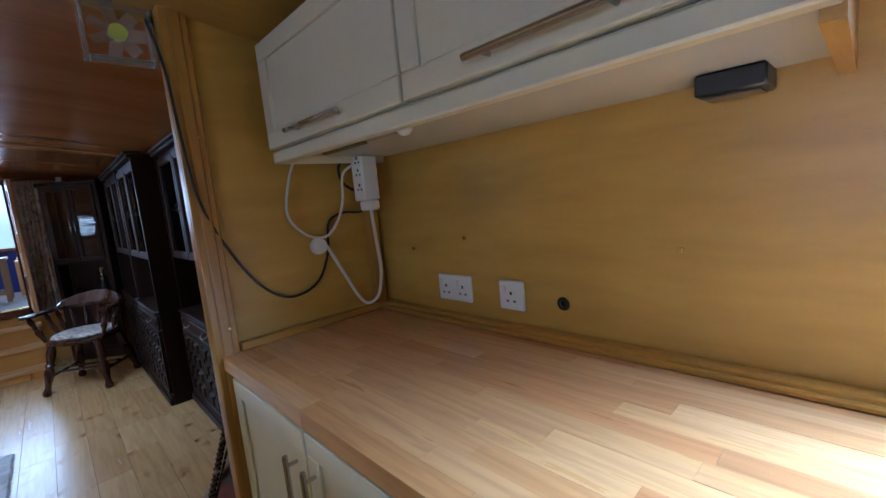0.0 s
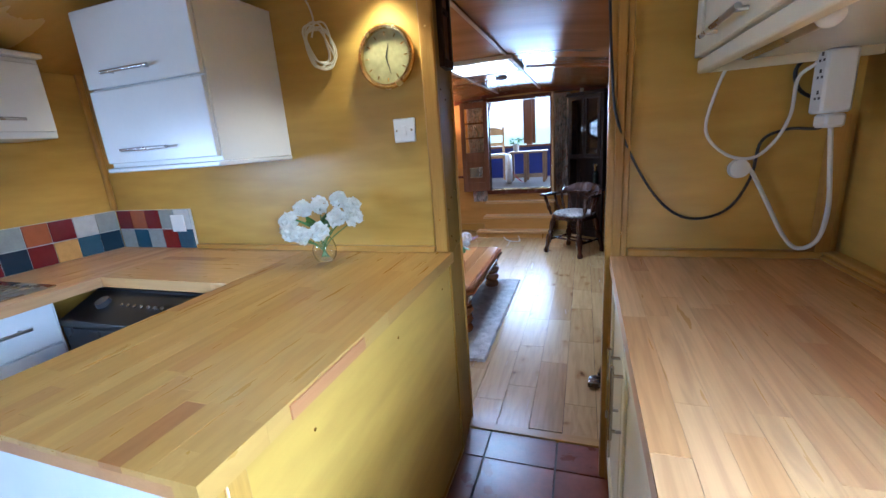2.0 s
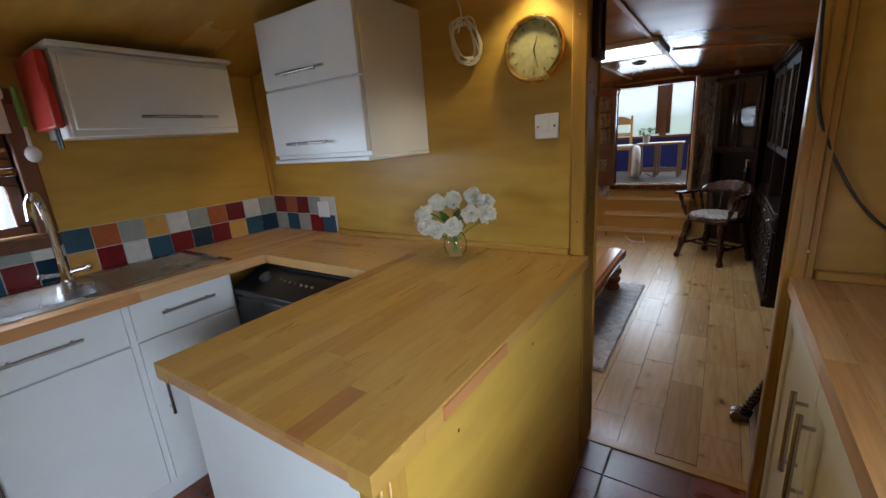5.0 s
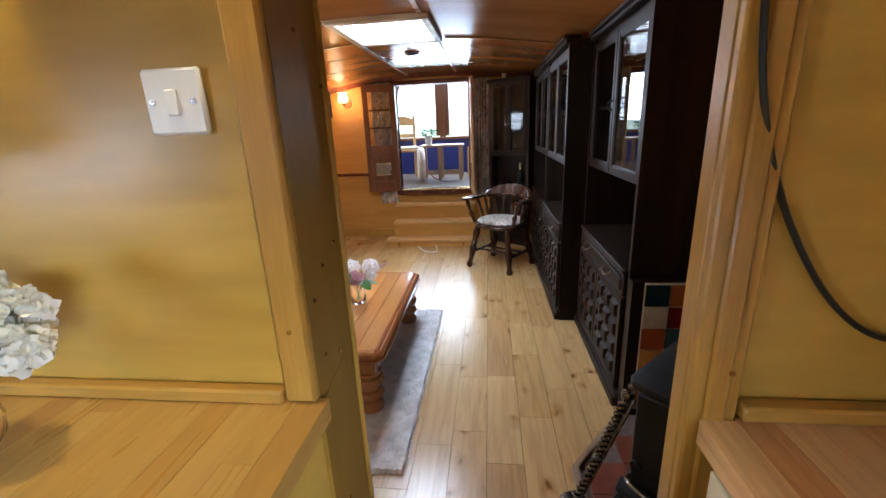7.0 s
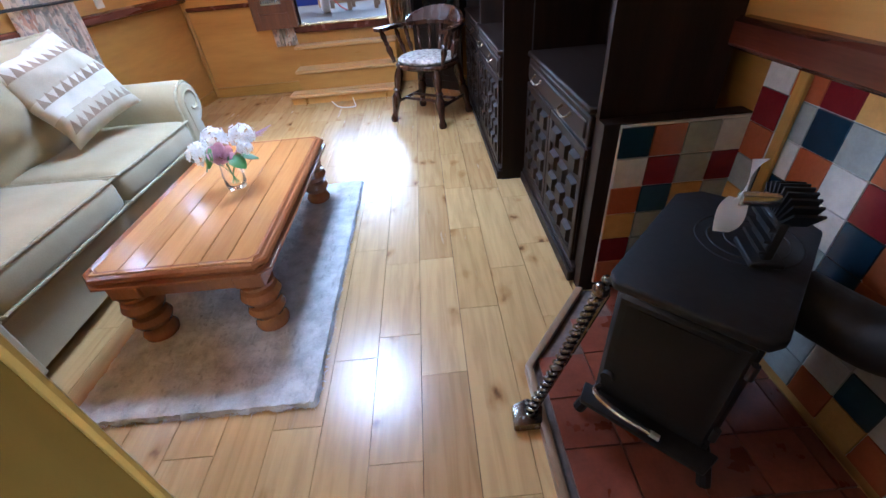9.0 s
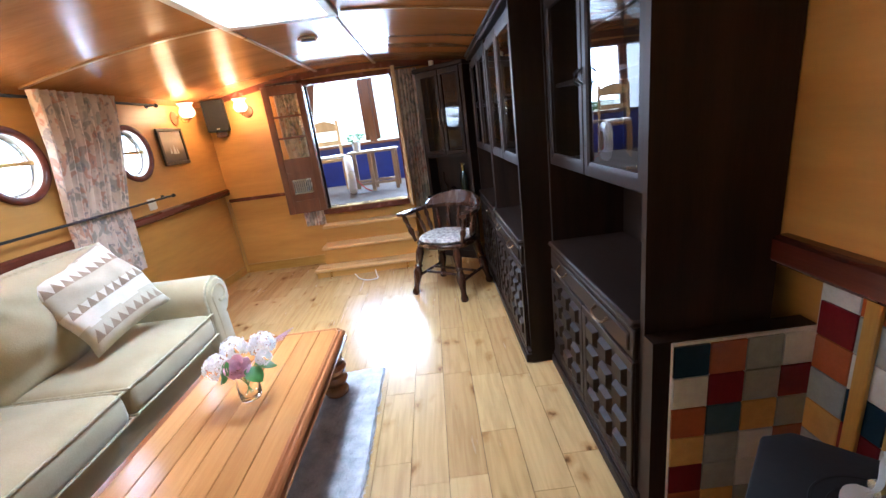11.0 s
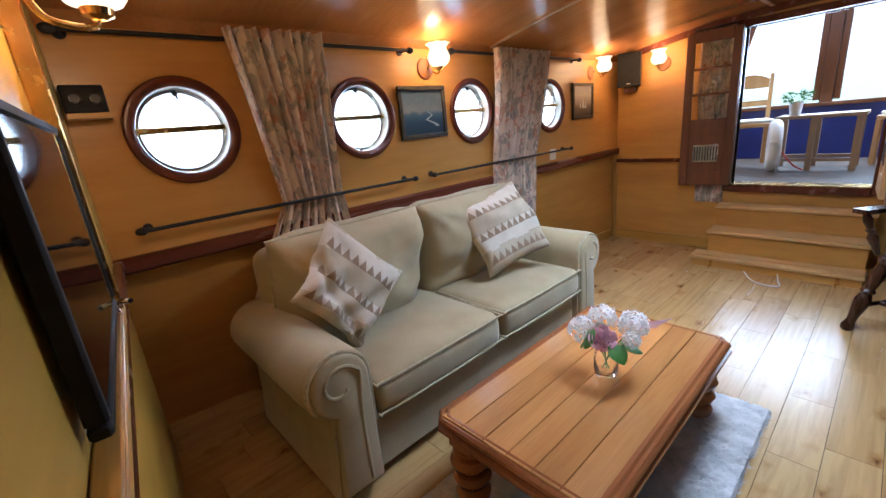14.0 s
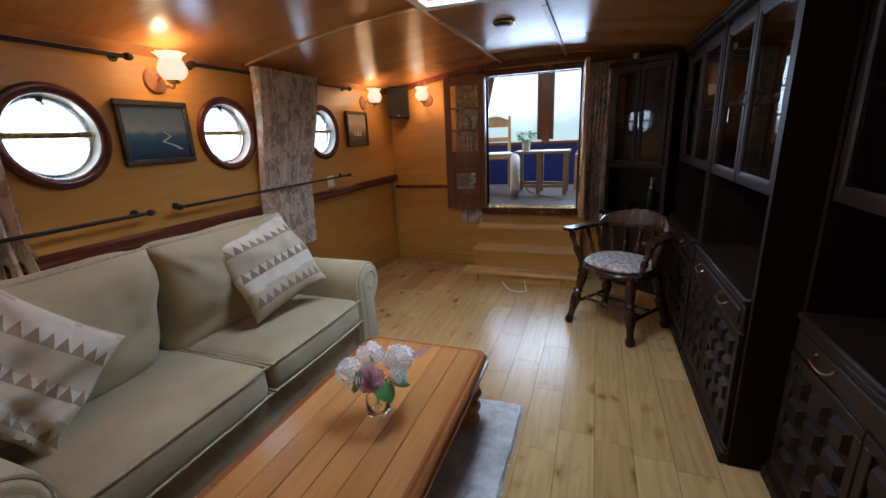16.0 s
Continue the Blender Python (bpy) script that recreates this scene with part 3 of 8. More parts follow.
for x, y, z in [(-0.605, -0.021, 1.72), (-0.605, -0.021, 1.05), (0.03, -0.028, 1.0), (0.03, -0.028, 1.55)]:
    cyl(screws, (x, y, z), (x, y - 0.002, z), 0.004, n=10)
for y, z in ((0.03, 1.08), (0.09, 1.12), (0.17, 1.14), (0.05, 0.97), (0.13, 0.93), (0.03, 1.52), (0.10, 1.49), (0.08, 0.62), (0.16, 0.45), (0.21, 1.42)):
    x = -0.580 - 0.092 * y
    cyl(screws, (x - 0.001, y, z), (x + 0.002, y, z), 0.004, n=10)
for y, z in [(-0.45, 1.19), (-1.06, 1.17), (-0.20, 1.15), (-1.45, 1.18)]:
    cyl(screws, (0.62, y, z), (0.615, y, z), 0.006, n=10)
for y in (-0.1, -0.5, -0.9):
    cyl(screws, (-0.590, y, 0.80), (-0.587, y, 0.80), 0.004, n=10)
tagged(solid("screw_heads", screws, BRASS, "small brass screw heads in the panelling", "screws"), kind="stuff")


def socket(name, label, x, y0, y1, z0, z1, gangs):
    s = thing(name, label, "socket", (x, (y0 + y1) / 2, z0), group="galley power sockets")
    part("plate", B(x - 0.011, y0, z0, x, y1, z1, bevel=0.004), WHITEPLAST, s)
    w = (y1 - y0) / gangs
    for k in range(gangs):
        c = y0 + w * (k + 0.5)
        bm = boxes((x - 0.0125, c - 0.003, z0 + 0.045, x - 0.010, c + 0.003, z0 + 0.054), (x - 0.0125, c - 0.015, z0 + 0.024, x - 0.010, c - 0.008, z0 + 0.029), (x - 0.0125, c + 0.008, z0 + 0.024, x - 0.010, c + 0.015, z0 + 0.029))
        part("pin_holes", bm, BLACKPLAST, s)
        part("rocker", B(x - 0.015, c + 0.018, z0 + 0.052, x - 0.010, c + 0.028, z0 + 0.070, bevel=0.001), WHITEPLAST, s)


socket("double_socket", "white plastic double power socket on yellow panelling", 0.62, -0.468, -0.321, 0.983, 1.069, 2)
socket("single_socket", "white plastic single power socket on yellow panelling", 0.62, -0.664, -0.578, 0.983, 1.069, 1)
g = thing("cable_grommet", "small black rubber cable grommet in the panelling", "grommet", (0.62, -0.78, 1.0))
bm = bmesh.new()
lathe(bm, [(0.007, 0.0), (0.016, 0.0), (0.018, 0.004), (0.014, 0.008), (0.008, 0.008)], pose(0.62, -0.782, 1.02, 0, -90, 0), 20, cap=False)
part("ring", bm, BLACKPLAST, g)
bm = bmesh.new()
cyl(bm, (0.619, -0.782, 1.02), (0.6165, -0.782, 1.02), 0.008)
part("hole", bm, mat("dark_hole", (0.004, 0.004, 0.004), 0.9), g)

sw = thing("light_switch", "white plastic light switch on the yellow bulkhead", "switch", (-0.72, 0, 1.345))
part("plate", B(-0.764, -0.011, 1.345, -0.678, -0.0, 1.431, bevel=0.004), WHITEPLAST, sw)
part("rocker", B(-0.730, -0.016, 1.370, -0.712, -0.010, 1.404, bevel=0.002), WHITEPLAST, sw)
for x in (-0.751, -0.691):
    bm = bmesh.new()
    cyl(bm, (x, -0.010, 1.388), (x, -0.013, 1.388), 0.004, n=10)
    part("screw", bm, STEEL, sw)

clock = thing("wall_clock", "round brass wall clock with a pale gold dial", "clock", (-0.763, 0, 1.54))
m = pose(-0.763, 0, 1.645, 90, 0, 0)
bm = bmesh.new()
lathe(bm, [(0.088, 0.0), (0.106, 0.0), (0.110, 0.010), (0.108, 0.024), (0.100, 0.032), (0.093, 0.028), (0.091, 0.016)], m, 48, cap=False)
part("rim", bm, BRASS, clock)
bm = bmesh.new()
cyl(bm, (-0.763, -0.004, 1.645), (-0.763, -0.012, 1.645), 0.0915, n=48)
part("dial", bm, mottled("gold_dial", (0.34, 0.31, 0.12), (0.46, 0.42, 0.18), 30, 0.4, 0.03), clock)
for k in range(12):
    a = math.tau * k / 12
    c, s = math.sin(a), math.cos(a)
    bm = bmesh.new()
    cyl(bm, (-0.763 + 0.070 * c, -0.0135, 1.645 + 0.070 * s), (-0.763 + 0.083 * c, -0.0135, 1.645 + 0.083 * s), 0.002, n=6)
    part("hour_mark", bm, BRASS, clock)
for a, l, w in ((0.3, 0.045, 0.0022), (2.9, 0.062, 0.0016)):
    bm = bmesh.new()
    cyl(bm, (-0.763, -0.016, 1.645), (-0.763 + l * math.sin(a), -0.016, 1.645 + l * math.cos(a)), w, w * 0.4, n=6)
    part("clock_hand", bm, BLACKPLAST, clock)

coil = thing("cable_coil", "coil of cream cable hanging on the bulkhead", "cable", (-1.03, 0, 1.60))
bm = bmesh.new()
pts = []
for k in range(120):
    a = math.tau * k / 24
    r = 0.062 + 0.012 * math.sin(k * 0.37)
    pts.append((-1.03 + r * (0.85 + 0.12 * math.sin(k * 0.09)) * math.cos(a + 0.004 * k), -0.02 - 0.008 * math.sin(k * 0.8), 1.715 + r * 1.15 * math.sin(a)))
tube(bm, smooth(pts, 2), 0.0035, 6)
part("coil", bm, mat("cream_cable", (0.66, 0.62, 0.48), 0.5), coil)
bm = bmesh.new()
tube(bm, smooth([(-1.06, -0.015, 1.75), (-1.045, -0.012, 1.80), (-1.06, -0.008, 1.86), (-1.10, -0.005, 1.93)]), 0.0035, 6)
part("lead", bm, mat("cream_lead", (0.66, 0.62, 0.48), 0.5), coil)

pic = thing("framed_picture", "dark wooden frame hung in the doorway", "picture", (-0.58, 0.1, 1.6))
part("frame", boxes((-0.600, 0.05, 1.60, -0.566, 0.07, 1.93), (-0.600, 0.145, 1.60, -0.566, 0.165, 1.93), (-0.600, 0.07, 1.60, -0.566, 0.145, 1.63), (-0.600, 0.07, 1.78, -0.568, 0.145, 1.80), bevel=0.003), DARKOAK, pic)
part("panel", B(-0.600, 0.068, 1.61, -0.576, 0.147, 1.93), TEAK, pic)

# peninsula
worktop("beech_worktop", "oiled beech block peninsula top with rounded edge", -1.24, -0.565, -1.165, -0.002, "y", material=STAVE_P)
worktop("corner_worktop", "beech block worktop along the bulkhead", -1.882, -1.242, -0.45, -0.002, "x")
pen = thing("peninsula_cabinet", "peninsula with yellow plywood side and white end panel", "cabinet", (-0.9, -0.57, 0))
part("side_panel", B(-0.605, -1.11, 0.0, -0.588, -0.001, 0.879), PLY_KY, pen)
part("end_panel", B(-1.20, -1.128, 0.0, -0.64, -1.112, 0.879), WHITEGLOSS, pen)
part("back_panel", B(-1.20, -1.11, 0.0, -1.185, -0.66, 0.879), WHITEGLOSS, pen)
part("corner_post", boxes((-0.638, -1.130, 0.0, -0.585, -1.112, 0.879), (-0.604, -1.112, 0.0, -0.583, -1.07, 0.879), bevel=0.003), PINE, pen, "pine corner bead")
part("edge_strip", boxes((-0.5645, -0.98, 0.886, -0.560, -0.72, 0.914)), wood("reddish_edge", (0.42, 0.18, 0.06), (0.52, 0.25, 0.09), "y", 0.35, 30), pen, "reddish patched worktop edge")
part("skirting", B(-0.587, -1.07, 0.0, -0.578, -0.001, 0.012), PINE_Y, pen)

# washing machine in the corner
wm = thing("washing_machine", "dark grey washing machine under the corner worktop", "washing machine", (-1.56, -0.4, 0))
DARKGREY = mottled("graphite_enamel", (0.035, 0.04, 0.048), (0.05, 0.055, 0.062), 6, 0.3, 0.02)
part("body", B(-1.935, -0.592, 0.02, -1.27, -0.02, 0.775, bevel=0.008), DARKGREY, wm)
part("top", B(-1.935, -0.445, 0.776, -1.27, -0.02, 0.872), BLACKPLAST, wm)
bm = bmesh.new()
prism(bm, [(-0.446, 0.776), (-0.446, 0.866), (-0.594, 0.800), (-0.598, 0.776)], "x", -1.932, -1.273, 0.003)
fascia = part("control_panel", bm, BLACKPLAST, wm)
m = pose(-1.58, -0.593, 0.50, 90, 0, 0)
bm = bmesh.new()
lathe(bm, [(0.13, 0.0), (0.20, 0.0), (0.205, 0.02), (0.19, 0.04), (0.15, 0.035)], m, 40, cap=False)
part("door_ring", bm, mat("silver_plastic", (0.30, 0.31, 0.33), 0.3, 0.6), wm)
bm = bmesh.new()
lathe(bm, [(0.0001, 0.012), (0.09, 0.018), (0.15, 0.034)], m, 40)
part("door_glass", bm, mat("smoked_glass", (0.01, 0.012, 0.015), 0.05), wm)
for k in range(7):
    bm = bmesh.new()
    cyl(bm, (-1.70 + 0.034 * k, -0.510, 0.834), (-1.70 + 0.034 * k, -0.514, 0.842), 0.006, n=12)
    part("button", bm, STEEL, fascia)
bm = bmesh.new()
cyl(bm, (-1.80, -0.508, 0.832), (-1.80, -0.517, 0.853), 0.028, 0.024, 24)
part("dial", bm, DARKGREY, fascia)
for x in (-1.82, -1.31):
    for y in (-0.50, -0.06):
        bm = bmesh.new()
        cyl(bm, (x, y, 0), (x, y, 0.021), 0.02)
        part("foot", bm, BLACKPLAST, wm)

# port-side units and sink
worktop("sink_worktop", "beech block worktop with an inset steel sink", -2.398, -1.884, -1.745, -0.002, "y", hole=(-2.33, -2.0, -1.37, -1.01))
worktop("cooker_worktop", "beech block worktop running to the cooker", -2.398, -1.05, -2.44, -1.747, "x")
for k, (y0, y1, drawer) in enumerate([(-0.98, -0.60, True), (-1.46, -1.00, True), (-1.735, -1.48, True)]):
    cab = thing("base_cabinet", "white gloss base cabinet with drawer front and door", "cabinet", (-2.15, (y0 + y1) / 2, 0), group="white galley base cabinets")
    part("body", boxes((-2.39, y0 - 0.01, 0.10, -1.945, y1 + 0.01, 0.74), (-1.99, y0 - 0.01, 0.74, -1.945, y1 + 0.01, 0.878)), WHITEGLOSS, cab)
    part("plinth", B(-2.38, y0 - 0.01, 0, -1.985, y1 + 0.01, 0.099), WHITEGLOSS, cab)
    d = door_x(cab, -1.944, y0 + 0.002, y1 - 0.002, 0.11, 0.715, WHITEGLOSS, 1, False)
    hy = y0 + 0.045
    bar_handle(d, (-1.926, hy, 0.40), (-1.926, hy, 0.62), (0.028, 0, 0))
    d = door_x(cab, -1.944, y0 + 0.002, y1 - 0.002, 0.722, 0.872, WHITEGLOSS, 1, False, "drawer_front")
    c = (y0 + y1) / 2
    bar_handle(d, (-1.926, c - 0.10, 0.81), (-1.926, c + 0.10, 0.81), (0.028, 0, 0))

sink = thing("sink", "stainless steel sink with bowl and ribbed drainer", "sink", (-2.16, -1.0, 0.92))
bm = bmesh.new()
x0, x1, y0, y1, bx0, bx1, by0, by1, zz = -2.37, -1.95, -1.40, -0.56, -2.32, -2.01, -1.36, -1.02, 0.925
for b in ((x0, y0, x1, by0), (x0, by1, x1, y1), (x0, by0, bx0, by1), (bx1, by0, x1, by1)):
    box(bm, b[0], b[1], 0.9203, b[2], b[3], zz)
part("rim", bm, STEEL, sink)
bm = bmesh.new()
ring = []
for z, ins, r in ((zz + 0.0005, 0.0, 0.05), (zz - 0.02, 0.006, 0.05), (0.80, 0.016, 0.06), (0.775, 0.05, 0.07)):
    loop = []
    for cx, cy, a0 in ((bx1 - ins - r, by1 - ins - r, 0), (bx0 + ins + r, by1 - ins - r, 90), (bx0 + ins + r, by0 + ins + r, 180), (bx1 - ins - r, by0 + ins + r, 270)):
        for s in range(6):
            a = radians(a0 + 18 * s)
            loop.append(bm.verts.new((cx + r * math.cos(a), cy + r * math.sin(a), z)))
    ring.append(loop)
for a, b in zip(ring, ring[1:]):
    for k in range(24):
        bm.faces.new((a[k], a[(k + 1) % 24], b[(k + 1) % 24], b[k]))
bm.faces.new(ring[-1])
part("bowl", bm, STEEL, sink)
for k in range(9):
    bm = bmesh.new()
    cyl(bm, (-2.31 + 0.038 * k, -0.97, 0.9255), (-2.31 + 0.038 * k, -0.60, 0.9255), 0.004, n=8)
    part("drainer_rib", bm, STEEL, sink)
tap = thing("mixer_tap", "chrome swan-neck mixer tap behind the sink", "tap", (-2.345, -1.03, 0.925))
bm = bmesh.new()
lathe(bm, [(0.026, 0), (0.026, 0.01), (0.018, 0.02), (0.016, 0.07), (0.012, 0.08)], pose(-2.335, -1.03, 0.925), 20)
part("base", bm, CHROME, tap)
bm = bmesh.new()
tube(bm, smooth([(-2.335, -1.03, 0.99), (-2.335, -1.03, 1.16), (-2.32, -1.04, 1.24), (-2.27, -1.06, 1.275), (-2.21, -1.09, 1.25), (-2.195, -1.10, 1.19)], 8), 0.014, 12)
part("spout", bm, CHROME, tap)
for s in (-1, 1):
    bm = bmesh.new()
    cyl(bm, (-2.335, -1.03, 0.955), (-2.315, -1.03 + 0.075 * s, 0.965), 0.009, n=10)
    ball(bm, (-2.315, -1.03 + 0.075 * s, 0.965), 0.013, 10)
    part("lever", bm, CHROME, tap)

# wall units on the port side
wc = thing("wall_cabinet", "white gloss wall cabinet with one lift-up door", "cabinet", (-2.26, -0.66, 1.465), group="white galley wall cabinets")
part("body", B(-2.398, -0.935, 1.465, -2.135, -0.305, 1.765, bevel=0.004), WHITEGLOSS, wc)
d = door_x(wc, -2.134, -0.922, -0.315, 1.49, 1.745, WHITEGLOSS, 1, False)
bar_handle(d, (-2.116, -0.72, 1.535), (-2.116, -0.42, 1.535), (0.026, 0, 0))
part("top_board", B(-2.398, -0.945, 1.766, -2.11, -0.295, 1.785, bevel=0.004), WHITEGLOSS, wc)
bl = thing("fire_blanket", "red fire blanket case on the cabinet end", "fire blanket", (-2.27, -1.02, 1.48))
part("case", B(-2.39, -0.975, 1.50, -2.14, -0.9455, 1.755, bevel=0.006), mottled("red_case", (0.42, 0.03, 0.022), (0.50, 0.05, 0.035), 8, 0.35, 0.03), bl)
for x in (-2.20, -2.17):
    part("pull_tape", B(x, -0.966, 1.43, x + 0.018, -0.962, 1.50), BLACKPLAST, bl)
br = thing("hanging_brush", "white and green washing-up brush hung on the panelling", "brush", (-2.37, -1.04, 1.38))
bm = bmesh.new()
tube(bm, [(-2.385, -1.0, 1.66), (-2.385, -1.0, 1.52)], 0.012, 10)
part("handle", bm, mat("green_plastic", (0.22, 0.42, 0.08), 0.4), br)
bm = bmesh.new()
tube(bm, [(-2.385, -1.0, 1.53), (-2.38, -1.0, 1.44)], 0.007, 8)
ball(bm, (-2.38, -1.0, 1.42), 0.026, 12, (0.6, 1, 1.2))
part("head", bm, WHITEPLAST, br)

lc = thing("wall_cabinet", "tall white gloss wall cabinet with two lift-up doors on the bulkhead", "cabinet", (-1.52, -0.18, 1.317), group="white galley wall cabinets")
part("body", B(-1.785, -0.355, 1.33, -1.245, -0.001, 1.87), WHITEGLOSS, lc)
part("bottom_board", B(-1.79, -0.378, 1.312, -1.240, -0.001, 1.3295, bevel=0.004), WHITEGLOSS, lc)
for z0, z1 in ((1.345, 1.600), (1.606, 1.862)):
    d = door_y(lc, -0.356, -1.782, -1.248, z0, z1, WHITEGLOSS)
    bar_handle(d, (-1.66, -0.374, z0 + 0.045), (-1.44, -0.374, z0 + 0.045), (0, -0.026, 0))

# tall unit and cooker aft
tall = thing("tall_fridge_unit", "tall white larder unit with steel bar handle", "cabinet", (-0.72, -2.12, 0))
part("body", B(-1.04, -2.43, 0.0, -0.42, -1.80, 1.72), WHITEGLOSS, tall)
d = door_y(tall, -1.799, -1.035, -0.425, 0.10, 1.715, WHITEGLOSS, 1)
bar_handle(d, (-0.99, -1.781, 0.95), (-0.99, -1.781, 1.45), (0, 0.03, 0))
ck = thing("cooker", "white built-in gas cooker with oven door", "cooker", (-1.4, -2.1, 0))
part("body", B(-1.86, -2.43, 0.0, -1.06, -1.775, 0.878), WHITEGLOSS, ck)
part("oven_door", B(-1.84, -1.774, 0.16, -1.09, -1.752, 0.66, bevel=0.006), WHITEGLOSS, ck)
part("oven_glass", B(-1.74, -1.7515, 0.25, -1.19, -1.749, 0.55), mat("oven_glass", (0.015, 0.016, 0.02), 0.06), ck)
bm = boxes((-1.80, -1.712, 0.675, -1.13, -1.70, 0.70), (-1.80, -1.752, 0.675, -1.785, -1.712, 0.70), (-1.145, -1.752, 0.675, -1.13, -1.712, 0.70), bevel=0.004)
part("door_rail", bm, WHITEPLAST, ck, "white towel-rail oven handle")
for k in range(5):
    bm = bmesh.new()
    cyl(bm, (-1.75 + 0.14 * k, -1.775, 0.79), (-1.75 + 0.14 * k, -1.738, 0.79), 0.022, 0.018, 16)
    part("knob", bm, WHITEPLAST, ck)
hob = thing("gas_hob", "white enamel gas hob with black pan supports", "hob", (-1.45, -2.08, 0.92))
part("plate", B(-1.72, -2.36, 0.9203, -1.20, -1.83, 0.945, bevel=0.006), WHITEGLOSS, hob)
for x in (-1.58, -1.34):
    for y in (-2.22, -1.98):
        bm = bmesh.new()
        lathe(bm, [(0.04, 0.944), (0.042, 0.955), (0.02, 0.962), (0.0001, 0.962)], pose(x, y, 0), 20)
        part("burner", bm, BLACKIRON, hob)
        for a in (0, 90):
            c, s = math.cos(radians(a)) * 0.09, math.sin(radians(a)) * 0.09
            bm = bmesh.new()
            tube(bm, [(x - c, y - s, 0.946), (x - c, y - s, 0.975), (x + c, y + s, 0.975), (x + c, y + s, 0.946)], 0.004, 6)
            part("pan_support", bm, BLACKIRON, hob)

# galley window with blind
wy0, wy1, wz0, wz1 = -1.855, -1.055, 1.115, 1.605
win = thing("window_1", "mahogany framed galley window with a tilting top light", "window", (XL, -1.455, 1.06), kind="structure")
part("frame", boxes((XL - 0.06, wy0 - 0.06, wz0 - 0.055, XL + 0.02, wy1 + 0.06, wz0), (XL - 0.06, wy0 - 0.06, wz1, XL + 0.02, wy1 + 0.06, wz1 + 0.05), (XL - 0.06, wy0 - 0.06, wz0, XL + 0.02, wy0, wz1), (XL - 0.06, wy1, wz0, XL + 0.02, wy1 + 0.06, wz1), bevel=0.006), TEAK, win)
for z0, z1 in ((wz0 + 0.005, 1.345), (1.375, wz1 - 0.005)):
    bm = boxes((XL - 0.055, wy0 + 0.004, z0, XL - 0.02, wy1 - 0.004, z0 + 0.035), (XL - 0.055, wy0 + 0.004, z1 - 0.035, XL - 0.02, wy1 - 0.004, z1), (XL - 0.055, wy0 + 0.004, z0 + 0.035, XL - 0.02, wy0 + 0.045, z1 - 0.035), (XL - 0.055, wy1 - 0.045, z0 + 0.035, XL - 0.02, wy1 - 0.004, z1 - 0.035), bevel=0.004)
    s = part("sash", bm, TEAK, win)
    g = part("pane", B(XL - 0.042, wy0 + 0.04, z0 + 0.03, XL - 0.038, wy1 - 0.04, z1 - 0.03), GLASS, s)
    g.visible_shadow = False
part("middle_rail", B(XL - 0.055, wy0, 1.346, XL - 0.0, wy1, 1.374, bevel=0.004), TEAK, win)
part("sill", B(XL - 0.02, wy0 - 0.02, wz0 - 0.012, XL + 0.035, wy1 + 0.02, wz0 + 0.004, bevel=0.004), TEAK, win)
for y, z in ((-1.12, 1.44), (-1.40, 1.36), (-1.72, 1.36), (-1.12, 1.36)):
    bm = boxes((XL + 0.001, y - 0.05, z - 0.008, XL + 0.016, y + 0.05, z + 0.008), (XL + 0.012, y - 0.008, z - 0.05, XL + 0.024, y + 0.006, z + 0.006), bevel=0.003)
    part("stay", bm, BRASS, win)
blind = thing("roller_blind", "white roller blind with red flower print, half drawn", "blind", (XL + 0.04, -1.45, 1.5))
part("roll", (lambda b: (cyl(b, (XL + 0.045, -1.90, 1.635), (XL + 0.045, -1.04, 1.635), 0.02), b)[1])(bmesh.new()), WHITEPLAST, blind)
FABRIC = mottled("white_blind_fabric", (0.72, 0.70, 0.64), (0.78, 0.76, 0.70), 90, 0.9, 0.05)
part("cloth", B(XL + 0.040, -1.90, 1.505, XL + 0.042, -1.045, 1.635), FABRIC, blind)
part("hem_bar", B(XL + 0.036, -1.90, 1.497, XL + 0.046, -1.045, 1.512, bevel=0.003), FABRIC, blind)
for cy, cz, up in ((-1.215, 1.632, -1), (-1.54, 1.514, 1)):
    bm = bmesh.new()
    k = 17
    vs = []
    for j in range(k * 2 + 1):
        a = math.pi * j / (k * 2)
        r = (0.112 if j % 2 == 0 else 0.086) + 0.006 * math.sin(j * 2.7)
        vs.append(bm.verts.new((XL + 0.0432, cy + r * math.cos(a), cz + up * r * 0.95 * math.sin(a))))
    bm.faces.new(vs)
    part("flower_print", bm, mottled("red_print", (0.56, 0.035, 0.10), (0.36, 0.012, 0.04), 26, 0.9, 0.0), blind)
    bm = bmesh.new()
    vs = [bm.verts.new((XL + 0.0440, cy + 0.05 * math.cos(math.pi * j / 12), cz + up * 0.05 * math.sin(math.pi * j / 12))) for j in range(13)]
    bm.faces.new(vs)
    part("flower_centre", bm, mat("dark_print", (0.06, 0.01, 0.02), 0.9), blind)
solid("trim_galley_corner", B(XL + 0.0005, -0.024, 1.117, XL + 0.026, -0.0005, 1.84, bevel=0.004), PINE, "pine bead in the corner of the galley", "trim")
solid("trim_galley_shelf", boxes((XL, -2.4, 1.68, XL + 0.03, -1.02, 1.71), bevel=0.005), PINE_Y, "pine batten above the galley window", "trim")

# white roses in a glass vase
PETAL = mottled("white_petals", (0.82, 0.80, 0.70), (0.88, 0.865, 0.78), 40, 0.7, 0.1)
translucent(PETAL, 0.2)
LEAF = mottled("green_leaf", (0.045, 0.13, 0.018), (0.09, 0.22, 0.035), 20, 0.45, 0.1)
STEM = mat("green_stem", (0.10, 0.18, 0.04), 0.6)


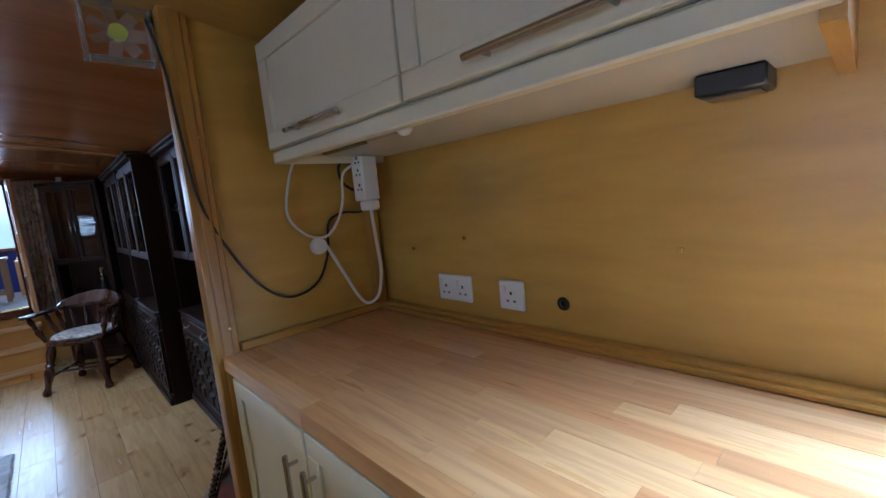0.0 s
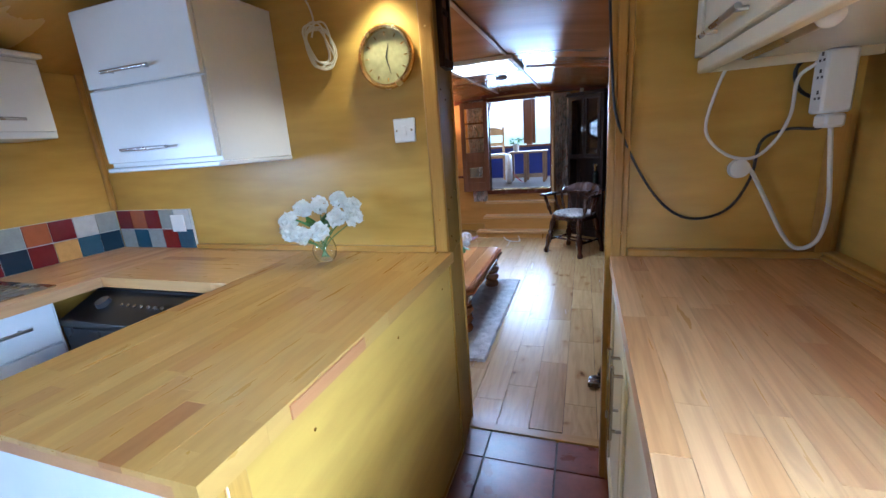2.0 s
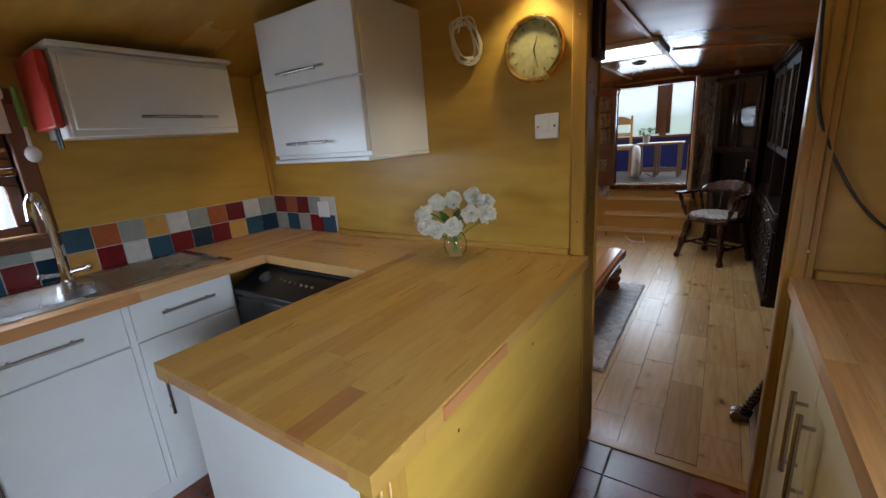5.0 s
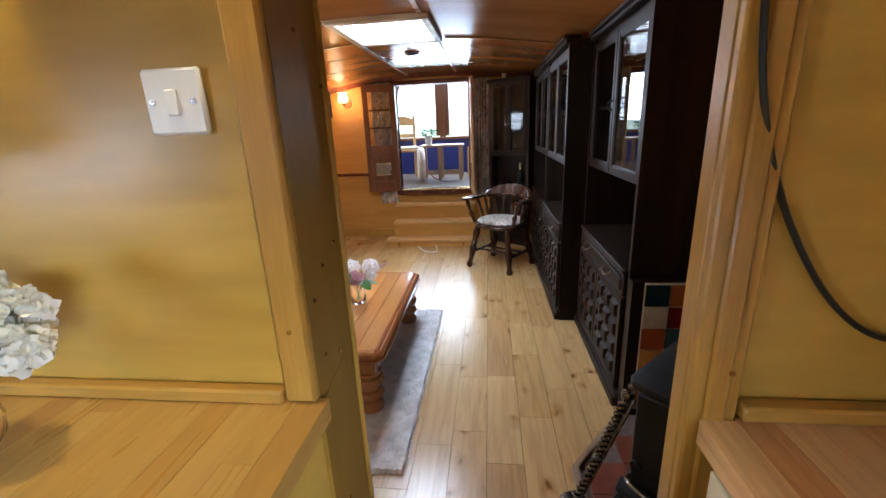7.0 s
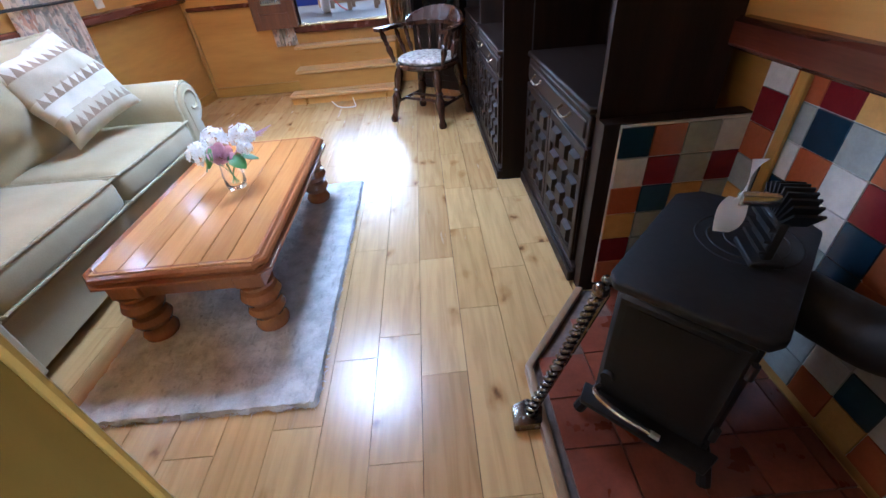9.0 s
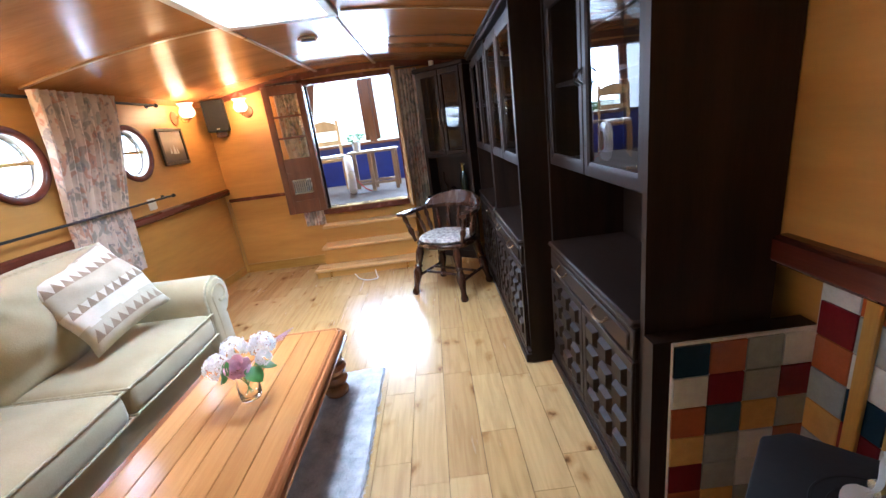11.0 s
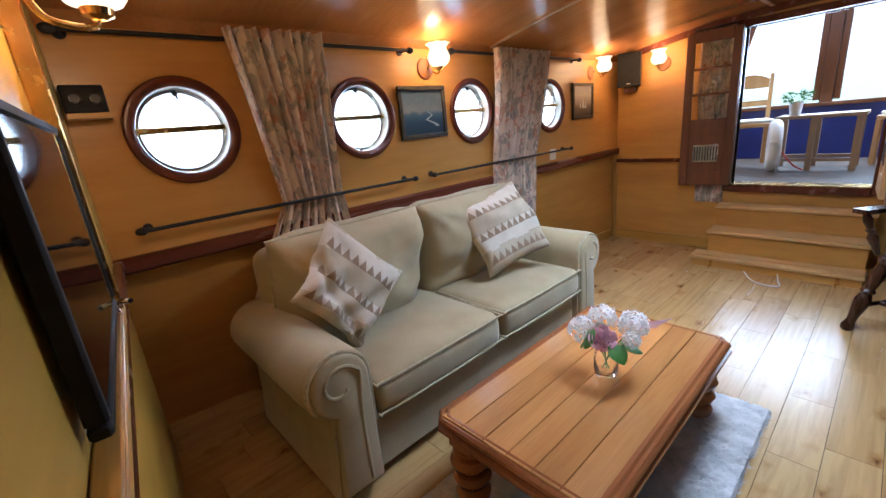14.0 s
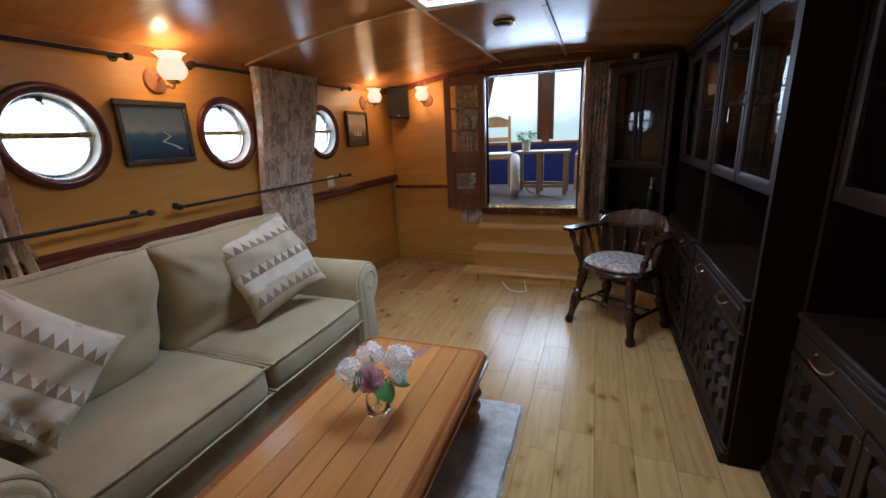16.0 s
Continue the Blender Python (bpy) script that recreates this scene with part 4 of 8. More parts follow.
def rose(bm, c, r, rng, up=(0, 0, 1)):
    """A bloom of overlapping cupped petals round a tight bud, the outer ones curling back."""
    base = Matrix.Translation(c) @ Vector(up).normalized().to_track_quat("Z", "Y").to_matrix().to_4x4()
    for ring, (count, rad, high, curl, span) in enumerate(((3, 0.12, 0.62, 0.0, 2.6), (4, 0.28, 0.64, 0.05, 2.2), (5, 0.46, 0.60, 0.14, 1.8), (6, 0.62, 0.56, 0.18, 1.5), (7, 0.76, 0.44, 0.30, 1.3))):
        for k in range(count):
            a0 = math.tau * (k + 0.37 * ring) / count + rng.uniform(-0.15, 0.15)
            h = high * rng.uniform(0.92, 1.06)

            def petal(u, v):
                w = (v - 0.5) * span * (0.45 + 0.55 * math.sin(math.pi * min(1, 0.15 + 0.8 * u)))
                q = r * (rad * math.sin(math.pi / 2 * min(1, 0.25 + u)) + curl * u ** 3 + 0.04 * (v - 0.5))
                edge = 1 - 0.35 * (2 * abs(v - 0.5)) ** 3 * u
                return base @ Vector((q * math.cos(a0 + w), q * math.sin(a0 + w), r * (-0.35 + h * 1.5 * u * edge - curl * 0.35 * u ** 4)))
            sheet(bm, petal, 5, 6)


def hydrangea(bm, c, r, rng):
    """A round head of many small four-petalled florets."""
    c = Vector(c)
    for k in range(46):
        z = 1 - 1.45 * (k + 0.5) / 46
        a = 2.39996 * k + rng.uniform(-0.2, 0.2)
        q = math.sqrt(max(0, 1 - z * z))
        v = Vector((q * math.cos(a), q * math.sin(a), z))
        m = Matrix.Translation(c + v * r * rng.uniform(0.82, 1.04)) @ v.to_track_quat("Z", "Y").to_matrix().to_4x4() @ Euler((rng.uniform(-0.35, 0.35), rng.uniform(-0.35, 0.35), rng.uniform(0, 1.6))).to_matrix().to_4x4()
        s = r * rng.uniform(0.24, 0.31)
        for j in range(4):
            t = Matrix.Rotation(math.tau * j / 4, 4, "Z")
            pts = [(0, 0, 0), (0.55, 0.42, 0.10), (1.0, 0.30, 0.16), (1.12, 0, 0.12), (1.0, -0.30, 0.16), (0.55, -0.42, 0.10)]
            bm.faces.new([bm.verts.new(m @ t @ (Vector(p) * s)) for p in pts])


def ruffle(bm, c, r, rng):
    """A full double bloom: many small upturned petals over a ball."""
    c = Vector(c)
    for k in range(70):
        v = Vector((rng.gauss(0, 1), rng.gauss(0, 1), rng.gauss(0.35, 1))).normalized()
        m = Matrix.Translation(c + v * r * rng.uniform(0.55, 0.85)) @ v.to_track_quat("Z", "Y").to_matrix().to_4x4() @ Euler((rng.uniform(-0.6, 0.6), rng.uniform(-0.6, 0.6), rng.uniform(0, 6.3))).to_matrix().to_4x4()
        s = r * rng.uniform(0.30, 0.42)
        sheet(bm, lambda u, w: m @ Vector(((2 * u - 1) * math.sqrt(1 - (2 * w - 1) ** 2 / 2) * 1.05 * s, (2 * w - 1) * math.sqrt(1 - (2 * u - 1) ** 2 / 2) * 1.05 * s, s * (1.7 * ((u - 0.5) ** 2 + (w - 0.5) ** 2) + 0.10 * math.sin(14 * u + 3 * w)))), 3, 3)


def bouquet(name, label, base, blooms, vase_profile, group=""):
    rng = random.Random(len(name))
    f = thing(name, label, "flowers", base)
    bm = bmesh.new()
    lathe(bm, vase_profile, pose(*base), 28)
    part("vase", bm, GLASS, f, "clear glass vase").visible_shadow = False
    top = Vector(base) + Vector((0, 0, vase_profile[len(vase_profile) // 2][1] * 0.9))
    for (dx, dy, dz, r, m) in blooms:
        c = Vector(base) + Vector((dx, dy, dz))
        bm = bmesh.new()
        if m is PETAL:
            ruffle(bm, c, r, rng)
        else:
            rose(bm, c, r, rng, (0.30, -0.55, 0.75))
        b = part("bloom", bm, m, f)
        bm = bmesh.new()
        foot = Vector(base) + Vector((-dx * 0.12, -dy * 0.12, 0.012))
        tube(bm, smooth([foot, Vector(base) + Vector((dx * 0.25, dy * 0.25, dz * 0.5)), c - Vector((0, 0, r * 0.4))], 5), 0.0022, 6)
        part("stem", bm, STEM, f)
    return f


def leaf_blade(f, c, length, width, yaw, tilt):
    bm = bmesh.new()
    m = Matrix.Translation(c) @ Matrix.Rotation(radians(yaw), 4, "Z") @ Matrix.Rotation(radians(tilt), 4, "Y")
    sheet(bm, lambda u, v: m @ Vector((length * u, (v - 0.5) * width * math.sin(math.pi * min(1, 0.06 + 0.94 * u)) ** 0.8, 0.006 * math.cos((v - 0.5) * 3) - 0.02 * u * u)), 8, 4)
    part("leaf", bm, LEAF, f)


ROUND_VASE = [(0.0001, 0.004), (0.030, 0.004), (0.040, 0.02), (0.044, 0.045), (0.036, 0.075), (0.026, 0.09), (0.029, 0.105), (0.031, 0.105), (0.0285, 0.09), (0.039, 0.076), (0.047, 0.045), (0.043, 0.016), (0.032, 0.0), (0.0001, 0.0)]
f = bouquet("rose_bouquet", "white artificial roses in a round clear glass vase", (-1.045, -0.15, 0.9205),
            [(dx, dy, dz + 0.004, 0.0315, PETAL) for dx, dy, dz in ((-0.155, 0.0, 0.125), (-0.105, -0.05, 0.165), (-0.075, -0.085, 0.125), (-0.02, -0.10, 0.115), (0.05, -0.085, 0.13),
             (0.10, -0.04, 0.17), (0.125, 0.03, 0.20), (0.075, 0.03, 0.225), (-0.03, 0.05, 0.205), (-0.095, 0.03, 0.195), (0.145, 0.0, 0.165))], ROUND_VASE)
for k in range(7):
    leaf_blade(f, (-1.045 + 0.02 * math.cos(k), -0.15 + 0.02 * math.sin(k), 1.04), 0.085, 0.035, k * 53, -48)

# extension block and leads beside the bulkhead
WHITECABLE = mat("white_cable", (0.72, 0.71, 0.66), 0.45)
ext = thing("extension_block", "white plastic extension block with white leads", "socket", (0.56, -0.10, 1.33))
part("block", B(0.470, -0.150, 1.335, 0.535, -0.085, 1.485, bevel=0.006), WHITEPLAST, ext)
for z in (1.37, 1.42, 1.46):
    part("outlet", boxes((0.4685, -0.140, z, 0.4702, -0.133, z + 0.006), (0.4685, -0.120, z, 0.4702, -0.113, z + 0.006), (0.4685, -0.130, z + 0.013, 0.4702, -0.123, z + 0.022)), BLACKPLAST, ext)
part("plug_top", B(0.478, -0.165, 1.30, 0.52, -0.100, 1.334, bevel=0.006), WHITEPLAST, ext)
bm = bmesh.new()
tube(bm, smooth([(0.51, -0.12, 1.30), (0.53, -0.10, 1.20), (0.55, -0.08, 1.08), (0.55, -0.05, 0.985), (0.515, -0.03, 0.955), (0.48, -0.02, 0.99), (0.43, -0.018, 1.09), (0.385, -0.018, 1.18), (0.36, -0.02, 1.21)]), 0.006, 8)
part("lead", bm, WHITECABLE, ext)
bm = bmesh.new()
tube(bm, smooth([(0.47, -0.10, 1.46), (0.45, -0.06, 1.43), (0.455, -0.03, 1.34), (0.43, -0.02, 1.27), (0.38, -0.02, 1.225), (0.31, -0.02, 1.24), (0.255, -0.02, 1.31), (0.27, -0.03, 1.42), (0.30, -0.06, 1.52)]), 0.0045, 8)
part("lead", bm, WHITECABLE, ext)
part("batten", B(0.555, -0.035, 0.945, 0.59, -0.001, 1.33), PINE, ext, "pine batten in the corner")
plug = thing("plug", "round white plug hanging on its lead", "plug", (0.35, -0.02, 1.18))
bm = bmesh.new()
lathe(bm, [(0.0001, 0.0), (0.026, 0.0), (0.029, 0.008), (0.026, 0.026), (0.0001, 0.03)], pose(0.35, -0.002, 1.195, 90, 0, 0), 24)
part("body", bm, WHITEPLAST, plug)
black = thing("black_cable", "black cable sagging across the bulkhead to the fan", "cable", (0.2, -0.02, 1.0))
bm = bmesh.new()
tube(bm, smooth([(-0.035, 0.02, 1.86), (-0.022, -0.028, 1.72), (-0.012, -0.030, 1.55), (0.005, -0.030, 1.38), (0.06, -0.012, 1.24), (0.13, -0.010, 1.12), (0.20, -0.010, 1.055), (0.27, -0.010, 1.045), (0.34, -0.010, 1.08), (0.385, -0.010, 1.17), (0.40, -0.012, 1.27), (0.46, -0.012, 1.30), (0.53, -0.03, 1.30), (0.54, -0.05, 1.36)]), 0.0042, 8)
part("lead", bm, BLACKPLAST, black)
bm = bmesh.new()
tube(bm, smooth([(0.54, -0.03, 1.36), (0.47, -0.03, 1.40), (0.455, -0.03, 1.46), (0.50, -0.03, 1.49), (0.55, -0.04, 1.45), (0.53, -0.05, 1.37)]), 0.005, 8)
part("loop", bm, BLACKPLAST, black)
fan = thing("extractor_fan", "clear plastic computer fan fixed over the doorway", "fan", (-0.09, 0.06, 1.75))
ACRYL = mat("clear_acrylic", (0.9, 0.92, 0.9), 0.1, **{"Transmission Weight": 0.85, "IOR": 1.45})
bm = bmesh.new()
for b in ((-0.175, 0.03, 1.75, -0.165, 0.07, 1.90), (-0.030, 0.03, 1.75, -0.020, 0.07, 1.90), (-0.165, 0.03, 1.75, -0.03, 0.07, 1.76), (-0.165, 0.03, 1.89, -0.03, 0.07, 1.90)):
    box(bm, *b, bevel=0.002)
part("frame", bm, ACRYL, fan)
for k in range(7):
    a = math.tau * k / 7
    bm = bmesh.new()
    m = pose(-0.0975, 0.05, 1.825, 0, 0, 0) @ Matrix.Rotation(a, 4, "Y") @ Matrix.Rotation(radians(30), 4, "X")
    vs = box(bm, 0.018, -0.001, -0.016, 0.062, 0.001, 0.016)
    bmesh.ops.transform(bm, matrix=m, verts=vs)
    part("blade", bm, ACRYL, fan)
bm = bmesh.new()
cyl(bm, (-0.0975, 0.035, 1.825), (-0.0975, 0.065, 1.825), 0.02, n=20)
part("hub", bm, mat("lime_label", (0.45, 0.55, 0.10), 0.4), fan)
part("mount", B(-0.03, 0.04, 1.86, 0.012, 0.06, 1.88), BLACKPLAST, fan)

# galley ceiling spots
for x, y in ((-0.74, -0.09), (-1.98, -0.14)):
    sp = thing("ceiling_spot", "small chrome recessed ceiling spotlight", "lamp", (x, y, roof(x) - 0.01), group="galley ceiling spots")
    bm = bmesh.new()
    lathe(bm, [(0.024, 0.004), (0.036, 0.004), (0.038, -0.004), (0.028, -0.008), (0.024, -0.002)], pose(x, y, roof(x)), 24, cap=False)
    part("bezel", bm, CHROME, sp)
    bm = bmesh.new()
    lathe(bm, [(0.0001, 0.001), (0.024, 0.001)], pose(x, y, roof(x) - 0.003), 20)
    part("bulb", bm, mat("spot_glow", (1, 0.9, 0.6), 0.4, **{"Emission Color": (1, 0.8, 0.45, 1), "Emission Strength": 12.0}), sp)

win = thing("window_3", "mahogany framed galley window over the worktop", "window", (XR, -1.86, 1.1), kind="structure")
part("frame", boxes((XR - 0.02, -2.24, 1.07, XR + 0.07, -1.48, 1.13), (XR - 0.02, -2.24, 1.59, XR + 0.07, -1.48, 1.65), (XR - 0.02, -2.24, 1.13, XR + 0.07, -2.18, 1.59), (XR - 0.02, -1.54, 1.13, XR + 0.07, -1.48, 1.59), bevel=0.005), TEAK, win)
g = part("pane", B(XR + 0.04, -2.19, 1.12, XR + 0.044, -1.53, 1.60), GLASS, win)
g.visible_shadow = False


# ---- saloon: fixed joinery ----
bm = boxes((XL - 0.03, YB, DADO - 0.03, XL + 0.03, YE, DADO + 0.035), bevel=0.012)
solid("trim_dado_port", bm, MAHOG, "mahogany dado rail along the port side", "trim")
solid("trim_dado_forward", boxes((XL, YE - 0.022, 0.79, DX0 - 0.12, YE - 0.001, 0.825), bevel=0.006), MAHOG, "thin mahogany dado rail on the forward bulkhead", "trim")
solid("trim_dado_starboard", boxes((XR + 0.02, 0.036, 0.85, XLOW - 0.001, 1.21, 0.93), bevel=0.012), MAHOG, "mahogany dado rail behind the stove", "trim")
def skew(x, off=0.0):
    """The saloon face of the port bulkhead, which runs slightly askew."""
    return (x, YP + 0.0955 * (-0.64 - x) + off)


bm = bmesh.new()
prism(bm, [skew(-0.647), skew(XL + 0.0005), (XL + 0.0005, YP + 0.001), (-0.647, YP + 0.001)], "z", 0.0, 1.765)
solid("bulkhead_lining", bm, PLY_K, "yellow varnished plywood lining on the saloon side of the bulkhead", "wall")
bm = bmesh.new()
prism(bm, [skew(-0.66, 0.001), skew(XL + 0.03, 0.001), skew(XL + 0.03, 0.030), skew(-0.66, 0.030)], "z", 0.88, 0.935, 0.008)
solid("trim_dado_bulkhead", bm, MAHOG, "mahogany dado rail on the bulkhead", "trim")
solid("baseboard_forward", boxes((-2.48, YE - 0.022, 0.0, -1.515, YE - 0.001, 0.10), bevel=0.005), PINE_X, "pine skirting on the forward bulkhead", "trim")
bm = bmesh.new()
prism(bm, [(-2.79, YB), (-2.435, YE - 0.001), (-2.415, YE - 0.001), (-2.77, YB)], "z", 0.0, 0.085)
solid("baseboard_port", bm, PINE_Y, "pine skirting on the port side", "trim")
bm = bmesh.new()
tube(bm, [(-2.405, YE - 0.02, 0.80), (-2.40, YE - 0.02, 0.02)], 0.018, 6)
solid("trim_corner_batten", bm, PINE, "slanting pine batten in the forward corner", "trim")
bm = bmesh.new()
prism(bm, [(XL, 1.74), (XL + 0.035, 1.772), (XL + 0.05, 1.80), (XL, 1.82)], "y", YB, YE)
solid("trim_cornice_port", bm, CEIL, "varnished cornice between side and ceiling", "trim")


def ceiling_strip(name, p, q, w=0.028):
    bm = bmesh.new()
    if p[0] == q[0]:
        z = roof(p[0])
        box(bm, p[0] - w / 2, p[1], z - 0.010, p[0] + w / 2, q[1], z - 0.001, bevel=0.002)
    else:
        k = 14
        xs = [p[0] + (q[0] - p[0]) * j / k for j in range(k + 1)]
        prism(bm, [(x, roof(x) - 0.010) for x in xs] + [(x, roof(x) - 0.001) for x in xs[::-1]], "y", p[1] - w / 2, p[1] + w / 2)
    solid(name, bm, CB, "varnished batten over a ceiling joint", "trim")


CB = wood("ceiling_batten", (0.34, 0.17, 0.055), (0.46, 0.25, 0.09), "x", 0.3, 30)
ceiling_strip("trim_ceiling_1", (-1.235, YB), (-1.235, 1.93))
ceiling_strip("trim_ceiling_2", (-1.235, 2.67), (-1.235, YE))
ceiling_strip("trim_ceiling_3", (-0.665, YB), (-0.665, 1.93))
ceiling_strip("trim_ceiling_4", (-0.665, 2.67), (-0.665, YE))
ceiling_strip("trim_ceiling_5", (XL, 2.62), (-1.26, 2.62))
ceiling_strip("trim_ceiling_6", (-0.60, 2.62), (XR, 2.62))
bmx = bmesh.new()
xs = [XL + (XR + 0.05 - XL) * j / 16 for j in range(17)]
prism(bmx, [(x, roof(x) - 0.05) for x in xs] + [(x, roof(x)) for x in xs[::-1]], "y", YE - 0.03, YE - 0.001)
solid("trim_cornice_forward", bmx, MAHOG, "dark cornice over the forward bulkhead", "trim")

hatch = thing("roof_hatch", "square roof hatch with pale frame and frosted dome", "skylight", (-0.925, 2.3, 1.93), kind="structure")
hx0, hx1, hy0, hy1 = -1.18, -0.67, 2.0, 2.6
PALE = mottled("pale_liner", (0.55, 0.50, 0.42), (0.62, 0.57, 0.50), 8, 0.4, 0.02)
part("frame", boxes((hx0 - 0.05, hy0 - 0.05, 1.918, hx1 + 0.05, hy0, 1.952), (hx0 - 0.05, hy1, 1.918, hx1 + 0.05, hy1 + 0.05, 1.952), (hx0 - 0.05, hy0, 1.918, hx0, hy1, 1.952), (hx1, hy0, 1.918, hx1 + 0.05, hy1, 1.952), bevel=0.006), PALE, hatch)
part("liner", boxes((hx0 - 0.01, hy0 - 0.01, 1.953, hx1 + 0.01, hy0 + 0.006, 2.10), (hx0 - 0.01, hy1 - 0.006, 1.953, hx1 + 0.01, hy1 + 0.01, 2.10), (hx0 - 0.01, hy0 + 0.006, 1.953, hx0 + 0.006, hy1 - 0.006, 2.10), (hx1 - 0.006, hy0 + 0.006, 1.953, hx1 + 0.01, hy1 - 0.006, 2.10)), PALE, hatch)
# the dome emits light of its own in place of daylight shining through
part("dome", B(hx0 - 0.02, hy0 - 0.02, 2.101, hx1 + 0.02, hy1 + 0.02, 2.115), mat("glowing_frosted_acrylic", (0.9, 0.93, 0.95), 0.5, **{"Emission Color": (0.85, 0.93, 1.0, 1), "Emission Strength": 2.2}), hatch)
vent = thing("ceiling_vent", "round brown mushroom vent in the ceiling", "vent", (-0.93, 3.18, 1.93))
bm = bmesh.new()
lathe(bm, [(0.065, 0.0), (0.068, -0.008), (0.055, -0.014), (0.05, -0.006)], pose(-0.93, 3.18, 1.949), 28, cap=False)
part("ring", bm, STEEL, vent)
bm = bmesh.new()
lathe(bm, [(0.0001, -0.022), (0.03, -0.022), (0.042, -0.016), (0.046, -0.004)], pose(-0.93, 3.18, 1.949), 28)
part("cap", bm, BLACKPLAST, vent)

# forward doorway, its frame, leaves and steps
bm = boxes((DX0 - 0.055, YE - 0.028, DZ0 - 0.06, DX0, YE + 0.11, DZ1 + 0.05), (DX1, YE - 0.028, DZ0 - 0.06, DX1 + 0.055, YE + 0.11, DZ1 + 0.05), (DX0, YE - 0.028, DZ1, DX1, YE + 0.11, DZ1 + 0.05), (DX0, YE - 0.05, DZ0 - 0.06, DX1, YE + 0.11, DZ0 - 0.004), bevel=0.005)
solid("door_frame", bm, MAHOG, "dark mahogany frame of the forward doorway", "door frame")
part_sill = solid("door_sill", B(DX0 + 0.002, YE - 0.045, DZ0 - 0.003, DX1 - 0.002, YE + 0.11, DZ0 + 0.006, bevel=0.002), BRASS, "worn brass sill strip of the forward doorway", "sill")


def leaf_door(name, label, at, turn, material, w=0.385, flip=1):
    """A half-glazed door leaf; its hinge is at the origin and it runs along local x."""
    d = thing(name, label, "door", at, turn, kind="structure", local=True)
    h, t = 1.25, 0.032
    s = flip
    def X(a, b):
        return (min(a * s, b * s), max(a * s, b * s))
    def bx(a, b, z0, z1, y0=0.0, y1=t):
        x = X(a, b)
        return (x[0], y0, z0, x[1], y1, z1)
    part("stile", boxes(bx(0, 0.062, 0, h), bevel=0.004), material, d)
    part("stile", boxes(bx(w - 0.062, w, 0, h), bevel=0.004), material, d)
    for z0, z1 in ((0, 0.13), (0.42, 0.56), (h - 0.085, h)):
        part("rail", boxes(bx(0.062, w - 0.062, z0, z1), bevel=0.003), material, d)
    part("panel", boxes(bx(0.062, w - 0.062, 0.13, 0.42, 0.010, 0.022)), material, d)
    for k in (1, 2):
        z = 0.56 + (h - 0.085 - 0.56) * k / 3
        part("glazing_bar", boxes(bx(0.062, w - 0.062, z - 0.010, z + 0.010, 0.004, 0.028), bevel=0.003), material, d)
    for k in range(3):
        z0, z1 = 0.56 + (h - 0.645) * k / 3, 0.56 + (h - 0.645) * (k + 1) / 3
        g = part("pane", boxes(bx(0.06, w - 0.06, z0 + 0.008, z1 - 0.008, 0.014, 0.018)), GLASS, d)
        g.visible_shadow = False
    v = part("vent_plate", boxes(bx(0.10, w - 0.10, 0.20, 0.35, -0.004, 0.010), bevel=0.002), STEEL, d, "steel ventilator plate")
    for k in range(9):
        a = 0.112 + (w - 0.224) * k / 8
        part("slot", boxes(bx(a - 0.005, a + 0.005, 0.215, 0.335, -0.0055, -0.0035)), BLACKPLAST, v)
    return d


leaf_door("door_1", "open teak door leaf with three panes and a steel vent", (DX0, YE - 0.065, 0.595), 8, TEAK, 0.385, -1)
leaf_door("door_2", "open pale oak door leaf folded back from the doorway", (DX1 + 0.02, YE - 0.06, 0.595), -86, OAKDOOR, 0.385, 1)

for k, (y, z, x0) in enumerate(((4.03, 0.09, -1.50), (4.18, 0.27, -1.43), (4.36, 0.45, -1.43))):
    st = thing("step", "oak boat step with rounded nosing", "step", (-0.96, y + 0.1, 0), group="steps to the deck house", kind="structure")
    back = (4.18, 4.36, YE - 0.052)[k]
    part("tread", B(x0 - 0.012, y - 0.02, z - 0.028, -0.47, back + 0.012 if k < 2 else back, z, bevel=0.006), TREAD, st)
    part("riser", B(x0, y + 0.005, (0.0, 0.0905, 0.2705)[k], -0.48, y + 0.024, z - 0.029), PLY_SX, st)
    part("cheek", B(x0, y + 0.025, 0.0 if k == 0 else (0.0905, 0.2705)[k - 1], x0 + 0.02, back if k == 2 else back + 0.004, z - 0.029), PLY_SX, st)

# ---- deck house seen through the doorway ----
WH = 0.60
BLUE = mottled("blue_paint", (0.012, 0.022, 0.15), (0.018, 0.032, 0.20), 6, 0.4, 0.03)
DECK = wood("weathered_deck", (0.065, 0.045, 0.030), (0.11, 0.08, 0.055), "y", 0.6, 30)
solid("deck_floor", B(-2.6, YE + 0.1, WH - 0.08, 0.6, 6.55, WH - 0.002), DECK, "weathered deck boards of the deck house", "floor")
solid("deck_wall_forward", B(-2.6, 6.40, WH, 0.6, 6.48, 1.14), BLUE, "blue painted panelling under the deck house windows", "wall")
solid("deck_wall_port", B(-2.66, YE + 0.1, WH, -2.60, 6.48, 1.14), BLUE, "blue painted side panelling of the deck house", "wall")
solid("deck_wall_starboard", B(0.60, YE + 0.1, WH, 0.66, 6.48, 1.14), BLUE, "blue painted side panelling of the deck house", "wall")
solid("deck_roof", B(-2.7, YE + 0.1, 2.45, 0.7, 6.55, 2.50), PALE, "pale canopy roof over the deck house", "roof")
dw = thing("window_2", "varnished deck house window frames", "window", (-1, 6.4, 1.14), kind="structure")
part("sill", B(-2.6, 6.36, 1.141, 0.6, 6.50, 1.18, bevel=0.004), TEAK, dw)
part("head", B(-2.6, 6.38, 2.20, 0.6, 6.48, 2.45), TEAK, dw)
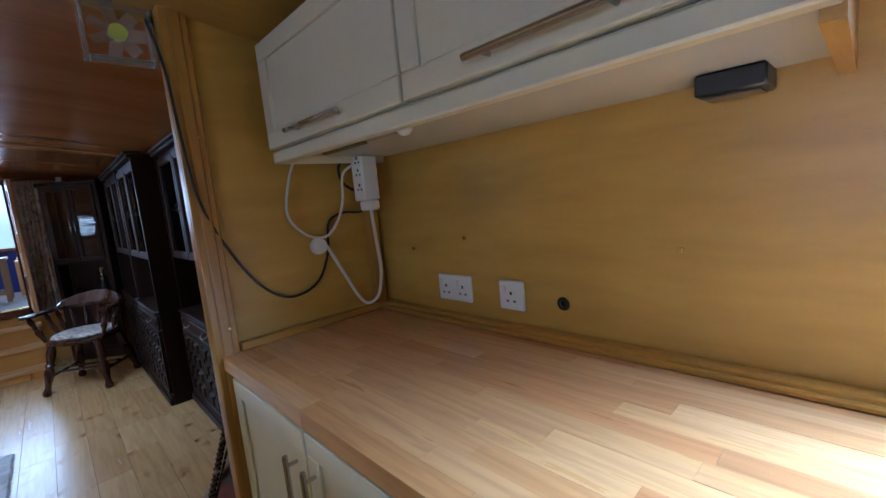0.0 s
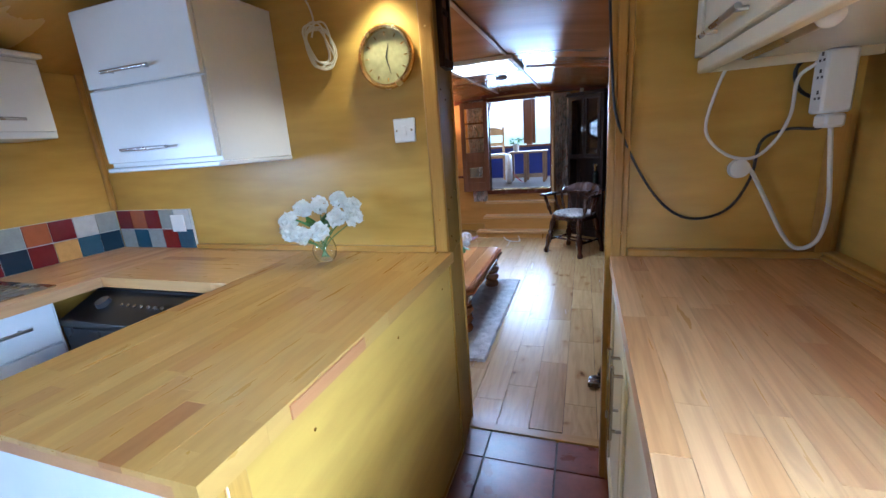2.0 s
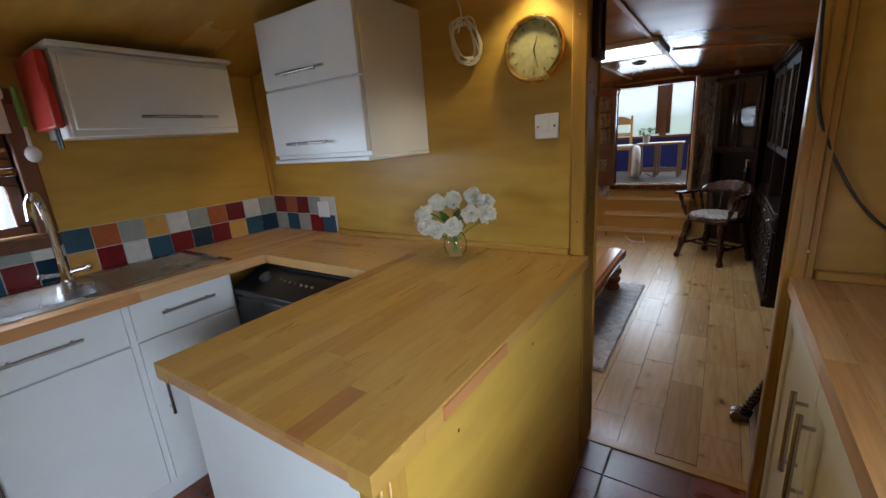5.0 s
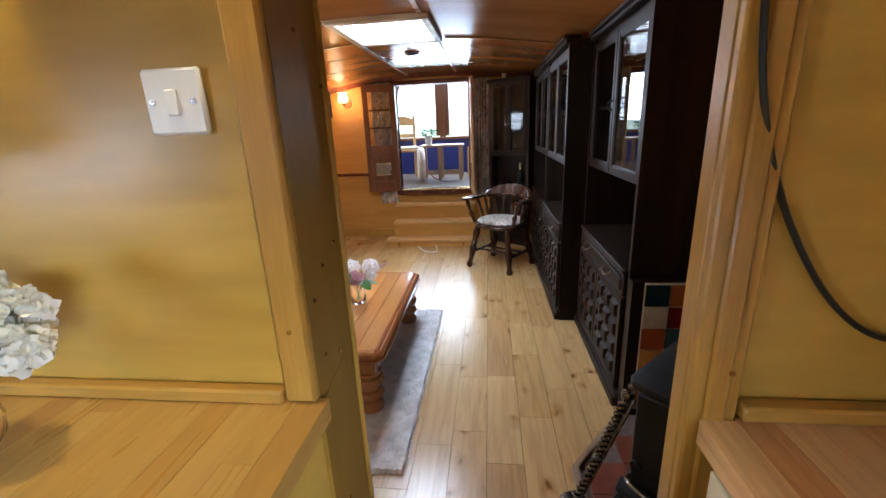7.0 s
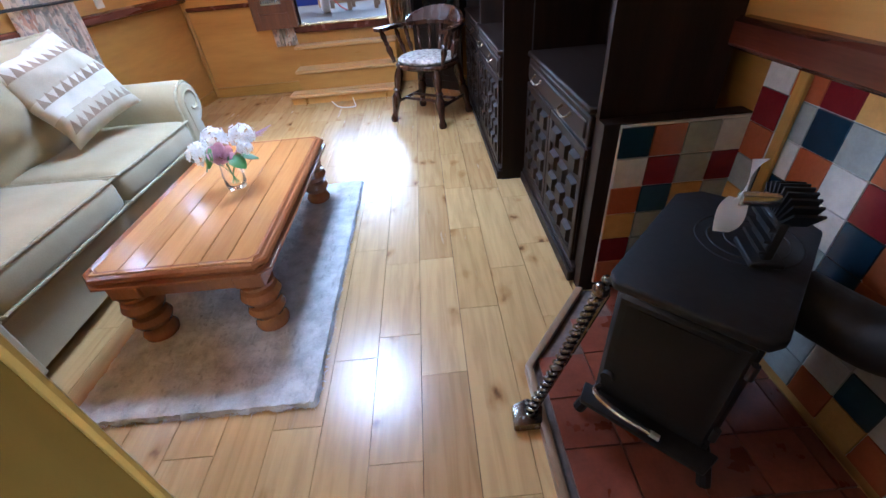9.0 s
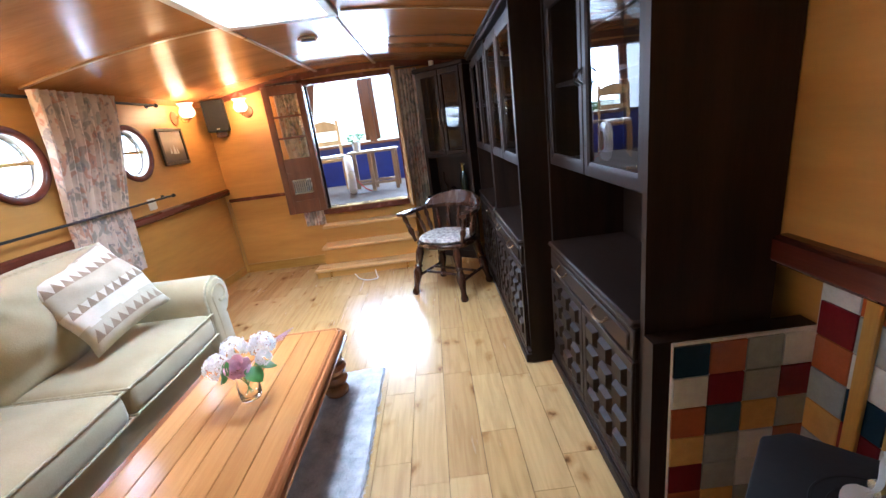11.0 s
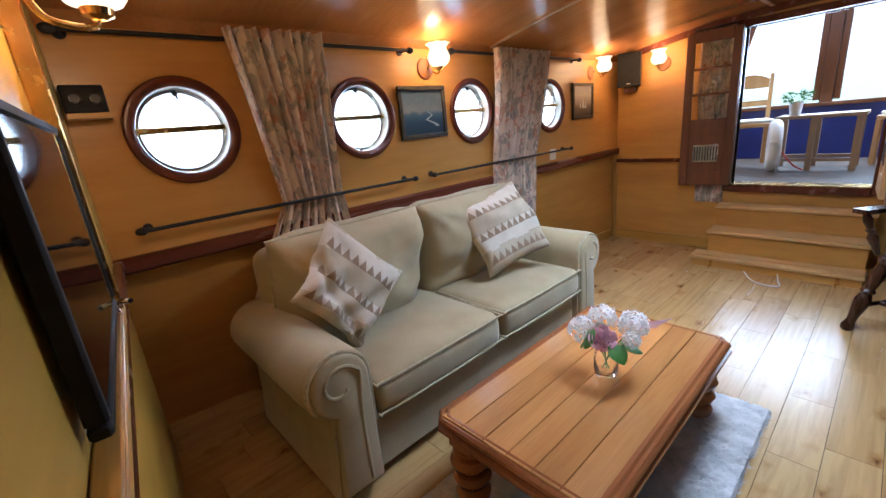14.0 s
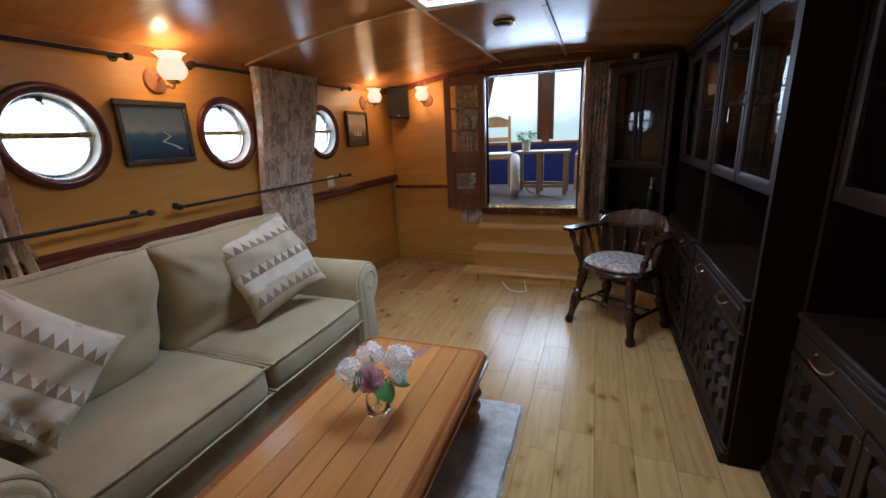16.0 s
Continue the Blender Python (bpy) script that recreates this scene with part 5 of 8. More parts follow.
for x in (-2.58, -1.04, 0.50):
    part("mullion", B(x - 0.05, 6.38, 1.181, x + 0.05, 6.48, 2.199, bevel=0.004), TEAK, dw)
for x in (-1.12, -0.96):
    part("sash_stile", B(x - 0.028, 6.40, 1.20, x + 0.028, 6.46, 2.19, bevel=0.004), TEAK, dw)
bm = bmesh.new()
vs = [bm.verts.new(p) for p in ((-2.0, 6.30, 1.18), (-1.9, 6.30, 1.18), (-1.32, 5.2, 2.44), (-1.42, 5.2, 2.44), (-2.0, 6.35, 1.18), (-1.9, 6.35, 1.18), (-1.32, 5.25, 2.44), (-1.42, 5.25, 2.44))]
for f4 in ((0, 1, 2, 3), (7, 6, 5, 4), (0, 4, 5, 1), (1, 5, 6, 2), (2, 6, 7, 3), (3, 7, 4, 0)):
    bm.faces.new([vs[k] for k in f4])
solid("deck_strut", bm, TEAK, "slanting dark timber strut of the deck house", "post")

dt = thing("deck_table", "slatted pale wooden side table in the deck house", "table", (-0.97, 5.6, WH))
# pale wood, its colour darkened to stand for the deck house shade
SHADED_WOOD = wood("shaded_pale_wood", (0.24, 0.17, 0.11), (0.35, 0.26, 0.18), "z", 0.6, 30)
part("tabletop", B(-1.28, 5.40, WH + 0.465, -0.66, 5.80, WH + 0.495, bevel=0.004), SHADED_WOOD, dt)
for x in (-1.25, -1.0, -0.70):
    for y in (5.43, 5.77):
        part("leg", B(x - 0.022, y - 0.02, WH, x + 0.022, y + 0.02, WH + 0.464), SHADED_WOOD, dt)
for y in (5.43, 5.77):
    part("stretcher", B(-1.228, y - 0.012, WH + 0.08, -0.722, y + 0.012, WH + 0.11), SHADED_WOOD, dt)
pl = thing("pot_plant", "green pot plant in a pale bucket on the deck table", "plant", (-1.165, 5.6, WH + 0.495))
bm = bmesh.new()
lathe(bm, [(0.0001, 0.0), (0.042, 0.0), (0.056, 0.12), (0.060, 0.122), (0.052, 0.115), (0.0001, 0.10)], pose(-1.165, 5.6, WH + 0.4955), 20)
part("pot", bm, mat("galvanised", (0.55, 0.56, 0.58), 0.4, 0.6), pl)
rng = random.Random(3)
bm = bmesh.new()
for k in range(150):
    a, b, r = rng.uniform(0, math.tau), rng.uniform(0.0, 1.0), rng.uniform(0.03, 0.10)
    c = Vector((-1.165 + r * math.cos(a), 5.6 + r * math.sin(a), WH + 0.61 + 0.10 * b))
    m = Matrix.Translation(c) @ Euler((rng.uniform(-1, 1), rng.uniform(-1, 1), a)).to_matrix().to_4x4()
    vs = [bm.verts.new(m @ Vector(p)) for p in ((0, 0, 0), (0.018, 0.010, 0.004), (0.04, 0, 0), (0.018, -0.010, 0.004))]
    bm.faces.new(vs)
part("foliage", bm, mottled("bright_leaf", (0.05, 0.16, 0.02), (0.11, 0.28, 0.04), 30, 0.5, 0.0), pl)
ringb = thing("lifebuoy", "white lifebuoy with red line leaning on the table", "lifebuoy", (-1.25, 5.28, WH))
bm = bmesh.new()
pts = [(-1.25 - 0.040 * math.cos(a), 5.32 + 0.19 * math.cos(a), WH + 0.245 + 0.185 * math.sin(a)) for a in [math.tau * k / 32 for k in range(32)]]
tube(bm, pts, 0.052, 14, True)
part("ring", bm, mottled("white_buoy", (0.72, 0.72, 0.72), (0.80, 0.80, 0.80), 9, 0.5, 0.05), ringb)
bm = bmesh.new()
tube(bm, smooth([(-1.21, 5.18, WH + 0.40), (-1.17, 5.16, WH + 0.22), (-1.08, 5.2, WH + 0.08), (-1.02, 5.3, WH + 0.02)]), 0.006, 6)
part("line", bm, mat("red_line", (0.5, 0.03, 0.03), 0.6), ringb)


def deck_chair(x, y, turn):
    c = thing("deck_chair", "pale wooden dining chair in the deck house", "chair", (x, y, WH), turn, "deck house chairs", local=True)
    part("seat", B(-0.2, -0.2, 0.40, 0.2, 0.2, 0.44, bevel=0.01), OAKDOOR, c)
    part("cushion", B(-0.185, -0.185, 0.441, 0.185, 0.185, 0.475, bevel=0.014), FABRIC, c)
    for a in (-0.18, 0.18):
        part("leg", B(a - 0.018, -0.195, 0, a + 0.018, -0.16, 0.399), OAKDOOR, c)
        part("back_post", B(a - 0.018, 0.165, 0, a + 0.018, 0.20, 0.92), OAKDOOR, c)
    bm = bmesh.new()
    prism(bm, [(-0.16, 0.78), (0.16, 0.78), (0.16, 0.87)] + [(0.16 - 0.32 * k / 8, 0.87 + 0.05 * math.sin(math.pi * k / 8)) for k in range(1, 8)] + [(-0.16, 0.87)], "y", 0.17, 0.19)
    part("top_rail", bm, OAKDOOR, c)
    part("back_rail", B(-0.16, 0.172, 0.60, 0.16, 0.19, 0.66), OAKDOOR, c)


deck_chair(-1.55, 5.75, 20)
deck_chair(-0.35, 5.9, -30)

# land and water beyond the boat, and self-lit backdrops
solid("ground", B(-400, -400, -1.2, 400, 400, -1.0), mottled("far_bank", (0.08, 0.11, 0.05), (0.16, 0.18, 0.09), 0.3, 0.9, 0.2), "green bank and water outside the boat", "ground")
bm = bmesh.new()
R0 = 60.0
sheet(bm, lambda u, v: (R0 * math.cos(math.tau * u), R0 * math.sin(math.tau * u), -1.0 + 16.0 * v), 48, 4, True)
# sky haze is emitted by the sheet itself, dimmer and greener low down
haze = mat("glowing_haze", (0.8, 0.8, 0.8), 1.0)
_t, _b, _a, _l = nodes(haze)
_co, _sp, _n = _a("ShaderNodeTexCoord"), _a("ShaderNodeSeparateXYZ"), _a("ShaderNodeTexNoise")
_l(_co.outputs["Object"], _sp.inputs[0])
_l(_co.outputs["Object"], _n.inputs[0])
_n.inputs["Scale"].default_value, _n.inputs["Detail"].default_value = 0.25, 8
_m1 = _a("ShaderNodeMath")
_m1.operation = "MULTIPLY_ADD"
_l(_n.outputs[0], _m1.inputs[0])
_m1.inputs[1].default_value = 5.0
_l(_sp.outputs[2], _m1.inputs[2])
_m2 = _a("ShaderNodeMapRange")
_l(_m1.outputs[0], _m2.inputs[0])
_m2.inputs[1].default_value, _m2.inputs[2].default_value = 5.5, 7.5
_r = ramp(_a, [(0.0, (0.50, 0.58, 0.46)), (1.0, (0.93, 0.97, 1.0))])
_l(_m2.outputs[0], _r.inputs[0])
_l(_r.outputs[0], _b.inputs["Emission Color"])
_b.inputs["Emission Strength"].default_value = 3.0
# plain emitting sheets added alongside to make the windows glare white
side = mat("glowing_glare", (0.8, 0.8, 0.8), 1.0, **{"Emission Color": (0.93, 0.97, 1.0, 1), "Emission Strength": 3.0})
solid("backdrop_port", B(-6.05, -14, -1.0, -6.0, 16, 4.0), side, "pale self-lit backdrop for the daylight glare beside the boat", "backdrop")
solid("backdrop_starboard", B(5.0, -14, -1.0, 5.05, 16, 4.0), side, "pale self-lit backdrop for the daylight glare beside the boat", "backdrop")
solid("backdrop", bm, haze, "self-lit backdrop of pale overexposed sky over a hazy green bank", "backdrop")

# ---- saloon: dark oak cabinets ----


def carved_door(cab, xf, y0, y1, z0, z1, cols, rows):
    """A door faced with a grid of small raised square panels, on a front that faces -x."""
    d = part("door", B(xf, y0, z0, xf + 0.02, y1, z1, bevel=0.002), DARKOAK, cab)
    w = 0.035
    part("door_frame", boxes((xf - 0.012, y0, z0, xf - 0.0005, y1, z0 + w), (xf - 0.012, y0, z1 - w, xf - 0.0005, y1, z1), (xf - 0.012, y0, z0 + w, xf - 0.0005, y0 + w, z1 - w), (xf - 0.012, y1 - w, z0 + w, xf - 0.0005, y1, z1 - w), bevel=0.003), DARKOAK, d)
    cy, cz = (y1 - y0 - 2 * w) / cols, (z1 - z0 - 2 * w) / rows
    for i in range(cols):
        for j in range(rows):
            bm = bmesh.new()
            a, b = y0 + w + cy * i, z0 + w + cz * j
            g = 0.14 * min(cy, cz)
            q = 0.25 * min(cy, cz)
            v = [bm.verts.new(p) for p in ((xf - 0.001, a + g, b + g), (xf - 0.001, a + cy - g, b + g), (xf - 0.001, a + cy - g, b + cz - g), (xf - 0.001, a + g, b + cz - g),
                                           (xf - 0.020, a + q, b + q), (xf - 0.020, a + cy - q, b + q), (xf - 0.020, a + cy - q, b + cz - q), (xf - 0.020, a + q, b + cz - q))]
            bm.faces.new(v[4:])
            for k in range(4):
                bm.faces.new((v[k], v[(k + 1) % 4], v[4 + (k + 1) % 4], v[4 + k]))
            part("raised_panel", bm, DARKOAK, d, auto=10)
    return d


def ring_pull(parent, x, y, z, w=0.05):
    bm = bmesh.new()
    tube(bm, smooth([(x, y - w, z), (x - 0.018, y - w * 0.9, z - 0.012), (x - 0.02, y, z - 0.022), (x - 0.018, y + w * 0.9, z - 0.012), (x, y + w, z)], 4), 0.004, 6)
    for s in (-1, 1):
        ball(bm, (x, y + s * w, z), 0.008, 8)
    part("drop_handle", bm, mat("dark_bronze", (0.18, 0.13, 0.08), 0.3, 1.0), parent, "dark bronze drop handle")


def glazed_door(cab, xf, y0, y1, z0, z1):
    bm = bmesh.new()
    rings = []
    for dx, s, w in ((0.012, 0.0, 0.0), (-0.008, 0.0, 0.0), (-0.012, 0.004, 0.0), (-0.012, 0.032, 0.0), (-0.006, 0.042, 0.008), (0.012, 0.042, 0.008)):
        rings.append([bm.verts.new((xf + dx, y, z)) for y, z in ((y0 + s, z0 + s + w), (y1 - s, z0 + s + w), (y1 - s, z1 - s - w), (y0 + s, z1 - s - w))])
    for a, b in zip(rings, rings[1:] + rings[:1]):
        for k in range(4):
            bm.faces.new((a[k], a[(k + 1) % 4], b[(k + 1) % 4], b[k]))
    d = part("glazed_door", bm, DARKOAK, cab, auto=25)
    g = part("pane", B(xf - 0.002, y0 + 0.038, z0 + 0.046, xf + 0.002, y1 - 0.038, z1 - 0.046), GLASS, d)
    g.visible_shadow = False
    return d


def dresser(xf, y0, y1, label):
    """A dark oak wall unit: carved cupboard and drawer below, open niche, glazed cupboard above."""
    c = thing("wall_unit", label, "cabinet", ((xf + 0.7) / 2, (y0 + y1) / 2, 0), group="dark oak wall units")
    xb = 0.675
    part("side_panel", B(xf + 0.012, y0, 0.0, xb, y0 + 0.025, 1.80), DARKOAK, c)
    part("side_panel", B(xf + 0.012, y1 - 0.025, 0.0, xb, y1, 1.80), DARKOAK, c)
    part("back_panel", B(xb - 0.015, y0 + 0.026, 0.06, xb, y1 - 0.026, 1.79), DARKOAK, c)
    part("plinth", boxes((xf - 0.018, y0 + 0.001, 0.0, xf + 0.03, y1 - 0.001, 0.055), (xf - 0.008, y0 + 0.001, 0.055, xf + 0.03, y1 - 0.001, 0.075), bevel=0.006), DARKOAK_Y, c)
    part("cupboard_top", boxes((xf - 0.014, y0 + 0.026, 0.675, xb - 0.016, y1 - 0.026, 0.70), bevel=0.007), DARKOAK_Y, c)
    fr = part("drawer_front", boxes((xf - 0.004, y0 + 0.03, 0.565, xf + 0.016, y1 - 0.03, 0.668), (xf - 0.012, y0 + 0.055, 0.585, xf, y1 - 0.055, 0.648), bevel=0.005), DARKOAK_Y, c)
    for t in (0.27, 0.73):
        ring_pull(fr, xf - 0.013, y0 + (y1 - y0) * t, 0.625)
    m = (y0 + y1) / 2
    carved_door(c, xf + 0.004, y0 + 0.03, m - 0.003, 0.085, 0.558, 3, 4)
    carved_door(c, xf + 0.004, m + 0.003, y1 - 0.03, 0.085, 0.558, 3, 4)
    part("upper_bottom", B(xf + 0.03, y0 + 0.026, 1.07, xb - 0.016, y1 - 0.026, 1.095), DARKOAK_Y, c)
    part("upper_shelf", B(xf + 0.06, y0 + 0.026, 1.40, xb - 0.016, y1 - 0.026, 1.415), DARKOAK_Y, c)
    part("upper_top", B(xf + 0.03, y0 + 0.026, 1.755, xb - 0.016, y1 - 0.026, 1.775), DARKOAK_Y, c)
    glazed_door(c, xf + 0.028, y0 + 0.028, m - 0.002, 1.072, 1.755)
    gd = glazed_door(c, xf + 0.028, m + 0.002, y1 - 0.028, 1.072, 1.755)
    for s in (-0.02, 0.02):
        bm = bmesh.new()
        tube(bm, [(xf + 0.012, m + s, 1.38), (xf - 0.004, m + s, 1.395), (xf - 0.004, m + s, 1.42), (xf + 0.012, m + s, 1.435)], 0.004, 6)
        part("door_pull", bm, BLACKPLAST, gd)
    part("cornice", boxes((xf - 0.01, y0 - 0.004, 1.776, xf + 0.06, y1 + 0.0, 1.80), (xf - 0.022, y0 - 0.010, 1.800, xf + 0.08, y1 + 0.0, 1.822), bevel=0.006), DARKOAK_Y, c)
    return c


dresser(0.30, 1.215, 2.135, "dark oak wall unit with carved doors beside the stove")
dresser(0.165, 2.150, 3.02, "dark oak wall unit with carved doors beside an oak chair")
dresser(0.165, 3.035, 3.90, "dark oak wall unit with carved doors in the forward corner")

# corner cupboard, facing into the room
cc = thing("corner_cupboard", "dark oak corner cupboard with glazed doors and open niche", "cabinet", (-0.08, 4.16, 0), -38, local=True)
w2 = 0.265
part("lower_front", B(-w2, -0.01, 0.0, w2, 0.012, 0.60), DARKOAK, cc)
for x0, x1 in ((-w2 + 0.03, -0.005), (0.005, w2 - 0.03)):
    part("lower_door", boxes((x0, -0.022, 0.08, x1, -0.011, 0.58), (x0 + 0.05, -0.03, 0.13, x1 - 0.05, -0.021, 0.53), bevel=0.004), DARKOAK, cc)
bm = bmesh.new()
prism(bm, [(-w2 - 0.02, -0.03), (w2 + 0.02, -0.03), (w2 - 0.02, 0.14), (0.02, 0.30), (-w2 + 0.06, 0.20)], "z", 0.601, 0.63)
part("counter", bm, DARKOAK, cc)
for x in (-w2, w2 - 0.035):
    part("post", B(x, -0.008, 0.631, x + 0.035, 0.03, 1.80, bevel=0.003), DARKOAK, cc)
part("niche_back", B(-w2 + 0.036, 0.13, 0.631, w2 - 0.036, 0.145, 1.80), DARKOAK, cc)
for x in (-w2 + 0.002, w2 - 0.022):
    part("side_panel", B(x, 0.031, 0.631, x + 0.02, 0.145, 1.80), DARKOAK, cc)
part("upper_floor", B(-w2 + 0.036, -0.005, 0.995, w2 - 0.036, 0.129, 1.02), DARKOAK, cc)
part("upper_head", boxes((-w2 - 0.015, -0.03, 1.77, w2 + 0.015, 0.129, 1.81), bevel=0.008), DARKOAK, cc)
part("shelf", B(-w2 + 0.036, 0.02, 1.36, w2 - 0.036, 0.129, 1.372), DARKOAK, cc)
for x0, x1 in ((-w2 + 0.037, -0.002), (0.002, w2 - 0.037)):
    d = part("glazed_door", boxes((x0, -0.018, 1.022, x1, 0.002, 1.06), (x0, -0.018, 1.72, x1, 0.002, 1.768), (x0, -0.018, 1.06, x0 + 0.036, 0.002, 1.72), (x1 - 0.036, -0.018, 1.06, x1, 0.002, 1.72), bevel=0.003), DARKOAK, cc)
    g = part("pane", B(x0 + 0.033, -0.010, 1.057, x1 - 0.033, -0.006, 1.723), GLASS, d)
    g.visible_shadow = False
    hx = x1 - 0.018 if x0 < -0.05 else x0 + 0.018
    bm = bmesh.new()
    tube(bm, [(hx, -0.018, 1.30), (hx, -0.036, 1.32), (hx, -0.036, 1.42), (hx, -0.018, 1.44)], 0.005, 6)
    part("door_pull", bm, CHROME, d)
M_CC = cc.matrix_world.copy()


def bottle(name, label, cat, p, prof, material, cap=None):
    b = thing(name, label, cat, p)
    bm = bmesh.new()
    lathe(bm, prof, pose(*p), 20)
    part("body", bm, material, b)
    if cap:
        bm = bmesh.new()
        lathe(bm, cap[0], pose(*p), 16)
        part("cap", bm, cap[1], b)
    return b


P = M_CC @ Vector((-0.12, 0.05, 0.6305))
bottle("decanter", "cut glass decanter in the corner cupboard niche", "decanter", P, [(0.0001, 0), (0.036, 0), (0.042, 0.03), (0.038, 0.09), (0.014, 0.13), (0.012, 0.17), (0.018, 0.18)], GLASS, ([(0.010, 0.18), (0.018, 0.195), (0.016, 0.215), (0.0001, 0.225)], GLASS))
P = M_CC @ Vector((-0.0, 0.04, 0.6305))
bottle("glass_bowl", "small glass ball bowl in the cupboard niche", "bowl", P, [(0.0001, 0), (0.022, 0), (0.036, 0.03), (0.036, 0.05), (0.022, 0.075), (0.012, 0.08)], GLASS)
P = M_CC @ Vector((0.13, 0.04, 0.6305))
bottle("wine_bottle", "dark wine bottle with gold foil neck and pale label", "bottle", P, [(0.0001, 0), (0.036, 0), (0.037, 0.17), (0.030, 0.20), (0.015, 0.225), (0.014, 0.24)], mat("dark_bottle", (0.008, 0.012, 0.008), 0.06),
       ([(0.0145, 0.22), (0.0165, 0.222), (0.0165, 0.30), (0.0001, 0.302)], BRASS))
P = M_CC @ Vector((-0.1, 0.05, 1.8105))
bottle("candle_jar", "small cream candle jar on top of the corner cupboard", "candle", P, [(0.0001, 0), (0.022, 0), (0.022, 0.05), (0.0001, 0.052)], mat("cream_wax", (0.7, 0.62, 0.45), 0.5))

# captain's chair with a floral seat pad
ch = thing("captains_chair", "dark turned oak captain's chair with a floral seat pad", "chair", (-0.19, 3.36, 0), -35, local=True)
LEG = [(0.016, 0.0), (0.022, 0.01), (0.024, 0.03), (0.016, 0.06), (0.018, 0.10), (0.026, 0.16), (0.028, 0.20), (0.018, 0.235), (0.026, 0.25), (0.018, 0.265), (0.024, 0.32), (0.026, 0.36), (0.018, 0.41)]
for sx in (-1, 1):
    for sy in (-1, 1):
        bm = bmesh.new()
        foot, top = Vector((sx * 0.235, sy * 0.21, 0)), Vector((sx * 0.165, sy * 0.145, 0.41))
        m = Matrix.Translation(foot) @ (top - foot).to_track_quat("Z", "Y").to_matrix().to_4x4()
        lathe(bm, [(r * 1.3, z) for r, z in LEG], m, 14)
        part("leg", bm, CHAIROAK, ch)
    bm = bmesh.new()
    tube(bm, [(sx * 0.21, -0.185, 0.15), (sx * 0.21, 0.185, 0.15)], 0.012, 8)
    part("stretcher", bm, CHAIROAK, ch)
for y in (-0.06, 0.06):
    bm = bmesh.new()
    tube(bm, [(-0.21, y, 0.15), (0.21, y, 0.15)], 0.011, 8)
    part("cross_stretcher", bm, CHAIROAK, ch)


def slab(bm, rx, ry, z0, z1, power=2.6, n=40, cx=0, cy=0, round_=0.01):
    rings = []
    for z, s in ((z0, 1 - round_ / rx), (z0 + round_, 1), (z1 - round_, 1), (z1, 1 - round_ / rx)):
        rings.append([bm.verts.new((cx + rx * s * math.copysign(abs(math.cos(a)) ** (2 / power), math.cos(a)), cy + ry * s * math.copysign(abs(math.sin(a)) ** (2 / power), math.sin(a)), z)) for a in [math.tau * k / n for k in range(n)]])
    for a, b in zip(rings, rings[1:]):
        for k in range(n):
            bm.faces.new((a[k], a[(k + 1) % n], b[(k + 1) % n], b[k]))
    bm.faces.new(rings[0][::-1])
    bm.faces.new(rings[-1])


bm = bmesh.new()
slab(bm, 0.235, 0.215, 0.40, 0.435)
part("seat", bm, CHAIROAK, ch)
FLORAL = mottled("floral_pad", (0.20, 0.16, 0.14), (0.74, 0.69, 0.60), 34, 0.9, 0.3, fine=90)
bm = bmesh.new()
slab(bm, 0.215, 0.195, 0.436, 0.475, round_=0.018)
part("seat_pad", bm, FLORAL, ch, "grey and cream floral seat pad")
arc = [Vector((0.27 * math.cos(a), -0.02 + 0.25 * math.sin(a), 0.665)) for a in [math.pi * k / 24 for k in range(25)]]
arc = [Vector((0.285, -0.20, 0.665)), Vector((0.28, -0.10, 0.665))] + arc + [Vector((-0.28, -0.10, 0.665)), Vector((-0.285, -0.20, 0.665))]
bm = bmesh.new()
rows = []
for k, p in enumerate(arc):
    a, b = arc[max(0, k - 1)], arc[min(len(arc) - 1, k + 1)]
    d = (b - a).normalized()
    s = Vector((-d.y, d.x, 0))
    wd = 0.030 if 3 < k < len(arc) - 4 else 0.036
    rows.append([bm.verts.new(p + s * u + Vector((0, 0, v))) for u, v in ((-wd, -0.012), (wd, -0.012), (wd, 0.012), (-wd, 0.012))])
for a, b in zip(rows, rows[1:]):
    for k in range(4):
        bm.faces.new((a[k], a[(k + 1) % 4], b[(k + 1) % 4], b[k]))
bm.faces.new(rows[0]); bm.faces.new(rows[-1])
part("arm_rail", bm, CHAIROAK, ch)
bm = bmesh.new()
rows = []
for k in range(6, len(arc) - 6):
    p = arc[k]
    t = (k - 6) / (len(arc) - 13)
    h = 0.012 + 0.085 * math.sin(math.pi * t) ** 0.6
    out = Vector((p.x, p.y + 0.02, 0)).normalized()
    rows.append([bm.verts.new(p + out * u + Vector((0, 0, v))) for u, v in ((-0.014, 0.0125), (0.016, 0.0125), (0.032, 0.012 + h), (0.008, 0.012 + h))])
for a, b in zip(rows, rows[1:]):
    for k in range(4):
        bm.faces.new((a[k], a[(k + 1) % 4], b[(k + 1) % 4], b[k]))
bm.faces.new(rows[0]); bm.faces.new(rows[-1])
part("crest", bm, CHAIROAK, ch)
SP = [(0.010, 0), (0.013, 0.05), (0.020, 0.09), (0.011, 0.12), (0.018, 0.13), (0.011, 0.14), (0.018, 0.18), (0.010, 0.22)]
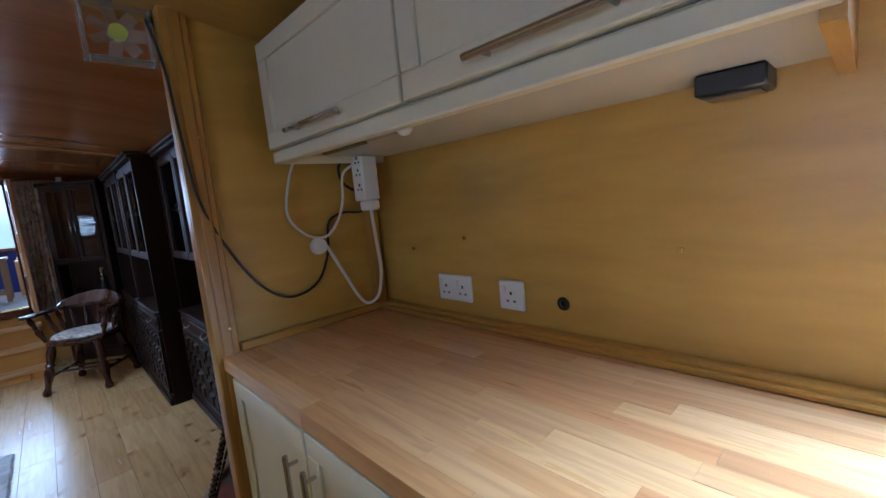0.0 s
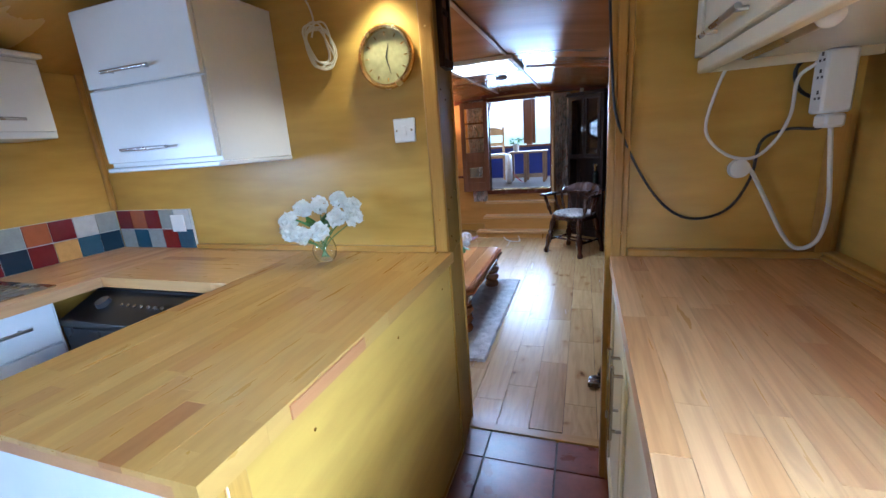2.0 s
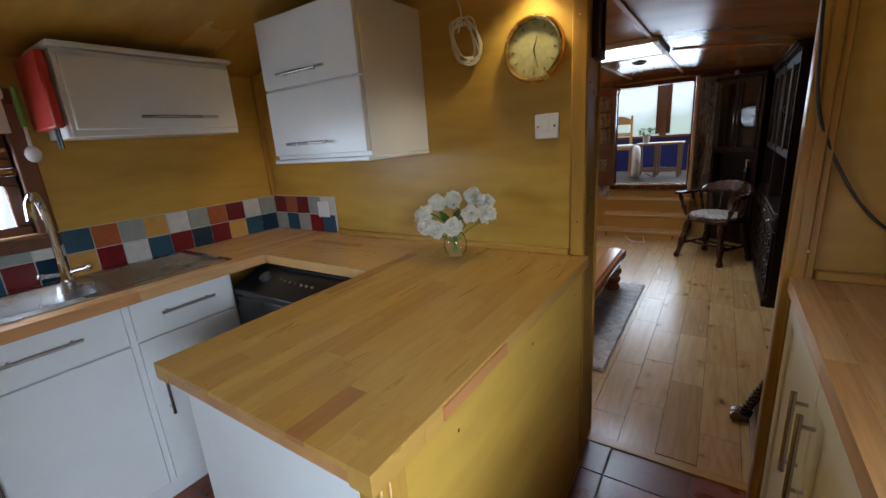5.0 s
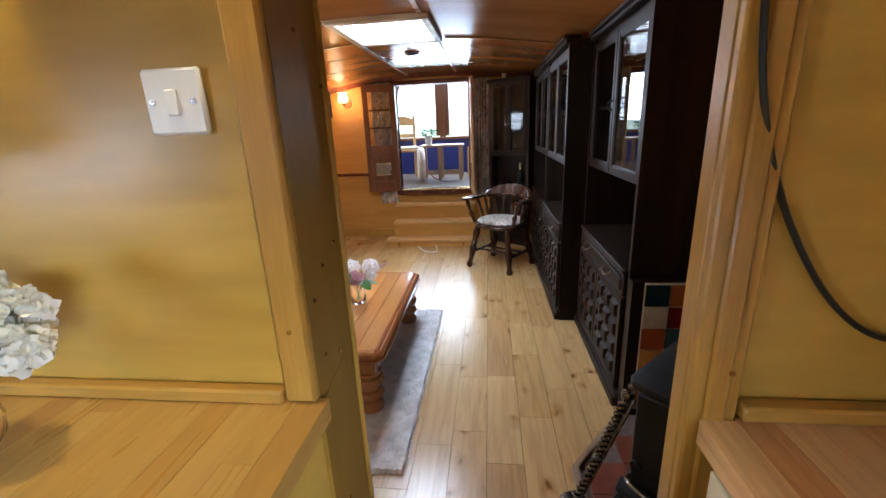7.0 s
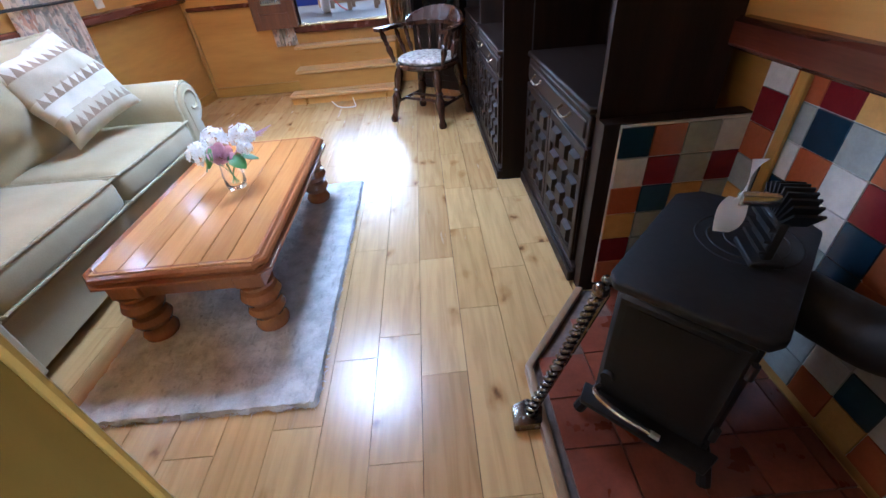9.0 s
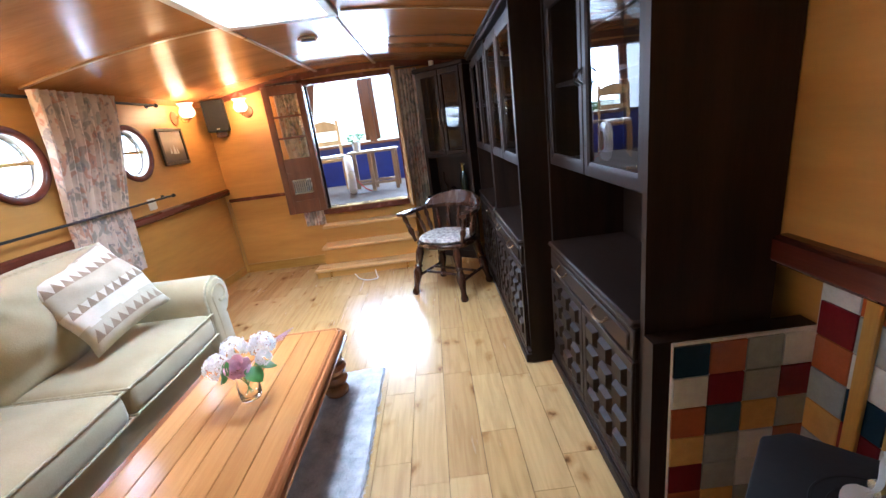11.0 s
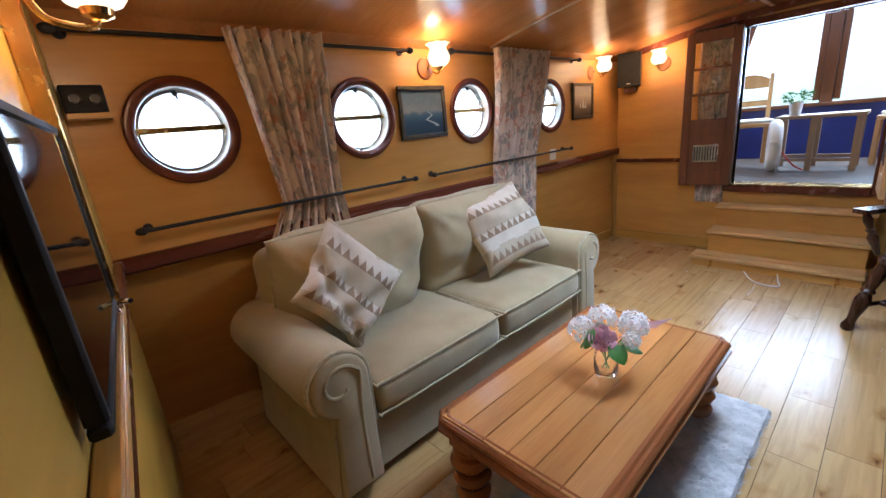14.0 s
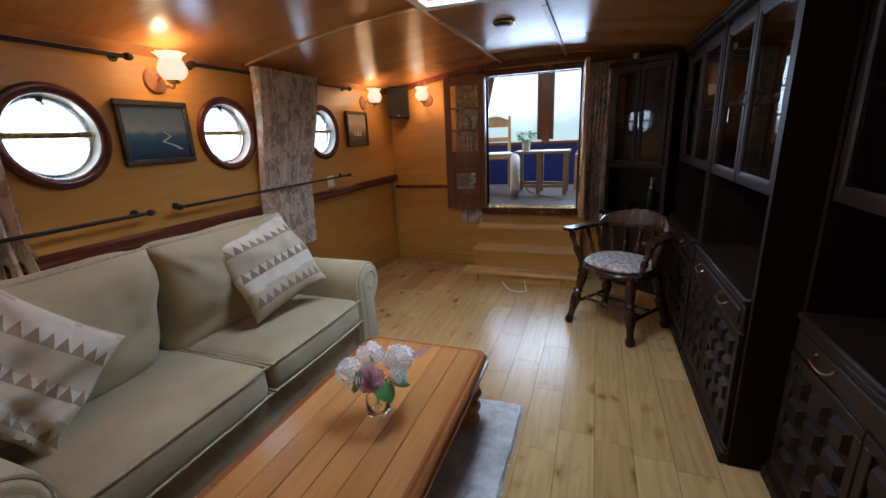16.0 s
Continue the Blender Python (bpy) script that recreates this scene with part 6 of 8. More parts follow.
for k in range(9):
    a = math.pi * (0.02 + 0.96 * k / 8)
    foot, top = Vector((0.205 * math.cos(a), 0.17 * math.sin(a) + 0.005, 0.435)), Vector((0.27 * math.cos(a), -0.02 + 0.25 * math.sin(a), 0.655))
    bm = bmesh.new()
    L = (top - foot).length / 0.22
    lathe(bm, [(r, z * L) for r, z in SP], Matrix.Translation(foot) @ (top - foot).to_track_quat("Z", "Y").to_matrix().to_4x4(), 10)
    part("spindle", bm, CHAIROAK, ch)
for sx in (-1, 1):
    bm = bmesh.new()
    foot, top = Vector((sx * 0.215, -0.13, 0.435)), Vector((sx * 0.283, -0.16, 0.655))
    lathe(bm, [(r * 1.25, z * 1.06) for r, z in SP], Matrix.Translation(foot) @ (top - foot).to_track_quat("Z", "Y").to_matrix().to_4x4(), 10)
    part("arm_post", bm, CHAIROAK, ch)


# ---- saloon: things ----
UPHOLSTERY = mottled("sage_beige_chenille", (0.355, 0.290, 0.165), (0.440, 0.368, 0.222), 5, 0.95, 0.6, fine=170, rvar=0.03, spec=0.15)
UPHOLSTERY.node_tree.nodes["Principled BSDF"].inputs["Sheen Weight"].default_value = 0.25
PIPING = mottled("beige_piping", (0.36, 0.31, 0.19), (0.46, 0.40, 0.26), 60, 0.9, 0.3)


def cushion_mesh(w, h, d, puff=1.0, n=14, pinch=0.12, seed=0, slack=0.0, square=2.6, warp=None):
    """A stuffed pad, w by h and d thick at the middle, in its own axes (x width, y height, z thickness)."""
    bm = bmesh.new()
    rng = random.Random(seed)
    ph = [rng.uniform(0, 6) for _ in range(4)]
    for side in (1, -1):
        def fn(u, v):
            a, b = 2 * u - 1, 2 * v - 1
            t = max(0.0, (1 - abs(a) ** square)) ** 0.5 * max(0.0, (1 - abs(b) ** square)) ** 0.5
            wx = w / 2 * a * (1 - pinch * (1 - b * b) * 0.35)
            wy = h / 2 * b * (1 - pinch * (1 - a * a) * 0.35)
            wr = 0.07 * d * math.sin(5 * a + ph[0] + 3 * b) * t + 0.05 * d * math.sin(7 * b + ph[1] - 4 * a) * t
            wr += 0.09 * d * t * noise.noise(Vector((3.2 * a + seed, 3.2 * b, 0.5)))
            # creases fanning out from the corners
            for ca, cb, k in ((-1, 1, 1.0), (1, 1, 1.0), (-1, -1, 0.5), (1, -1, 0.5)):
                q = math.hypot(a - ca, b - cb)
                wr += 0.07 * d * k * t * math.sin(11 * math.atan2(b - cb, a - ca) + ph[2]) * math.exp(-1.5 * q)
            if slack:
                wr += slack * d * t * -0.22 * b
            p = Vector((wx, wy, side * (d / 2 * t * puff + wr * 0.6 + 0.004)))
            return warp(p) if warp else p
        sheet(bm, fn, n, n)
    bmesh.ops.remove_doubles(bm, verts=bm.verts, dist=0.0085)
    return bm


def cushion_seam(w, h, pinch, m, r=0.006, warp=None):
    """The piping round the edge of a stuffed pad."""
    pts = []
    for ax, ay, bx, by in ((-1, -1, 1, -1), (1, -1, 1, 1), (1, 1, -1, 1), (-1, 1, -1, -1)):
        for k in range(10):
            a, b = ax + (bx - ax) * k / 10, ay + (by - ay) * k / 10
            p = Vector((w / 2 * a * (1 - pinch * (1 - b * b) * 0.35), h / 2 * b * (1 - pinch * (1 - a * a) * 0.35), 0))
            pts.append(m @ (warp(p) if warp else p))
    bm = bmesh.new()
    tube(bm, pts, r, 6, True)
    return bm


def block_cushion(bm, x0, y0, z0, x1, y1, z1, r=0.045, crown=0.02):
    vs = box(bm, x0, y0, z0, x1, y1, z1, bevel=r, seg=3)
    cx, cy, zt = (x0 + x1) / 2, (y0 + y1) / 2, z1
    bmesh.ops.subdivide_edges(bm, edges=[e for e in bm.edges if e.calc_length() > 0.2], cuts=5, use_grid_fill=True)
    for v in bm.verts:
        a, b = (v.co.x - cx) / ((x1 - x0) / 2), (v.co.y - cy) / ((y1 - y0) / 2)
        if v.co.z > (z0 + z1) / 2:
            v.co.z += crown * max(0, 1 - a * a) * max(0, 1 - b * b)
        v.co.x += 0.012 * (1 - b * b) * (1 if a > 0.9 else 0)


sofa = thing("sofa", "sage beige fabric two-seat sofa with scrolled arms", "sofa", (-1.97, 1.65, 0))
bm = B(-2.34, 0.93, 0.06, -1.66, 2.37, 0.30, bevel=0.02)
part("base", bm, UPHOLSTERY, sofa)
part("front_border", B(-1.665, 0.93, 0.05, -1.635, 2.37, 0.285, bevel=0.012), UPHOLSTERY, sofa)
SEATZ = 0.455
for y0, y1 in ((0.945, 1.655), (1.665, 2.365)):
    bm = bmesh.new()
    block_cushion(bm, -2.22, y0, 0.302, -1.585, y1, SEATZ, 0.045, 0.030)
    s = part("seat_cushion", bm, UPHOLSTERY, sofa)
    for z in (SEATZ - 0.012, 0.318):
        bm = bmesh.new()
        tube(bm, smooth([(-2.1, y0 + 0.006, z), (-1.63, y0 + 0.006, z), (-1.588, y0 + 0.04, z), (-1.578, (y0 + y1) / 2, z + 0.003), (-1.588, y1 - 0.04, z), (-1.63, y1 - 0.006, z), (-2.1, y1 - 0.006, z)], 6), 0.006, 6)
        part("piping", bm, PIPING, s)
bm = B(-2.365, 0.845, 0.10, -2.20, 2.44, 0.865, bevel=0.075, seg=4)
part("back_frame", bm, UPHOLSTERY, sofa, auto=60)
for k, (yc, wd) in enumerate(((1.225, 0.76), (1.985, 0.76))):
    bm = cushion_mesh(wd, 0.53, 0.34, 1.0, 40, 0.06, k + 4, 0.35, 4.6)
    m = Matrix.Translation((-2.135, yc, 0.675)) @ Matrix.Rotation(radians(90), 4, "Z") @ Matrix.Rotation(radians(90 + 13), 4, "X")
    bm.transform(m)
    c = part("back_cushion", bm, UPHOLSTERY, sofa, auto=70)
    part("piping", cushion_seam(wd, 0.53, 0.06, m), PIPING, c)
for k, (yc, s) in enumerate(((0.840, -1), (2.460, 1))):
    # section of the arm across y: upright inside, rolled over outwards
    sec = [(-0.108, 0.055), (-0.108, 0.30), (-0.107, 0.50)]
    for j in range(15):
        a = radians(172 - 17.5 * j)
        sec.append((0.018 + 0.126 * math.cos(a), 0.518 + 0.118 * math.sin(a)))
    sec += [(0.066, 0.385), (0.072, 0.22), (0.086, 0.055)]
    cz, cy = 0.40, 0.0

    def shrink(f, x):
        return [(x, yc + s * (cy + (p - cy) * (1 - f * 1.35)), cz + (q - cz) * (1 - f * 0.55)) for p, q in sec]
    bm = bmesh.new()
    rings = [[bm.verts.new(p) for p in shrink(f, x)] for f, x in ((0.06, -2.345), (0.0, -2.32), (0.0, -2.1), (0.0, -1.85), (0.0, -1.64), (0.012, -1.618), (0.05, -1.604))]
    for a, b in zip(rings, rings[1:]):
        for j in range(len(sec)):
            i = (j + 1) % len(sec)
            bm.faces.new((a[j], a[i], b[i], b[j]))
    bm.faces.new(rings[0])
    bm.faces.new(rings[-1])
    part("arm", bm, UPHOLSTERY, sofa, auto=65)
    bm = bmesh.new()
    rings = [[bm.verts.new(p) for p in shrink(f, x)] for f, x in ((0.10, -1.606), (0.105, -1.592), (0.14, -1.583), (0.20, -1.580))]
    for a, b in zip(rings, rings[1:]):
        for j in range(len(sec)):
            i = (j + 1) % len(sec)
            bm.faces.new((a[j], a[i], b[i], b[j]))
    bm.faces.new(rings[-1])
    f = part("arm_front", bm, UPHOLSTERY, sofa, auto=65)
    bm = bmesh.new()
    tube(bm, smooth(shrink(0.07, -1.602)[1:-1], 3), 0.0085, 8)
    part("piping", bm, PIPING, f)
    bm = bmesh.new()
    sp = [(-1.583, yc - 0.040 * s, 0.10), (-1.583, yc - 0.040 * s, 0.36)]
    for j in range(13):
        a, r = radians(176 - 26 * j), 0.074 * (1 - j / 22)
        sp.append((-1.580, yc + 0.022 * s + r * 1.05 * math.cos(a) * s, 0.520 + r * math.sin(a)))
    tube(bm, smooth(sp, 3), 0.0075, 8)
    part("scroll", bm, UPHOLSTERY, f)
for x in (-2.28, -1.68):
    for y in (0.84, 2.46):
        bm = bmesh.new()
        lathe(bm, [(0.026, 0), (0.034, 0.02), (0.034, 0.06), (0.026, 0.075)], pose(x, y, 0), 14)
        part("foot", bm, MAHOG, sofa)

WEAVE = mottled("oatmeal_weave", (0.42, 0.355, 0.25), (0.52, 0.45, 0.33), 12, 0.95, 0.4, fine=220)
WEAVE_PALE = mottled("pale_weave", (0.56, 0.50, 0.40), (0.66, 0.60, 0.50), 12, 0.95, 0.4, fine=220)
WEAVE_BROWN = mottled("taupe_weave", (0.24, 0.17, 0.11), (0.32, 0.24, 0.16), 16, 0.95, 0.3, fine=220)


def throw_pillow(at, across, up, label, seed, warp=None, w=0.425):
    p = thing("throw_pillow", label, "cushion", at, group="patterned throw pillows", local=True)
    d = 0.15
    ax = Vector(across).normalized()
    an = ax.cross(Vector(up)).normalized()
    m = Matrix((ax, an.cross(ax), an)).transposed().to_4x4()
    base = cushion_mesh(w, w, d, 1.0, 36, 0.20, seed, 0.0, 2.6, warp)
    # stripes by face
    bm = base
    bm.transform(m)
    inv = m.inverted()
    me_mats = [WEAVE, WEAVE_PALE]
    for f in bm.faces:
        c = inv @ f.calc_center_median()
        band = (c.y + w / 2) / w + 0.012 * math.sin(30 * c.x)
        f.material_index = 1 if (0.28 < band < 0.50) or (0.72 < band < 0.94) else 0
    tree = BVHTree.FromBMesh(bm)

    def flat(q):
        q = warp(q) if warp else q
        return Vector((q.x, q.y, 0))
    part("cover", bm, me_mats, p, auto=70)

    def surf(x, y, lift):
        a, b = 2 * x / w, 2 * y / w
        t = max(0.0, (1 - min(1, abs(a)) ** 2.6)) ** 0.5 * max(0.0, (1 - min(1, abs(b)) ** 2.6)) ** 0.5
        p = Vector((x * (1 - 0.20 * (1 - b * b) * 0.35), y * (1 - 0.20 * (1 - a * a) * 0.35), 0))
        hit = tree.ray_cast(m @ flat(p) + m.to_3x3() @ Vector((0, 0, 0.4)), m.to_3x3() @ Vector((0, 0, -1)))[0]
        if hit is not None:
            return hit + m.to_3x3() @ Vector((0, 0, lift * 0.25))
        p.z = d / 2 * t + lift
        return m @ (warp(p) if warp else p)
    for row in (-0.40, -0.09, 0.22):
        k = 9
        for j in range(k):
            bm = bmesh.new()
            x0 = -w * 0.46 + w * 0.92 * j / k
            x1, xm = x0 + w * 0.92 / k, x0 + w * 0.46 / k
            y0, y1 = row * w, (row + 0.115) * w
            prev = None
            for q in range(4):
                v = q / 4
                xa, xb, y = x0 + (xm - x0) * v, x1 + (xm - x1) * v, y0 + (y1 - y0) * v
                cur = [bm.verts.new(surf(xa, y, 0.010)), bm.verts.new(surf((xa + xb) / 2, y, 0.011)), bm.verts.new(surf(xb, y, 0.010))]
                if prev:
                    bm.faces.new((prev[0], prev[1], cur[1], cur[0]))
                    bm.faces.new((prev[1], prev[2], cur[2], cur[1]))
                prev = cur
            tip = bm.verts.new(surf(xm, y1, 0.010))
            bm.faces.new((prev[0], prev[1], tip))
            bm.faces.new((prev[1], prev[2], tip))
            part("woven_triangle", bm, WEAVE_BROWN, p)
    return p


def slumped(p):
    """A limp pillow: its low edge folds forward over the arm, with a deep crease under the top corner."""
    a, b = p.x / 0.21, p.y / 0.21
    k = 0.5 + 0.5 * math.tanh(3.0 * (-0.55 * a - 0.75 * b - 0.30))
    z = p.z - 0.035 * math.exp(-((0.5 * a + 0.85 * b + 0.45 - 0.12 * math.sin(4 * a)) / 0.16) ** 2) * (1 - 0.4 * a)
    z += 0.016 * math.sin(9 * a - 5 * b) * math.exp(-1.2 * (b + 0.4) ** 2)
    return Vector((p.x * (1 - 0.06 * k) + 0.02 * k, p.y * (1 - 0.14 * k) + 0.02 * k, z + 0.075 * k))


def propped(p):
    a, b = p.x / 0.21, p.y / 0.21
    return Vector((p.x, p.y, p.z + 0.02 * a * a - 0.025 * b * b + 0.012 * math.sin(5 * b + 2 * a)))


throw_pillow((-1.925, 1.060, 0.705), (0.17, 0.58, -0.65), (-0.07, 0.38, 0.43), "oatmeal throw pillow with brown woven triangles, slumped by the arm", 2, slumped)
throw_pillow((-1.895, 2.060, 0.735), (0.16, 0.66, 0.14), (-0.48, -0.10, 0.62), "oatmeal throw pillow with brown woven triangles, propped in the corner", 7, propped, 0.44)

# rug under the table
RUG = mottled("silver_grey_pile", (0.40, 0.39, 0.38), (0.64, 0.62, 0.60), 16, 1.0, 1.0, fine=180, spec=0.05)
rng = random.Random(12)
rug = thing("rug", "silver grey deep-pile rug on the oak boards", "rug", (-1.2, 1.51, 0))
bm = bmesh.new()
nx, ny = 120, 190
sheet(bm, lambda u, v: (-1.45 + 0.795 * u + (0.004 * math.sin(40 * v) + 0.007 * noise.noise(Vector((0, v * 60, u))) if u in (0, 1) else 0), 0.745 + 1.535 * v + (0.005 * math.sin(50 * u) if v in (0, 1) else 0), (0.004 if u in (0, 1) or v in (0, 1) else 0.018) + 0.006 * noise.noise(Vector((u * 22, v * 34, 0))) + 0.004 * noise.noise(Vector((u * 70, v * 95, 3))) + rng.uniform(-0.003, 0.003)), nx, ny)
part("rug_surface", bm, RUG, rug)
bm = bmesh.new()
for k in range(2600):
    side = rng.random()
    if side < 0.4:
        x, y = -0.655 + rng.uniform(-0.02, 0.004), rng.uniform(0.745, 2.28)
    elif side < 0.75:
        x, y = rng.uniform(-1.5, -0.655), 0.745 + rng.uniform(-0.004, 0.02)
    else:
        x, y = rng.uniform(-1.4, -0.66), rng.uniform(0.75, 2.28)
    z = 0.016 if side >= 0.75 else 0.006
    a = rng.uniform(0, math.tau)
    l, w = rng.uniform(0.012, 0.022), 0.0016
    dx, dy = math.cos(a), math.sin(a)
    v = [bm.verts.new(q) for q in ((x - dy * w, y + dx * w, z), (x + dy * w, y - dx * w, z), (x + dx * l, y + dy * l, z + rng.uniform(0.002, 0.010)))]
    bm.faces.new(v)
tagged(part("tuft", bm, RUG, rug), kind="stuff")

# coffee table
LEGWOOD = wood("dark_honey_pine", (0.20, 0.070, 0.020), (0.31, 0.118, 0.035), "z", 0.2, 22, per_object=0.06)
tb = thing("coffee_table", "honey pine coffee table with plank top and fat turned legs", "table", (-1.1, 1.6, 0))
TX0, TX1, TY0, TY1, TZ = -1.41, -0.79, 1.04, 2.16, 0.367
nb = 6
ix0, ix1 = TX0 + 0.040, TX1 - 0.040
for k in range(nb):
    a, b = ix0 + (ix1 - ix0) * k / nb, ix0 + (ix1 - ix0) * (k + 1) / nb
    part("plank", B(a + 0.0010, TY0 + 0.02, TZ - 0.03, b - 0.0010, TY1 - 0.02, TZ, bevel=0.0014), TABLEWOOD, tb)
c0 = 0.04


def octagon(o, c):
    x0, x1, y0, y1 = TX0 - o, TX1 + o, TY0 - o, TY1 + o
    return [(x0 + c, y0), (x1 - c, y0), (x1, y0 + c), (x1, y1 - c), (x1 - c, y1), (x0 + c, y1), (x0, y1 - c), (x0, y0 + c)]


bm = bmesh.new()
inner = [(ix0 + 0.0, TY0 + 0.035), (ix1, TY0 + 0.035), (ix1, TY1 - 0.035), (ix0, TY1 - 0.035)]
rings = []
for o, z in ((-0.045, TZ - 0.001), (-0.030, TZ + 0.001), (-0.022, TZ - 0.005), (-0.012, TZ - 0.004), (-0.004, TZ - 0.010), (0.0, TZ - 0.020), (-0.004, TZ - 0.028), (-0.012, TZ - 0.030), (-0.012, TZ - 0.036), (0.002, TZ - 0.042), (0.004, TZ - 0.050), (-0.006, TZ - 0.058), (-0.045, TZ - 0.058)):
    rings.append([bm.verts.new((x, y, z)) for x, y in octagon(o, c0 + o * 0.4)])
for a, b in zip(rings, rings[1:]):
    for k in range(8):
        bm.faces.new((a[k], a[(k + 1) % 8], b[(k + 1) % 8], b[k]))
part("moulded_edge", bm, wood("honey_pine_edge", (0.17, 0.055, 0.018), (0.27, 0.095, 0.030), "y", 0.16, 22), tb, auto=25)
part("under_frame", B(ix0 + 0.0, TY0 + 0.032, TZ - 0.075, ix1, TY1 - 0.032, TZ - 0.031), LEGWOOD, tb)
part("apron", boxes((TX0 + 0.05, TY0 + 0.05, 0.235, TX0 + 0.07, TY1 - 0.05, TZ - 0.06), (TX1 - 0.07, TY0 + 0.05, 0.235, TX1 - 0.05, TY1 - 0.05, TZ - 0.06), (TX0 + 0.07, TY0 + 0.05, 0.235, TX1 - 0.07, TY0 + 0.07, TZ - 0.06), (TX0 + 0.07, TY1 - 0.07, 0.235, TX1 - 0.07, TY1 - 0.05, TZ - 0.06)), LEGWOOD, tb)
TLEG = [(0.040, 0.0), (0.052, 0.012), (0.055, 0.03), (0.045, 0.052), (0.034, 0.060), (0.052, 0.072), (0.060, 0.095), (0.052, 0.118), (0.036, 0.126), (0.056, 0.140), (0.064, 0.165), (0.056, 0.190), (0.040, 0.198), (0.052, 0.208), (0.054, 0.222)]
for x in (TX0 + 0.095, TX1 - 0.095):
    for y in (TY0 + 0.085, TY1 - 0.085):
        bm = bmesh.new()
        lathe(bm, [(r * 1.15, z) for r, z in TLEG], pose(x, y, 0.016), 24)
        part("leg", bm, LEGWOOD, tb)
        part("leg_block", B(x - 0.052, y - 0.052, 0.2385, x + 0.052, y + 0.052, TZ - 0.059, bevel=0.004), LEGWOOD, tb)

PINK = translucent(mottled("dusky_pink_petals", (0.58, 0.30, 0.36), (0.70, 0.44, 0.48), 30, 0.7, 0.0), 0.3)
TALL_VASE = [(0.0001, 0.014), (0.030, 0.014), (0.037, 0.024), (0.037, 0.06), (0.033, 0.10), (0.035, 0.114), (0.040, 0.114), (0.038, 0.10), (0.043, 0.06), (0.044, 0.02), (0.040, 0.0), (0.0001, 0.0)]
fl = bouquet("table_flowers", "pink rose and white hydrangeas in a clear glass vase", (-1.07, 1.62, TZ + 0.0005),
             [(0.015, -0.060, 0.172, 0.046, PINK)], TALL_VASE)
SPRIG = mat("lilac_sprig", (0.45, 0.28, 0.42), 0.7)
rng = random.Random(21)
LILAC = translucent(mottled("white_lilac_petals", (0.84, 0.83, 0.82), (0.90, 0.89, 0.88), 30, 0.7, 0.0), 0.35)
for dx, dy, dz, r in ((-0.080, -0.03, 0.168, 0.056), (-0.035, 0.035, 0.200, 0.056), (0.075, 0.045, 0.200, 0.058), (0.090, 0.0, 0.165, 0.036)):
    bm = bmesh.new()
    hydrangea(bm, (-1.07 + dx, 1.62 + dy, TZ + dz), r * 0.88, rng)
    part("hydrangea", bm, LILAC, fl)
    bm = bmesh.new()
    tube(bm, smooth([(-1.07 - dx * 0.15, 1.62 - dy * 0.15, TZ + 0.014), (-1.07 + dx * 0.2, 1.62 + dy * 0.2, TZ + 0.09), (-1.07 + dx, 1.62 + dy, TZ + dz)], 4), 0.0022, 6)
    part("stem", bm, STEM, fl)
for yaw, tilt, c in ((228, 52, (-1.085, 1.560, TZ + 0.200)), (338, 25, (-1.030, 1.570, TZ + 0.158)), (200, 45, (-1.11, 1.60, TZ + 0.160)), (20, 10, (-1.03, 1.64, TZ + 0.13))):
    leaf_blade(fl, c, 0.080, 0.075, yaw, tilt)
for k in range(5):
    bm = bmesh.new()
    tube(bm, smooth([(-1.05, 1.64, TZ + 0.13), (-1.00, 1.70 + 0.008 * k, TZ + 0.17), (-0.95 + 0.008 * k, 1.76 + 0.012 * k, TZ + 0.165 + 0.006 * k)], 3), 0.0016, 5)
    part("sprig", bm, SPRIG, fl, "thin lilac sprig")

# ---- port side: portholes, lamps, rails, curtains, pictures ----
REVEAL = mottled("cream_reveal", (0.62, 0.58, 0.48), (0.70, 0.66, 0.56), 8, 0.5, 0.03)
for y, z in PORTS:
    p = thing("porthole", "round porthole with mahogany ring and brass bar", "window", (XL, y, z - 0.2), group="saloon portholes", kind="structure")
    m = pose(XL, y, z, 0, 90, 0)
    bm = bmesh.new()
    lathe(bm, [(0.163, 0.001), (0.204, 0.001), (0.206, 0.010), (0.200, 0.020), (0.185, 0.024), (0.170, 0.018), (0.163, 0.008), (0.163, 0.001)], m, 48, cap=False)
    part("ring", bm, MAHOG, p, "polished mahogany ring")
    bm = bmesh.new()
    lathe(bm, [(0.163, 0.006), (0.161, -0.055), (0.150, -0.058)], m, 48, cap=False)
    part("reveal", bm, REVEAL, p)
    bm = bmesh.new()
    lathe(bm, [(0.148, -0.055), (0.160, -0.055), (0.160, -0.042), (0.148, -0.042), (0.148, -0.055)], m, 48, cap=False)
    part("rim", bm, STEEL, p)
    bm = bmesh.new()
    lathe(bm, [(0.0001, -0.051), (0.149, -0.051), (0.149, -0.047), (0.0001, -0.047)], m, 40)
    g = part("glass", bm, GLASS, p)
    g.visible_shadow = False
    part("bar", B(XL - 0.040, y - 0.159, z - 0.004, XL - 0.020, y + 0.159, z + 0.020, bevel=0.003), BRASS, p, "brass glazing bar")
    bm = bmesh.new()
    ball(bm, (XL - 0.028, y, z + 0.146), 0.012, 10)
    tube(bm, [(XL - 0.028, y, z + 0.146), (XL - 0.022, y + 0.006, z + 0.124)], 0.004, 6)
    part("catch", bm, BLACKPLAST, p)

SHADE = mat("opal_glass", (0.95, 0.90, 0.80), 0.35, **{"Emission Color": (1.0, 0.80, 0.50, 1), "Emission Strength": 2.6})
